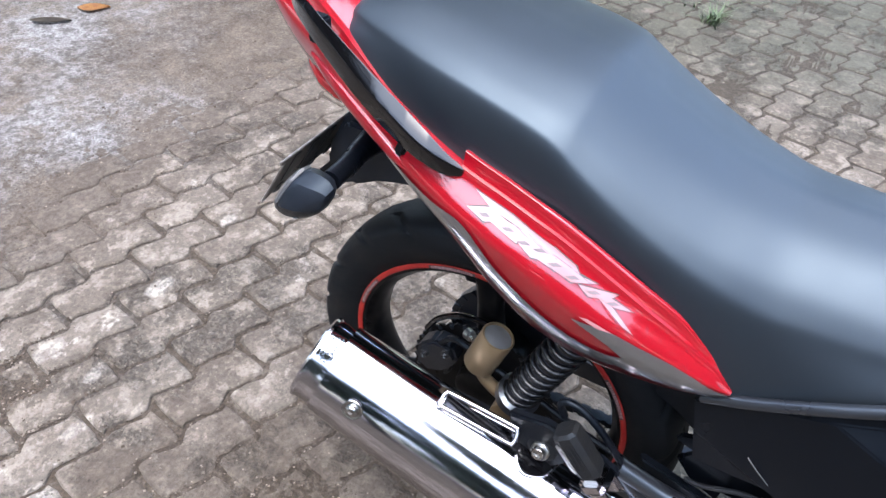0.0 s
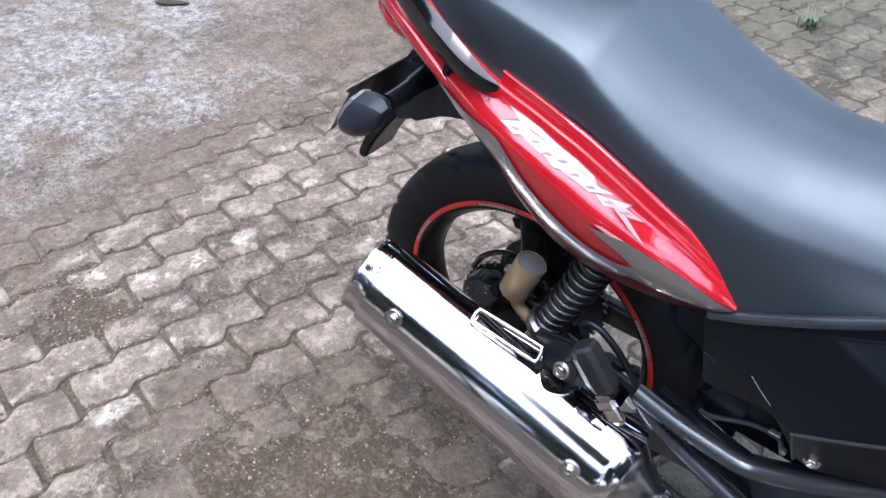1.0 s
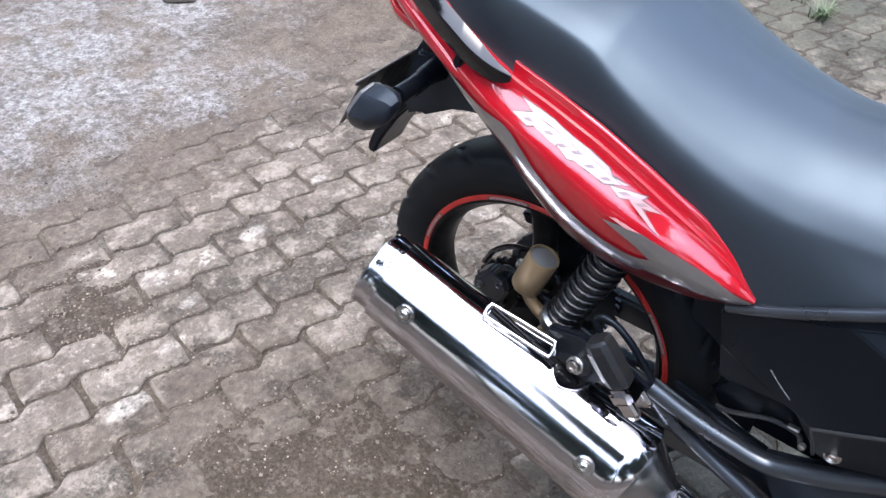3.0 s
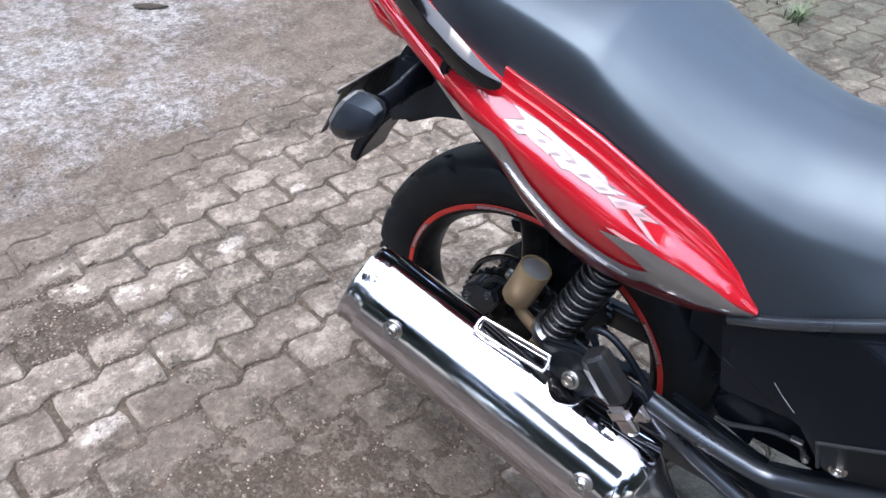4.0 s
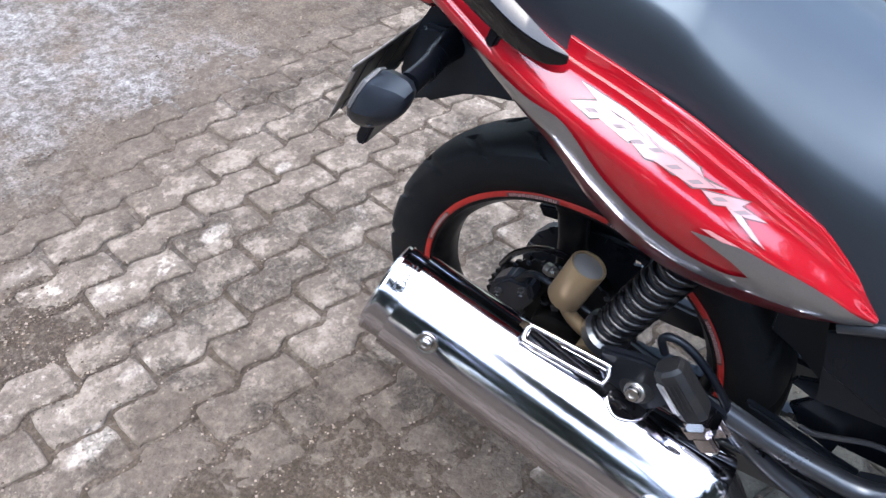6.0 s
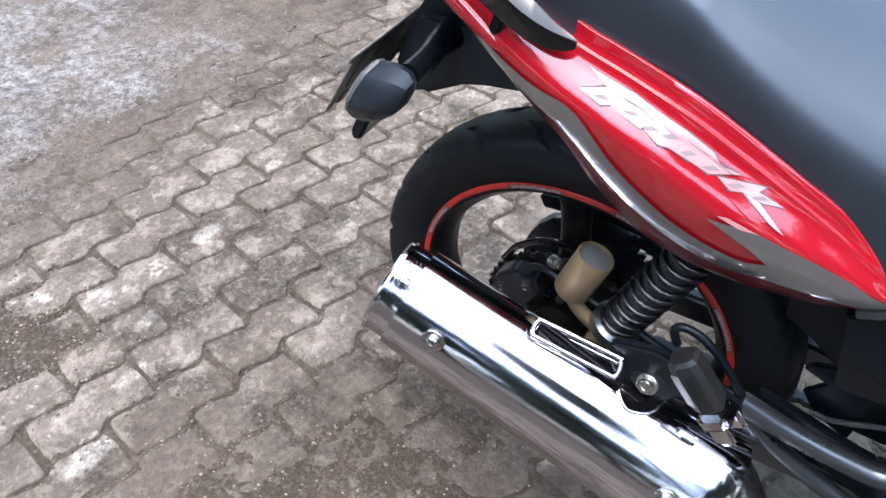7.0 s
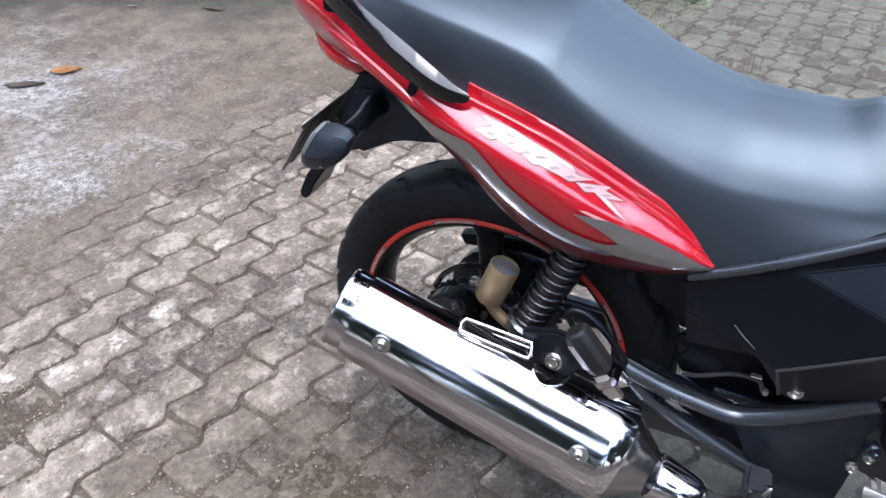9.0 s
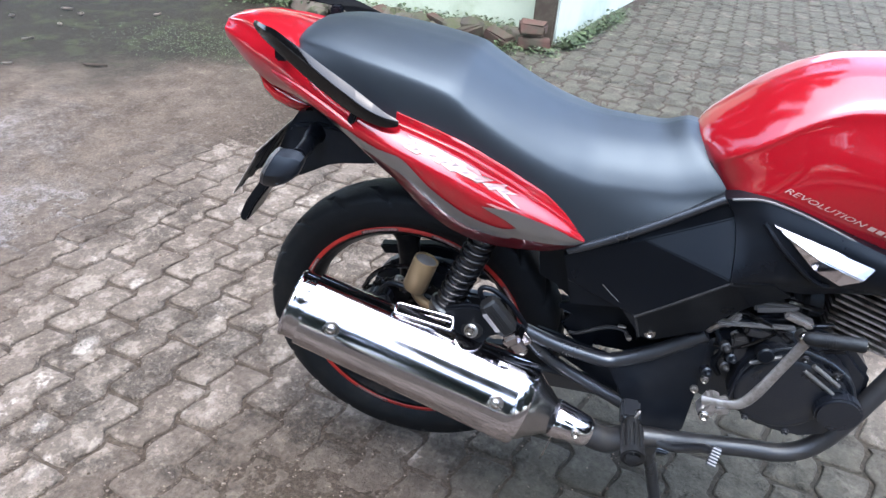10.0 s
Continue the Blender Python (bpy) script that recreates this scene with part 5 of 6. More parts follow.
part("under_seat_tray", slab([(-0.19, 0.86), (-0.1, 0.80), (0.06, 0.76), (0.24, 0.70), (0.30, 0.62), (0.33, 0.66), (0.32, 0.72), (0.1, 0.84), (-0.15, 0.92)], -0.10, 0.10, 0.008), SATIN_BLACK, bike, "black tray under the seat")
part("wiring_harness", tube([(0.322, -0.118, 0.502), (0.336, -0.123, 0.508), (0.353, -0.125, 0.519), (0.384, -0.125, 0.536), (0.414, -0.125, 0.536), (0.424, -0.125, 0.519)], 0.0034, 8), HEADER, bike, "dark grey wiring harness")
part("loose_wire", tube([(0.328, -0.196, 0.331), (0.322, -0.2, 0.29), (0.313, -0.2, 0.246)], 0.0016, 6), STEEL, bike, "thin wire hanging under the exhaust")
part("wire_clip", box((0.425, -0.13, 0.525), (0.008, 0.01, 0.008), 0.002), ALU, bike)
part("wire_clip", box((0.408, -0.13, 0.548), (0.014, 0.008, 0.003), 0.001), ALU, bike)

# ---- pillion peg and its bracket
br = part("peg_bracket", slab([(0.100, 0.555), (0.112, 0.510), (0.128, 0.485), (0.150, 0.474), (0.172, 0.488), (0.19, 0.515), (0.245, 0.52), (0.25, 0.54), (0.20, 0.562), (0.15, 0.57)], -0.186, -0.172, 0.004), SATIN_BLACK, bike, "black peg bracket plate")
bn, bp0 = Vector((-0.1, -1, 0.35)).normalized(), Vector((0.153, -0.190, 0.520))
part("bracket_bolt", turned(bp0, bp0 + bn, [(0, 0.0125), (0.003, 0.0125), (0.0042, 0.0110), (0.0042, 0.0092), (0.0090, 0.0090), (0.0108, 0.0076), (0.0108, 0.0042), (0.0085, 0.0036)], 24), STEEL, br, "domed steel bolt on a rubber washer", 45)
part("bolt_washer", turned((0.153, -0.180, 0.520), (0.152, -0.192, 0.523), [(0, 0.021), (0.006, 0.021), (0.009, 0.017)], 20), PEG_RUBBER, br)
part("peg_guard", tube([(0.165, -0.162, 0.570), (0.157, -0.162, 0.588), (0.164, -0.161, 0.597), (0.182, -0.160, 0.594), (0.206, -0.160, 0.577), (0.228, -0.159, 0.552), (0.26, -0.155, 0.505)], 0.0048, 10, 6), SATIN_BLACK, br, "bent black guard bar")
pd = (Vector((0.232, -0.196, 0.525)) - Vector((0.165, -0.192, 0.600))).normalized()
rot = Matrix.Rotation(math.atan2(-pd.z, pd.x), 4, "Y")
pa, pb = Vector((0.1745, -0.1944, 0.5952)), Vector((0.234, -0.197, 0.527))
pt = (pb - pa).normalized()
po = (Vector((-0.25, -0.80, 0.55)) - pt * Vector((-0.25, -0.80, 0.55)).dot(pt)).normalized()
ps = pt.cross(po)
if ps.x > 0:
    ps = -ps
peg_at = lambda s, k, w=1.0: [pa + pt * s + po * (u * k) + ps * (v * k * w) for u, v in ((0.013, -0.016), (0.017, -0.008), (0.017, 0.007), (0.009, 0.017), (-0.010, 0.017), (-0.016, 0.010), (-0.016, -0.010), (-0.008, -0.017))]
peg = part("pillion_peg", loft([peg_at(0.0, 0.74), peg_at(0.004, 0.95), peg_at(0.012, 1.0), peg_at(0.061, 1.0), peg_at(0.067, 0.92), peg_at(0.070, 0.75)]), PEG_RUBBER, bike, "folded black rubber pillion peg", 24)
strip = [(s, u, v) for s, u, v in ((0.014, 0.0165, 0.0085), (0.054, 0.0165, 0.0085), (0.054, 0.0095, 0.0165), (0.014, 0.0095, 0.0165))]
part("peg_plate", loft([[pa + pt * s + po * (u + d) + ps * (v + d) for s, u, v in strip] for d in (0.0, 0.0016)]), CAST_ALU, peg, "bare bevelled metal edge")
for i in range(3):
    part("peg_groove", loft([[pa + pt * s + po * (0.0172 + d) + ps * (v + w) for s, w in ((0.015, -0.001), (0.052, -0.001), (0.052, 0.001), (0.015, 0.001))] for d in (0.0, 0.0008) for v in (-0.005 + 0.005 * i,)]), PEG_RUBBER, peg)
part("peg_hinge", box((0.228, -0.197, 0.533), (0.024, 0.038, 0.034), 0.006, rot), CHROME, peg, "silver cast hinge")
part("hinge_fork", box((0.243, -0.184, 0.520), (0.030, 0.010, 0.028), 0.004, rot), CHROME, peg)
part("hinge_fork", box((0.240, -0.212, 0.524), (0.026, 0.008, 0.024), 0.003, rot), CHROME, peg)
bolt("hinge_pin", (0.247, -0.207, 0.513), (0.3, -1, 0.3), 0.006, peg, STEEL)
mirrored(br)
mirrored(peg)

# ---- rider peg, stand, pedals
rp = part("rider_peg", tube([(0.455, -0.200, 0.398), (0.457, -0.213, 0.398), (0.460, -0.276, 0.396), (0.4605, -0.283, 0.396)], [0.013, 0.0160, 0.0160, 0.014], 20), PEG_RUBBER, bike, "ribbed black rubber rider peg")
for i in range(9):
    a = 2 * math.pi * i / 9
    part("peg_rib", tube([(0.4570 + 0.0172 * math.cos(a), -0.218, 0.398 + 0.0172 * math.sin(a)), (0.4600 + 0.0172 * math.cos(a), -0.272, 0.396 + 0.0172 * math.sin(a))], 0.0036, 8, 1), PEG_RUBBER, rp)
part("peg_end", tube([(0.460, -0.270, 0.396), (0.4603, -0.282, 0.396)], 0.0205, 18, 1), PEG_RUBBER, rp)
part("peg_mount", box((0.453, -0.180, 0.398), (0.034, 0.05, 0.028), 0.005), FRAME_BLACK, rp)
part("peg_spring", tube([(0.46, -0.19, 0.415), (0.465, -0.20, 0.425), (0.46, -0.205, 0.41)], 0.003, 8), STEEL, rp)
mirrored(rp)
stand = part("centre_stand", tube([(0.50, -0.098, 0.300), (0.525, -0.105, 0.225), (0.565, -0.118, 0.10), (0.585, -0.125, 0.018)], 0.0125, 12), FRAME_BLACK, bike, "black tubular centre stand")
for pts, r in (([(0.50, 0.098, 0.300), (0.525, 0.105, 0.225), (0.565, 0.118, 0.10), (0.585, 0.125, 0.018)], 0.0125), ([(0.535, -0.108, 0.2), (0.535, 0.108, 0.2)], 0.010)):
    part("stand_leg", tube(pts, r, 12), FRAME_BLACK, stand)
for y in (-0.126, 0.126):
    part("stand_foot", box((0.582, y, 0.0075), (0.075, 0.04, 0.013), 0.004), FRAME_BLACK, stand)
part("stand_bracket", box((0.513, -0.118, 0.265), (0.035, 0.02, 0.045), 0.004), FRAME_BLACK, stand)
bp_ = part("brake_pedal", tube([(0.47, -0.15, 0.34), (0.53, -0.190, 0.345), (0.575, -0.215, 0.385), (0.590, -0.232, 0.402)], [0.008, 0.008, 0.008, 0.007], 10), FRAME_BLACK, bike, "black brake pedal")
pad_turn = Matrix.Rotation(radians(-38), 4, "X") @ Matrix.Rotation(radians(12), 4, "Y")
part("pedal_pad", box((0.592, -0.246, 0.405), (0.015, 0.006, 0.034), 0.0015, pad_turn), HEADER, bp_, "ribbed bare metal pedal pad")
for i in range(6):
    part("pad_rib", box(Vector((0.592, -0.246, 0.405)) + pad_turn @ Vector((0, -0.0036, -0.0135 + 0.0054 * i)), (0.0145, 0.003, 0.0022), 0.0006, pad_turn), CAST_ALU, bp_)
kick = part("kick_starter", tube([(0.556, -0.208, 0.488), (0.585, -0.222, 0.503), (0.603, -0.228, 0.515), (0.618, -0.229, 0.540), (0.636, -0.232, 0.602), (0.652, -0.236, 0.665)], [0.011, 0.009, 0.009, 0.009, 0.008, 0.008], 12, 6, flat=0.75), CAST_ALU, bike, "dull silver kick starter lever")
part("kick_boss", box((0.566, -0.205, 0.480), (0.026, 0.036, 0.046), 0.007, Matrix.Rotation(radians(18), 4, "Y")), CAST_ALU, kick, "silver cast lever boss")
part("kick_boss", box((0.584, -0.214, 0.492), (0.022, 0.030, 0.018), 0.003, Matrix.Rotation(radians(-24), 4, "Y")), CAST_ALU, kick)
bolt("boss_bolt", (0.560, -0.224, 0.470), (0, -1, 0.3), 0.006, kick, STEEL)
part("kick_joint", turned((0.644, -0.226, 0.672), (0.650, -0.255, 0.682), [(0, 0.007), (0.002, 0.0095), (0.020, 0.0095), (0.023, 0.007)], 16), STEEL, kick)
part("kick_pedal", tube([(0.648, -0.244, 0.680), (0.656, -0.248, 0.684), (0.708, -0.264, 0.700), (0.713, -0.265, 0.701)], [0.008, 0.0105, 0.0105, 0.008], 16), PEG_RUBBER, kick, "black rubber kick pedal")
for i in range(4):
    k = 0.25 + 0.07 * i
    p = Vector((0.656, -0.248, 0.684)).lerp(Vector((0.708, -0.264, 0.700)), k)
    part("pedal_ring", tube([p, p + Vector((0.0025, -0.001, 0.0008))], 0.0112, 14, 1), PEG_RUBBER, kick)
part("pedal_tip", tube([(0.7132, -0.2651, 0.701), (0.716, -0.266, 0.702)], 0.006, 12, 1), STEEL, kick)

# ---- engine
eng = part("crankcase", slab([(0.545, 0.56), (0.535, 0.47), (0.56, 0.42), (0.62, 0.405), (0.72, 0.40), (0.80, 0.415), (0.83, 0.46), (0.82, 0.54), (0.76, 0.60), (0.66, 0.62), (0.60, 0.61)], -0.125, 0.125, 0.012), ENGINE, bike, "black dusty engine crankcase")


def disc_outline(cx, cz, r, n, sx=1.0, sz=1.0):
    return [(cx + r * sx * math.cos(2 * math.pi * i / n), cz + r * sz * math.sin(2 * math.pi * i / n)) for i in range(n)]


part("clutch_cover", slab([(0.598, 0.52), (0.602, 0.465), (0.628, 0.432), (0.68, 0.414), (0.735, 0.410), (0.778, 0.43), (0.796, 0.48), (0.790, 0.53), (0.768, 0.562), (0.72, 0.594), (0.66, 0.604), (0.615, 0.572)], -0.172, -0.12, 0.012), ENGINE, eng, "black clutch cover")
part("clutch_boss", turned((0.680, -0.160, 0.506), (0.680, -0.20, 0.506), [(0, 0.074), (0.0135, 0.0735), (0.0150, 0.071), (0.0158, 0.066), (0.0150, 0.062), (0.0162, 0.056), (0.0172, 0.030), (0.0175, 0.002)], 48), ENGINE, eng)
part("oil_filter_cap", slab(disc_outline(0.766, 0.500, 0.036, 28), -0.192, -0.168, 0.005), ENGINE, eng)
for x, z in ((0.60, 0.47), (0.640, 0.440), (0.71, 0.425), (0.782, 0.515), (0.745, 0.567), (0.69, 0.588), (0.63, 0.573)):
    bolt("engine_bolt", (x, -0.172, z), (0, -1, 0), 0.0045, eng, HEADER)
part("oil_cap", turned((0.628, -0.166, 0.582), (0.628, -0.20, 0.592), [(0, 0.013), (0.02, 0.013), (0.023, 0.010)], 18), SATIN_BLACK, eng)
part("case_rib", box((0.738, -0.174, 0.552), (0.06, 0.008, 0.006), 0.002, Matrix.Rotation(radians(28), 4, "Y")), ENGINE, eng)
part("case_rib", box((0.722, -0.174, 0.540), (0.075, 0.006, 0.005), 0.002, Matrix.Rotation(radians(28), 4, "Y")), ENGINE, eng)
cyl_dir = Vector((0.30, 0, 0.95)).normalized()
cyl_at = Vector((0.778, 0, 0.580))
part("cylinder", box(cyl_at + cyl_dir * 0.09, (0.11, 0.13, 0.2), 0.01, Matrix.Rotation(radians(17.5), 4, "Y")), ENGINE, eng, "black engine cylinder")
for i in range(13):
    c = cyl_at + cyl_dir * (0.012 + 0.0112 * i)
    part("cooling_fin", box(c, (0.165 - 0.010 * max(0, 4 - i), 0.228 - 0.001 * i, 0.0036), 0.0014, Matrix.Rotation(radians(17.5), 4, "Y")), FINS, eng, "thin grey cooling fin")
part("cylinder_head", box(cyl_at + cyl_dir * 0.215, (0.16, 0.2, 0.07), 0.012, Matrix.Rotation(radians(17.5), 4, "Y")), FINS, eng, "dull grey cylinder head")
carb = part("carburettor", turned((0.60, -0.03, 0.66), (0.66, -0.03, 0.675), [(0, 0.03), (0.01, 0.035), (0.05, 0.03), (0.08, 0.024)], 20), ENGINE, bike, "dark dusty carburettor")
part("float_bowl", slab(disc_outline(0.625, 0.635, 0.03, 16, 1.1, 0.9), -0.06, 0.0, 0.006), ENGINE, carb)
part("carb_top", turned((0.615, -0.05, 0.68), (0.612, -0.05, 0.74), [(0, 0.026), (0.02, 0.026), (0.024, 0.02), (0.04, 0.008)], 18), ALU, carb, "dusty alloy carburettor top")
part("starter_housing", turned((0.61, -0.125, 0.585), (0.67, -0.125, 0.60), [(0, 0.015), (0.004, 0.022), (0.07, 0.022), (0.075, 0.015)], 20), ENGINE, bike, "dark starter housing")
for pts, r, m in (([(0.55, -0.125, 0.60), (0.59, -0.135, 0.615), (0.65, -0.13, 0.607), (0.69, -0.12, 0.622)], 0.0045, SATIN_BLACK),
                  ([(0.555, -0.128, 0.585), (0.575, -0.14, 0.55), (0.568, -0.14, 0.52), (0.585, -0.135, 0.49)], 0.005, SATIN_BLACK),
                  ([(0.58, -0.12, 0.63), (0.62, -0.125, 0.645), (0.67, -0.11, 0.64), (0.70, -0.10, 0.66)], 0.004, SATIN_BLACK),
                  ([(0.545, -0.13, 0.578), (0.556, -0.14, 0.600), (0.57, -0.135, 0.604)], 0.007, ALU)):
    part("cable", tube(pts, r, 8), m, bike)
for x, y, z in ((0.566, -0.14, 0.475), (0.575, -0.13, 0.53), (0.59, -0.125, 0.575), (0.555, -0.14, 0.448)):
    bolt("engine_bolt", (x, y, z), (0, -1, 0), 0.0048, eng, ALU)
# clutter between the side cover and the crankcase
for c, size, turn, m, label in (((0.628, -0.135, 0.598), (0.060, 0.030, 0.022), 24, ENGINE, "dark starter relay"), ((0.600, -0.140, 0.560), (0.026, 0.020, 0.050), -12, HEADER, "grey bracket"), ((0.668, -0.140, 0.640), (0.050, 0.022, 0.014), 20, CAST_ALU, "dull cast linkage"),
                                 ((0.575, -0.138, 0.612), (0.014, 0.012, 0.034), 30, CAST_ALU, "bare cable clamp"), ((0.700, -0.150, 0.612), (0.030, 0.024, 0.026), 16, ENGINE, "black cable housing"), ((0.640, -0.150, 0.560), (0.022, 0.018, 0.026), 10, ENGINE, "black connector")):
    part("engine_fitting", box(c, size, 0.004, Matrix.Rotation(radians(turn), 4, "Y")), m, eng, label)
for a, b, r in (((0.704, -0.176, 0.580), (0.752, -0.176, 0.549), 0.0040), ((0.694, -0.176, 0.567), (0.750, -0.176, 0.530), 0.0036), ((0.612, -0.176, 0.560), (0.655, -0.176, 0.585), 0.0036)):
    part("case_rib", tube([a, b], r, 10, 2), CAP_GREY, eng, "bare grey casting rib")
part("cover_seam", tube([(0.603, -0.170, 0.470), (0.612, -0.170, 0.548), (0.655, -0.170, 0.598), (0.715, -0.170, 0.592), (0.766, -0.170, 0.560), (0.791, -0.170, 0.515)], 0.0030, 8), ENGINE, eng, "machined cover flange")
part("linkage_bar", box((0.608, -0.150, 0.618), (0.118, 0.010, 0.006), 0.002, Matrix.Rotation(radians(-9), 4, "Y")), CAP_GREY, eng, "grey throttle linkage bar")
part("linkage_body", box((0.634, -0.140, 0.602), (0.078, 0.026, 0.024), 0.006, Matrix.Rotation(radians(4), 4, "Y")), HEADER, eng, "grey cast linkage body")
part("linkage_body", box((0.632, -0.128, 0.650), (0.066, 0.028, 0.018), 0.005, Matrix.Rotation(radians(-14), 4, "Y")), CAP_GREY, eng, "dusty grey cast cover")
part("intake_boot", turned((0.660, -0.075, 0.640), (0.712, -0.075, 0.648), [(0, 0.022), (0.004, 0.034), (0.014, 0.038), (0.020, 0.033), (0.028, 0.038), (0.036, 0.034), (0.048, 0.036), (0.052, 0.024)], 24), PEG_RUBBER, eng, "black rubber intake boot")
for x, z, m in ((0.575, 0.560, HEADER), (0.590, 0.540, ENGINE), (0.584, 0.520, HEADER), (0.560, 0.500, ENGINE)):
    part("engine_fitting", turned((x, -0.140, z), (x + 0.004, -0.166, z + 0.006), [(0, 0.009), (0.012, 0.009), (0.014, 0.006), (0.022, 0.005), (0.024, 0.003)], 12), m, eng, "worn threaded fitting")
for pts, r in (([(0.56, -0.14, 0.555), (0.60, -0.152, 0.572), (0.66, -0.15, 0.625), (0.72, -0.14, 0.640)], 0.0032), ([(0.585, -0.132, 0.63), (0.63, -0.15, 0.622), (0.69, -0.152, 0.590), (0.75, -0.150, 0.600)], 0.0040), ([(0.60, -0.128, 0.655), (0.64, -0.138, 0.668), (0.70, -0.13, 0.655)], 0.0050)):
    part("cable", tube(pts, r, 8), GLOSS_BLACK, bike)

# ---- behind: limewashed wall, white wall, post, loose bricks, weeds
def brickwork(name, a, b, h, t, material, label):
    """A plastered wall from a to b on the ground."""
    a, b = Vector((*a, 0)), Vector((*b, 0))
    d = (b - a).normalized()
    s = Vector((-d.y, d.x, 0)) * t
    bm = bmesh.new()
    base = [a, b, b + s, a + s]
    lo = [bm.verts.new(p - Vector((0, 0, 0.05))) for p in base]
    hi = [bm.verts.new(p + Vector((0, 0, h))) for p in base]
    bm.faces.new(lo[::-1])
    bm.faces.new(hi)
    for i in range(4):
        j = (i + 1) % 4
        bm.faces.new((lo[i], lo[j], hi[j], hi[i]))
    bmesh.ops.bevel(bm, geom=[e for e in bm.edges if e.verts[0].co.z > 0 or e.verts[1].co.z > 0], offset=0.012, segments=2, affect="EDGES")
    return tagged(part(name, bm, material), label, "wall", kind="structure")


brickwork("wall_north", (-2.6, 3.72), (-0.12, 3.56), 2.4, 0.15, LIME, "limewashed wall with green moss stains")
brickwork("wall_east", (-0.015, 3.37), (1.9, 9.2), 2.4, 0.15, WHITE, "clean white painted wall")
post = thing("wooden_post", "dark weathered wooden post against the wall", "post", (-0.092, 3.325, 0))
part("post_body", box((0, 0, 1.15), (0.14, 0.08, 2.34), 0.012), WOOD, post)
trunk = thing("tree_stump", "dark brown stump beside the wall", "stump", (-1.75, 3.55, 0))
part("stump_body", turned((0, 0, -0.02), (0.02, 0, 1), [(0, 0.19), (0.08, 0.14), (0.3, 0.12), (0.8, 0.11), (0.83, 0.05)], 18), BARK, trunk)

random.seed(11)


def worn_block(size, seed):
    random.seed(seed)
    bm = bmesh.new()
    bmesh.ops.create_cube(bm, size=1.0)
    bmesh.ops.scale(bm, vec=size, verts=bm.verts)
    bmesh.ops.bevel(bm, geom=bm.edges[:], offset=0.014, segments=2, affect="EDGES")
    for v in bm.verts:
        v.co += Vector((random.uniform(-1, 1), random.uniform(-1, 1), random.uniform(-1, 1))) * 0.012
    return bm


for i, (x, y, z, rz, ry) in enumerate(((-0.13, 3.20, 0.042, 4, 0), (-0.36, 3.24, 0.030, -32, 14), (-0.15, 3.22, 0.128, -3, 2), (-0.56, 3.27, 0.032, 42, -9), (-0.78, 3.36, 0.028, -18, 12),
                                        (-0.98, 3.38, 0.03, 35, -10), (-1.2, 3.42, 0.03, -40, 12))):
    b = part("loose_brick", worn_block((0.21 - 0.018 * (i % 4), 0.10, 0.085 - 0.008 * (i % 3)), 20 + i), BRICK)
    tagged(b, "worn red clay brick lying by the wall", "brick", "bricks by the wall")
    b.matrix_world = pose(x, y, z, 0, ry, rz)


STONE = mat("mossy_stone", (0.052, 0.045, 0.035), 0.9, vary=0.35, spots=(0.035, 0.044, 0.016), spot_scale=12, grain=0.2, bump=0.7, bump_scale=60)
rs = random.Random(77)
for i in range(34):
    r = rs.uniform(0.035, 0.085)
    bm = bmesh.new()
    bmesh.ops.create_icosphere(bm, subdivisions=2, radius=r)
    k = Vector((rs.uniform(0.9, 1.5), rs.uniform(0.7, 1.1), rs.uniform(0.55, 0.85)))
    for v in bm.verts:
        q = v.co / r
        v.co = Vector((v.co.x * k.x, v.co.y * k.y, v.co.z * k.z)) * (1 + 0.30 * noise.noise(q * 1.4 + Vector((i * 3.1, 0, 0))))
    b = tagged(part("rubble_stone", bm, STONE, angle=30), "dark mossy stone at the foot of the wall", "stone", "stones by the wall")
    b.matrix_world = pose(rs.uniform(-1.7, -0.25), 3.33 + abs(rs.gauss(0, 0.07)), r * k.z * 0.7, 0, 0, rs.uniform(0, 180))


def blades(n, area, h, seed, lean=0.5):
    """Grass blades: bent tapering strips."""
    rnd = random.Random(seed)
    bm = bmesh.new()
    for _ in range(n):
        x, y = area(rnd)
        a, k, w = rnd.uniform(0, 6.283), rnd.uniform(0.4, 1.0) * h, rnd.uniform(0.0015, 0.004)
        d = Vector((math.cos(a), math.sin(a), 0))
        s = Vector((-d.y, d.x, 0)) * w
        p = Vector((x, y, -0.005))
        q = p + Vector((0, 0, k * 0.6)) + d * k * lean * 0.4
        r = p + Vector((0, 0, k * rnd.uniform(0.6, 1.0))) + d * k * lean * rnd.uniform(0.7, 1.3)
        v = [bm.verts.new(c) for c in (p - s, p + s, q + s * 0.8, q - s * 0.8, r)]
        bm.faces.new(v[:4])
        bm.faces.new((v[3], v[2], v[4]))
    return bm


def leaflets(n, area, h, size, seed):
    rnd = random.Random(seed)
    bm = bmesh.new()
    for _ in range(n):
        x, y = area(rnd)
        c = Vector((x, y, rnd.uniform(0.0, h)))
        a, b = rnd.uniform(0, 6.283), rnd.uniform(-0.7, 0.7)
        d = Vector((math.cos(a) * math.cos(b), math.sin(a) * math.cos(b), math.sin(b)))
        s = d.cross(Vector((0, 0, 1))).normalized() * size * 0.4 * rnd.uniform(0.6, 1.2)
        d = d * size * rnd.uniform(0.6, 1.3)
        n0 = Vector((0, 0, size * 0.12))
        v = [bm.verts.new(p) for p in (c, c + d * 0.5 + s + n0, c + d, c + d * 0.5 - s + n0)]
        bm.faces.new(v)
    return bm


def weed_bed(name, label, bm):
    return tagged(part(name, bm, GRASS, recalc=False), label, "weeds", kind="stuff")


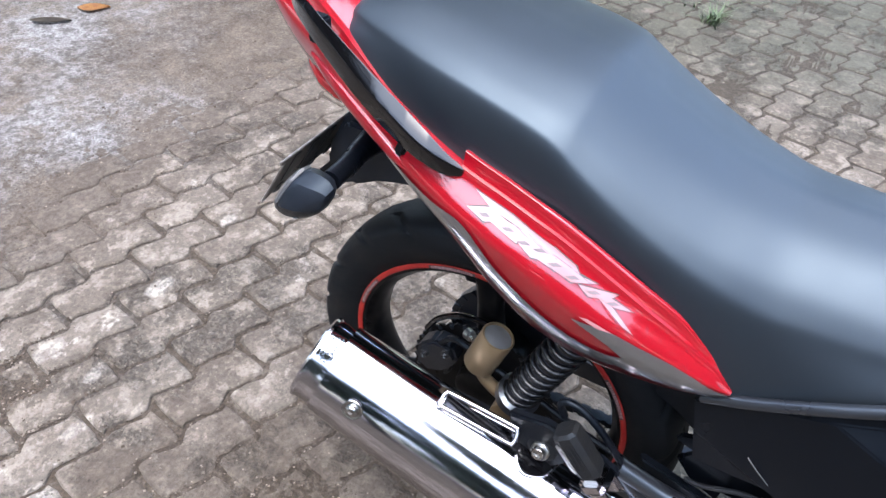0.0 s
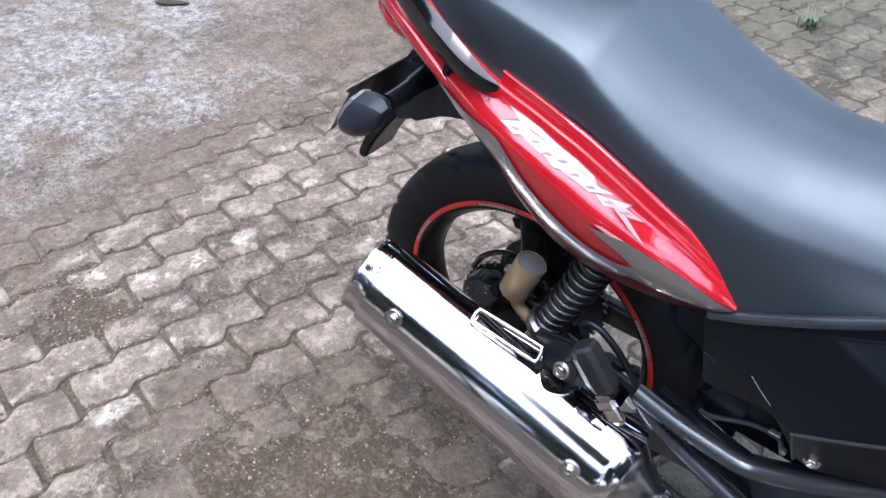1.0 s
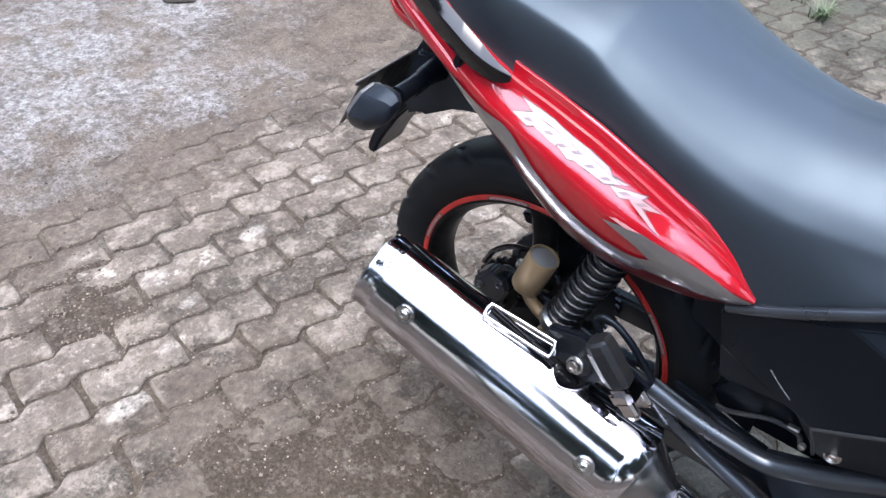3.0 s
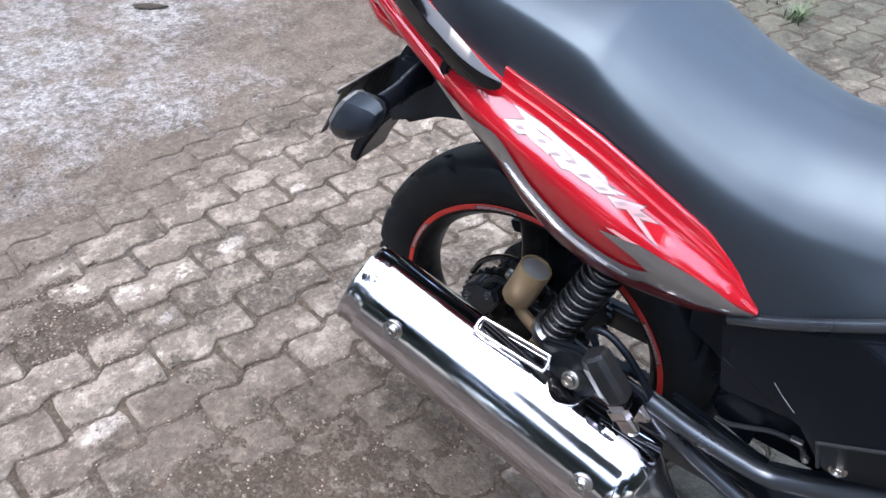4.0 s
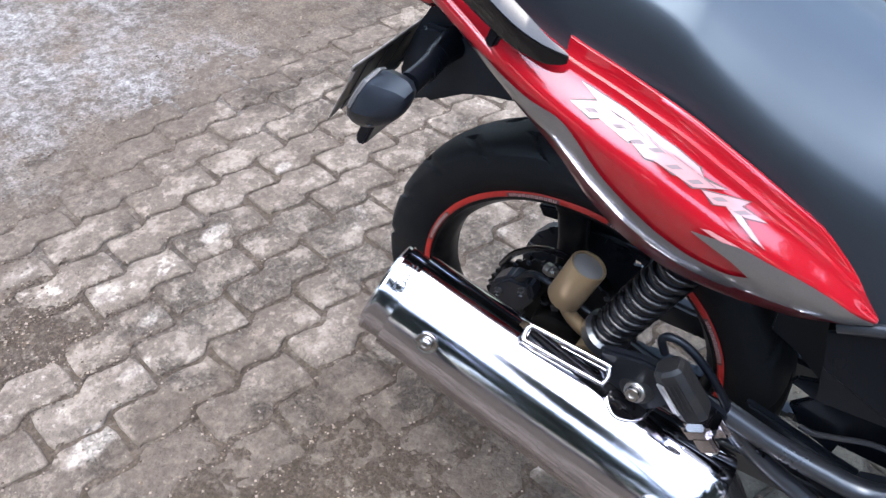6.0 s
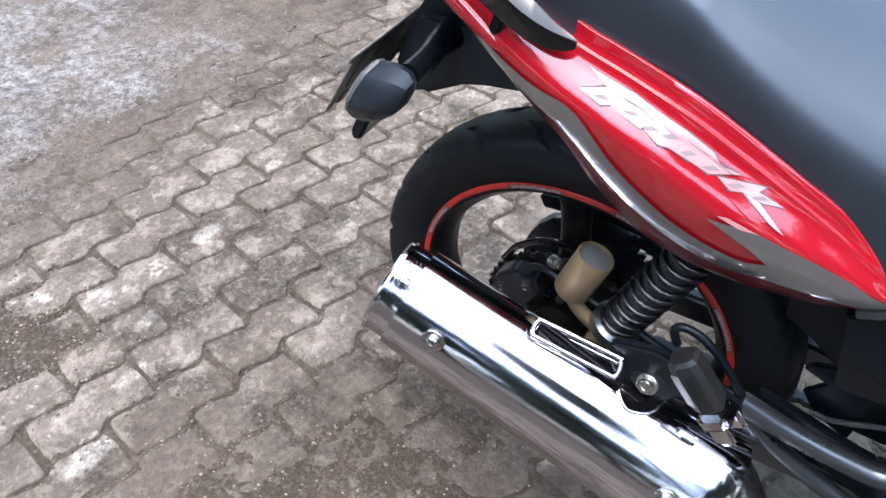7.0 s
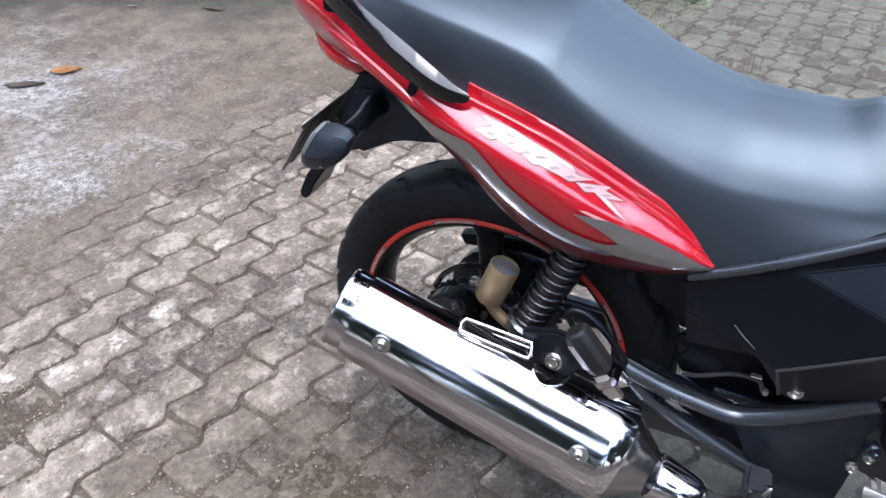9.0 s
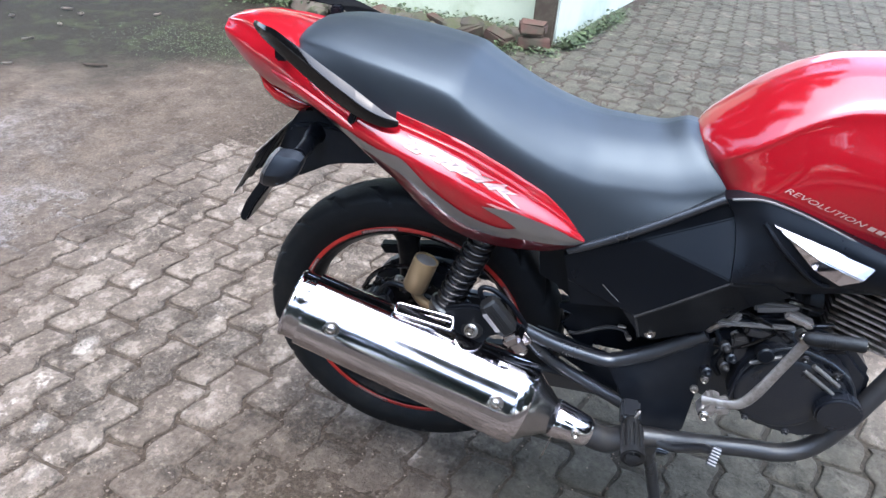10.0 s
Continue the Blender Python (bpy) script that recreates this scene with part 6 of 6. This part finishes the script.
weed_bed("weeds", "low green weeds along the foot of the white wall", leaflets(1300, lambda r: ((lambda t: (0.03 + 0.33 * t + r.gauss(0.04, 0.035), 3.30 + 1.0 * t + r.gauss(0, 0.03)))(r.random() ** 1.6)), 0.06, 0.026, 1))
weed_bed("weeds", "low green weeds among the bricks", leaflets(1500, lambda r: (r.uniform(-1.6, 0.05), 3.13 + r.gauss(0, 0.06)), 0.04, 0.022, 2))
weed_bed("weeds", "green weeds against the mossy wall", leaflets(1300, lambda r: (r.uniform(-2.5, -0.3), 3.5 + r.gauss(0, 0.06)), 0.07, 0.035, 3))
weed_bed("grass_tuft", "small bright grass tuft between pavers", blades(70, lambda r: (-0.14 + r.gauss(0, 0.02), 2.46 + r.gauss(0, 0.02)), 0.10, 4, 0.9))
weed_bed("grass_tuft", "sparse green grass on the bare earth", blades(2000, lambda r: (-1.95 + r.gauss(0, 0.36), 2.52 + r.gauss(0, 0.17)), 0.018, 5, 1.4))
weed_bed("grass_tuft", "sparse green grass by the pavers", blades(260, lambda r: (-0.45 + r.gauss(0, 0.2), 2.75 + r.gauss(0, 0.12)), 0.04, 6, 1.2))

# fallen leaves and a stick
def fallen_leaf(at, length, turn, material, label, wide=0.30, curl=0.008):
    bm = bmesh.new()
    rows = []
    for i in range(9):
        u = i / 8
        w = wide * length * math.sin(math.pi * min(1, u * 1.02)) ** 0.8 * (1.15 - 0.5 * u) + 0.0005
        rows.append([bm.verts.new((length * (u - 0.5), w * v, 0.004 + curl * abs(v) ** 1.5 + curl * (u - 0.5) ** 2)) for v in (-1, -0.5, 0, 0.5, 1)])
    for a, b in zip(rows, rows[1:]):
        for j in range(4):
            bm.faces.new((a[j], a[j + 1], b[j + 1], b[j]))
    bmesh.ops.solidify(bm, geom=bm.faces[:], thickness=0.0006)
    ob = tagged(part("fallen_leaf", bm, material, recalc=True), label, "leaf", "fallen leaves")
    ob.matrix_world = pose(*at, 0, 0, turn)


fallen_leaf((-2.36, 1.005, 0.004), 0.13, 40, DRY_LEAF, "dry orange fallen leaf on the earth")
fallen_leaf((-2.40, 0.83, 0.004), 0.16, 35, WOOD, "narrow dark brown dead leaf on the earth", 0.19, 0.006)
SCRAP = mat("pale_litter", (0.26, 0.24, 0.21), 0.7, spots=(0.15, 0.13, 0.11), spot_scale=40)
for x, y, size, turn, wide in ((-2.90, 2.12, 0.07, 60, 0.16), (-3.12, 2.72, 0.08, 10, 0.3), (-2.97, 2.66, 0.06, 120, 0.35), (-2.93, 2.42, 0.05, -30, 0.3), (-2.70, 1.74, 0.05, 30, 0.2), (-2.55, 2.85, 0.06, 75, 0.25), (-3.3, 2.45, 0.06, 150, 0.3)):
    fallen_leaf((x, y, 0.004), size, turn, SCRAP, "pale dry scrap of litter on dark soil", wide, 0.010)
fallen_leaf((-2.30, 1.9, 0.004), 0.14, 8, WOOD, "narrow dark brown dead leaf on the earth", 0.12, 0.004)
random.seed(3)

# ---- pavers: interlocking wavy blocks in running bond
def wave(l):
    """The zigzag of the long joints: a slow rise and a quick fall twice a block."""
    u = (l / (PAVE_L / 2)) % 1.0
    return 0.026 * (-0.5 + (u - 0.12) / 0.76) if 0.12 <= u <= 0.88 else 0.026 * (0.5 - ((u - 0.88) % 1.0) / 0.24)


# pebbles and crumbs of mortar in the joints
rnd = random.Random(9)
bm = bmesh.new()
for i in range(5600):
    x, y = rnd.uniform(-1.6, 0.6), rnd.uniform(-0.75, 1.0)
    if i % 4 == 0:
        x, y = rnd.gauss(-0.30, 0.22), rnd.gauss(-0.33, 0.16)
    if i % 5 == 1:
        x, y = rnd.gauss(-1.0, 0.13), rnd.gauss(-0.40, 0.08)
    # most of it has washed into the joints
    q = Vector((x, y, 0)) - PAVE_AT
    row = q.dot(ACROSS) / PAVE_W + 0.5
    off = (row - wave(q.dot(ALONG)) / PAVE_W) % 1.0
    if min(off, 1 - off) > 0.10 and rnd.random() < (0.82 if i % 5 == 1 else 0.85):
        continue
    r = rnd.uniform(0.0012, 0.0034) * (1.7 if rnd.random() < 0.08 else 1)
    c = Vector((x, y, r * 0.5))
    v = [bm.verts.new(c + Vector((rnd.uniform(0.7, 1.2) * r * dx, rnd.uniform(0.7, 1.2) * r * dy, rnd.uniform(0.5, 0.9) * r * dz))) for dx, dy, dz in ((1, 0, 0), (0, 1, 0), (-1, 0, 0), (0, -1, 0), (0, 0, 1), (0, 0, -1))]
    for i in range(4):
        bm.faces.new((v[i], v[(i + 1) % 4], v[4]))
        bm.faces.new((v[(i + 1) % 4], v[i], v[5]))
tagged(part("pebbles", bm, PEBBLE), "scattered pale grit on the pavers", "gravel", kind="stuff")


# crumbs of earth in the joints and on the bare patches
rnd = random.Random(19)
cv, cf = [], []
for i in range(16000):
    x, y = rnd.uniform(-1.9, 0.7), rnd.uniform(-0.8, 1.2)
    if i % 4 == 0:
        x, y = rnd.gauss(-1.02, 0.16), rnd.gauss(-0.38, 0.09)
    elif i % 4 == 1:
        x, y = rnd.gauss(-1.35, 0.3), rnd.gauss(0.2, 0.45)
    q = Vector((x, y, 0)) - PAVE_AT
    off = (q.dot(ACROSS) / PAVE_W + 0.5 - wave(q.dot(ALONG)) / PAVE_W) % 1.0
    if min(off, 1 - off) > 0.11 and buried(x, y) < 0.55 and rnd.random() < 0.93:
        continue
    r = rnd.uniform(0.0012, 0.0036) * (1.8 if rnd.random() < 0.10 else 1)
    c = Vector((x, y, r * 0.35 - 0.001))
    o = len(cv)
    cv += [tuple(c + Vector((rnd.uniform(0.6, 1.3) * r * dx, rnd.uniform(0.6, 1.3) * r * dy, rnd.uniform(0.5, 1.0) * r * dz))) for dx, dy, dz in ((1, 0.2, 0), (-0.2, 1, 0), (-1, -0.2, 0), (0.2, -1, 0), (0, 0, 1))]
    cf += [(o + k, o + (k + 1) % 4, o + 4) for k in range(4)]
cm = bpy.data.meshes.new("earth_crumbs")
cm.from_pydata(cv, [], cf)
cm.materials.append(CLOD)
tagged(new("earth_crumbs", cm), "brown crumbs of earth on the pavers", "earth", kind="stuff")

# ---- trees out of view round the yard, placed and sized to darken reflections
def tree(at, h, spread_r, seed, leaves=5200, low=0.14):
    rnd = random.Random(seed)
    t = thing("tree", "tall leafy green tree at the yard's edge", "tree", at, "trees round the yard")
    part("trunk", tube([(0, 0, -0.1), (0.06, 0.03, h * 0.2), (-0.05, 0.06, h * 0.42), (0.05, 0, h * 0.62), (0, 0.05, h * 0.85)], [0.20, 0.16, 0.13, 0.09, 0.03], 12), BARK, t)
    tips = []
    for i in range(11):
        a, z = 2.4 * i + rnd.uniform(-0.3, 0.3), h * (low + (0.82 - low) / 11 * i)
        r = spread_r * rnd.uniform(0.6, 1.0) * (1 - 0.35 * i / 11)
        p0 = Vector((0, 0.03, z))
        p2 = p0 + Vector((math.cos(a) * r, math.sin(a) * r, h * rnd.uniform(0.10, 0.22)))
        part("limb", tube([p0, p0.lerp(p2, 0.5) + Vector((0, 0, h * 0.03)), p2], [0.06, 0.04, 0.012], 7), BARK, t)
        tips += [p0.lerp(p2, 0.45), p0.lerp(p2, 0.75), p2]
    verts, faces = [], []
    for i in range(leaves):
        c = rnd.choice(tips) + Vector((rnd.gauss(0, 0.42), rnd.gauss(0, 0.42), rnd.gauss(0, 0.30)))
        d = Vector((rnd.gauss(0, 1), rnd.gauss(0, 1), rnd.gauss(-0.3, 0.6))).normalized()
        s = d.cross(Vector((rnd.gauss(0, 0.4), rnd.gauss(0, 0.4), 1))).normalized()
        k = rnd.uniform(0.10, 0.20)
        droop = Vector((0, 0, -0.10 * k))
        verts += [c, c + d * k * 0.42 + s * k * 0.28 + droop, c + d * k + droop, c + d * k * 0.42 - s * k * 0.28 + droop]
        faces += [(4 * i, 4 * i + 1, 4 * i + 2), (4 * i, 4 * i + 2, 4 * i + 3)]
    me = bpy.data.meshes.new("crown")
    me.from_pydata(verts, [], faces)
    me.materials.append(LEAF)
    crown = tagged(new("crown", me), "green leaves")
    crown.parent = t
    return t


for i, (a, d, h, low) in enumerate(((-57, 8.4, 7.8, 0.70), (-44, 9.4, 5.2, 0.14), (-28, 9.8, 5.6, 0.14), (-14, 9.0, 5.2, 0.14), (2, 10.0, 5.6, 0.14), (108, 7.4, 10.5, 0.2), (131, 7.6, 11.0, 0.2), (154, 7.8, 10.0, 0.2), (-70, 9.2, 4.6, 0.14), (-88, 8.8, 5.2, 0.14), (-107, 7.9, 5.6, 0.14), (-130, 6.6, 6.8, 0.2), (-151, 6.6, 7.0, 0.2), (-171, 7.6, 6.4, 0.16))):
    tree((d * math.cos(radians(a)), d * math.sin(radians(a)), 0), h, 1.3 if low > 0.5 else (3.0 if h > 8 else 2.2), 31 + i, 11000 if low > 0.5 else (36000 if h > 8 else 23000), low)


# ---- pavers: interlocking wavy blocks in running bond
def paver_mesh(seed, gap=0.0050, thick=0.03):
    r = random.Random(seed)
    n = 28
    top = [(PAVE_L * i / n, wave(PAVE_L * i / n)) for i in range(n + 1)]
    out = []
    for l, w in top:
        l = min(max(l, gap), PAVE_L - gap)
        out.append((l, w + gap))
    for l, w in top[::-1]:
        l = min(max(l, gap), PAVE_L - gap)
        out.append((l, w + PAVE_W - gap))
    pts = [Vector((l + r.uniform(-1, 1) * 0.0022 + 0.0050 * noise.noise(Vector((l * 22, w * 22, seed))), w + r.uniform(-1, 1) * 0.0026 + 0.0056 * noise.noise(Vector((l * 22, w * 22, seed + 50.5))), 0)) for l, w in out]
    for _ in range(1):
        pts = [(pts[i - 1] + pts[i] * 2 + pts[(i + 1) % len(pts)]) / 4 for i in range(len(pts))]
    c = Vector((PAVE_L / 2, PAVE_W / 2, 0))
    return pts, c


def paver_bm(bm, seed, to=lambda p: p, sink=0.0):
    pts, c = paver_mesh(seed)
    r = random.Random(seed)
    tilt = (r.uniform(-0.012, 0.012), r.uniform(-0.018, 0.018), r.uniform(-0.0028, 0.0018) - sink)
    z = lambda p: tilt[0] * (p.x - c.x) + tilt[1] * (p.y - c.y) + tilt[2] + 0.0022 * noise.noise(Vector((p.x * 24, p.y * 24, seed * 1.7))) + 0.0011 * noise.noise(Vector((p.x * 75, p.y * 75, seed * 0.3)))
    rings = []
    for k, dz in ((1.0, -0.022), (1.0, -0.0072), (0.985, -0.0036), (0.955, -0.0012), (0.88, 0.0), (0.66, 0.0006), (0.40, 0.0002)):
        ring = []
        for p in pts:
            d = p - c
            q = c + d * k if k < 1 else p.copy()
            ring.append(bm.verts.new(to(Vector((q.x, q.y, z(q) + dz)))))
        rings.append(ring)
    n = len(pts)
    for a, b in zip(rings, rings[1:]):
        for i in range(n):
            j = (i + 1) % n
            bm.faces.new((a[i], a[j], b[j], b[i]))
    mid = [bm.verts.new(to(Vector((c.x + 0.4 * (i - 4) * PAVE_L / 9, c.y + 0.4 * wave(c.x + (i - 4) * PAVE_L / 9), z(c) + 0.0004)))) for i in range(9)]
    top = rings[-1]
    h = n // 2
    for i in range(h - 1):
        a = min(8, max(0, round((i - 1) * 8 / (h - 3))))
        b = min(8, max(0, round(i * 8 / (h - 3))))
        for row in ((top[i], top[i + 1]), (top[n - 1 - i], top[n - 2 - i])):
            if a == b:
                bm.faces.new((row[0], row[1], mid[a]))
            else:
                bm.faces.new((row[0], row[1], mid[b], mid[a]))
    bm.faces.new((top[0], mid[0], top[n - 1]))
    bm.faces.new((top[h - 1], mid[8], top[h]))


pave = tagged(new("pavement"), "worn grey-brown interlocking concrete pavers with earth in the joints", "pavement", kind="structure")
shapes = []
for i in range(24):
    bm = bmesh.new()
    paver_bm(bm, 100 + i, to=lambda p: Vector((p.y, p.x, p.z)))
    bmesh.ops.recalc_face_normals(bm, faces=bm.faces)
    for f in bm.faces:
        f.smooth = True
    for e in bm.edges:
        e.smooth = len(e.link_faces) == 2 and e.calc_face_angle(0) < radians(50)
    me = bpy.data.meshes.new("paver")
    bm.to_mesh(me)
    bm.free()
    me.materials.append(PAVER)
    shapes.append(me)
spots = []
for row in range(-40, 62):
    for k in range(-26, 46):
        at = PAVE_AT + ACROSS * (PAVE_W * (row - 0.5)) + ALONG * (PAVE_L * (k + (0.5 if row % 2 else 0.0)))
        c = at + ALONG * PAVE_L / 2 + ACROSS * PAVE_W / 2
        if -2.6 < c.x < (2.6 if c.y < 1.5 else 4.6) and -1.6 < c.y < 7.5 and buried(c.x, c.y) < 0.93:
            if c.y > 3.2 and c.x < 0.04 + 0.33 * (c.y - 3.4):
                continue
            spots.append((math.hypot(c.x + 0.55, (c.y + 0.05) * 0.9), row, k, at, c))
spots.sort(key=lambda s: s[:3])
rot = Matrix((ACROSS, ALONG, Vector((0, 0, 1)))).transposed().to_4x4()
rv, rf, rs_ = [], [], []
for n_, (d, row, k, at, c) in enumerate(spots):
    sink = 0.010 * max(0.0, buried(c.x, c.y) - 0.25)
    if n_ < 300:
        ob = new("paver", shapes[(row * 7 + k * 5) % 24])
        ob.parent = pave
        ob.matrix_basis = Matrix.Translation(at - Vector((0, 0, sink))) @ rot
    else:
        own = shapes[(row * 7 + k * 5) % 24]
        m = Matrix.Translation(at - Vector((0, 0, sink))) @ rot
        o = len(rv)
        rv += [m @ v.co for v in own.vertices]
        rf += [tuple(o + i for i in p.vertices) for p in own.polygons]
        rs_ += [(o + e.vertices[0], o + e.vertices[1]) for e in own.edges if e.use_edge_sharp]
rm = bpy.data.meshes.new("pavers_beyond")
rm.from_pydata([tuple(v) for v in rv], [], rf)
for p in rm.polygons:
    p.use_smooth = True
sharp = {tuple(sorted(e)) for e in rs_}
for e in rm.edges:
    e.use_edge_sharp = tuple(sorted(e.vertices)) in sharp
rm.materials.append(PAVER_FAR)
ob = tagged(new("pavers_beyond", rm), kind="stuff")
ob.parent = pave
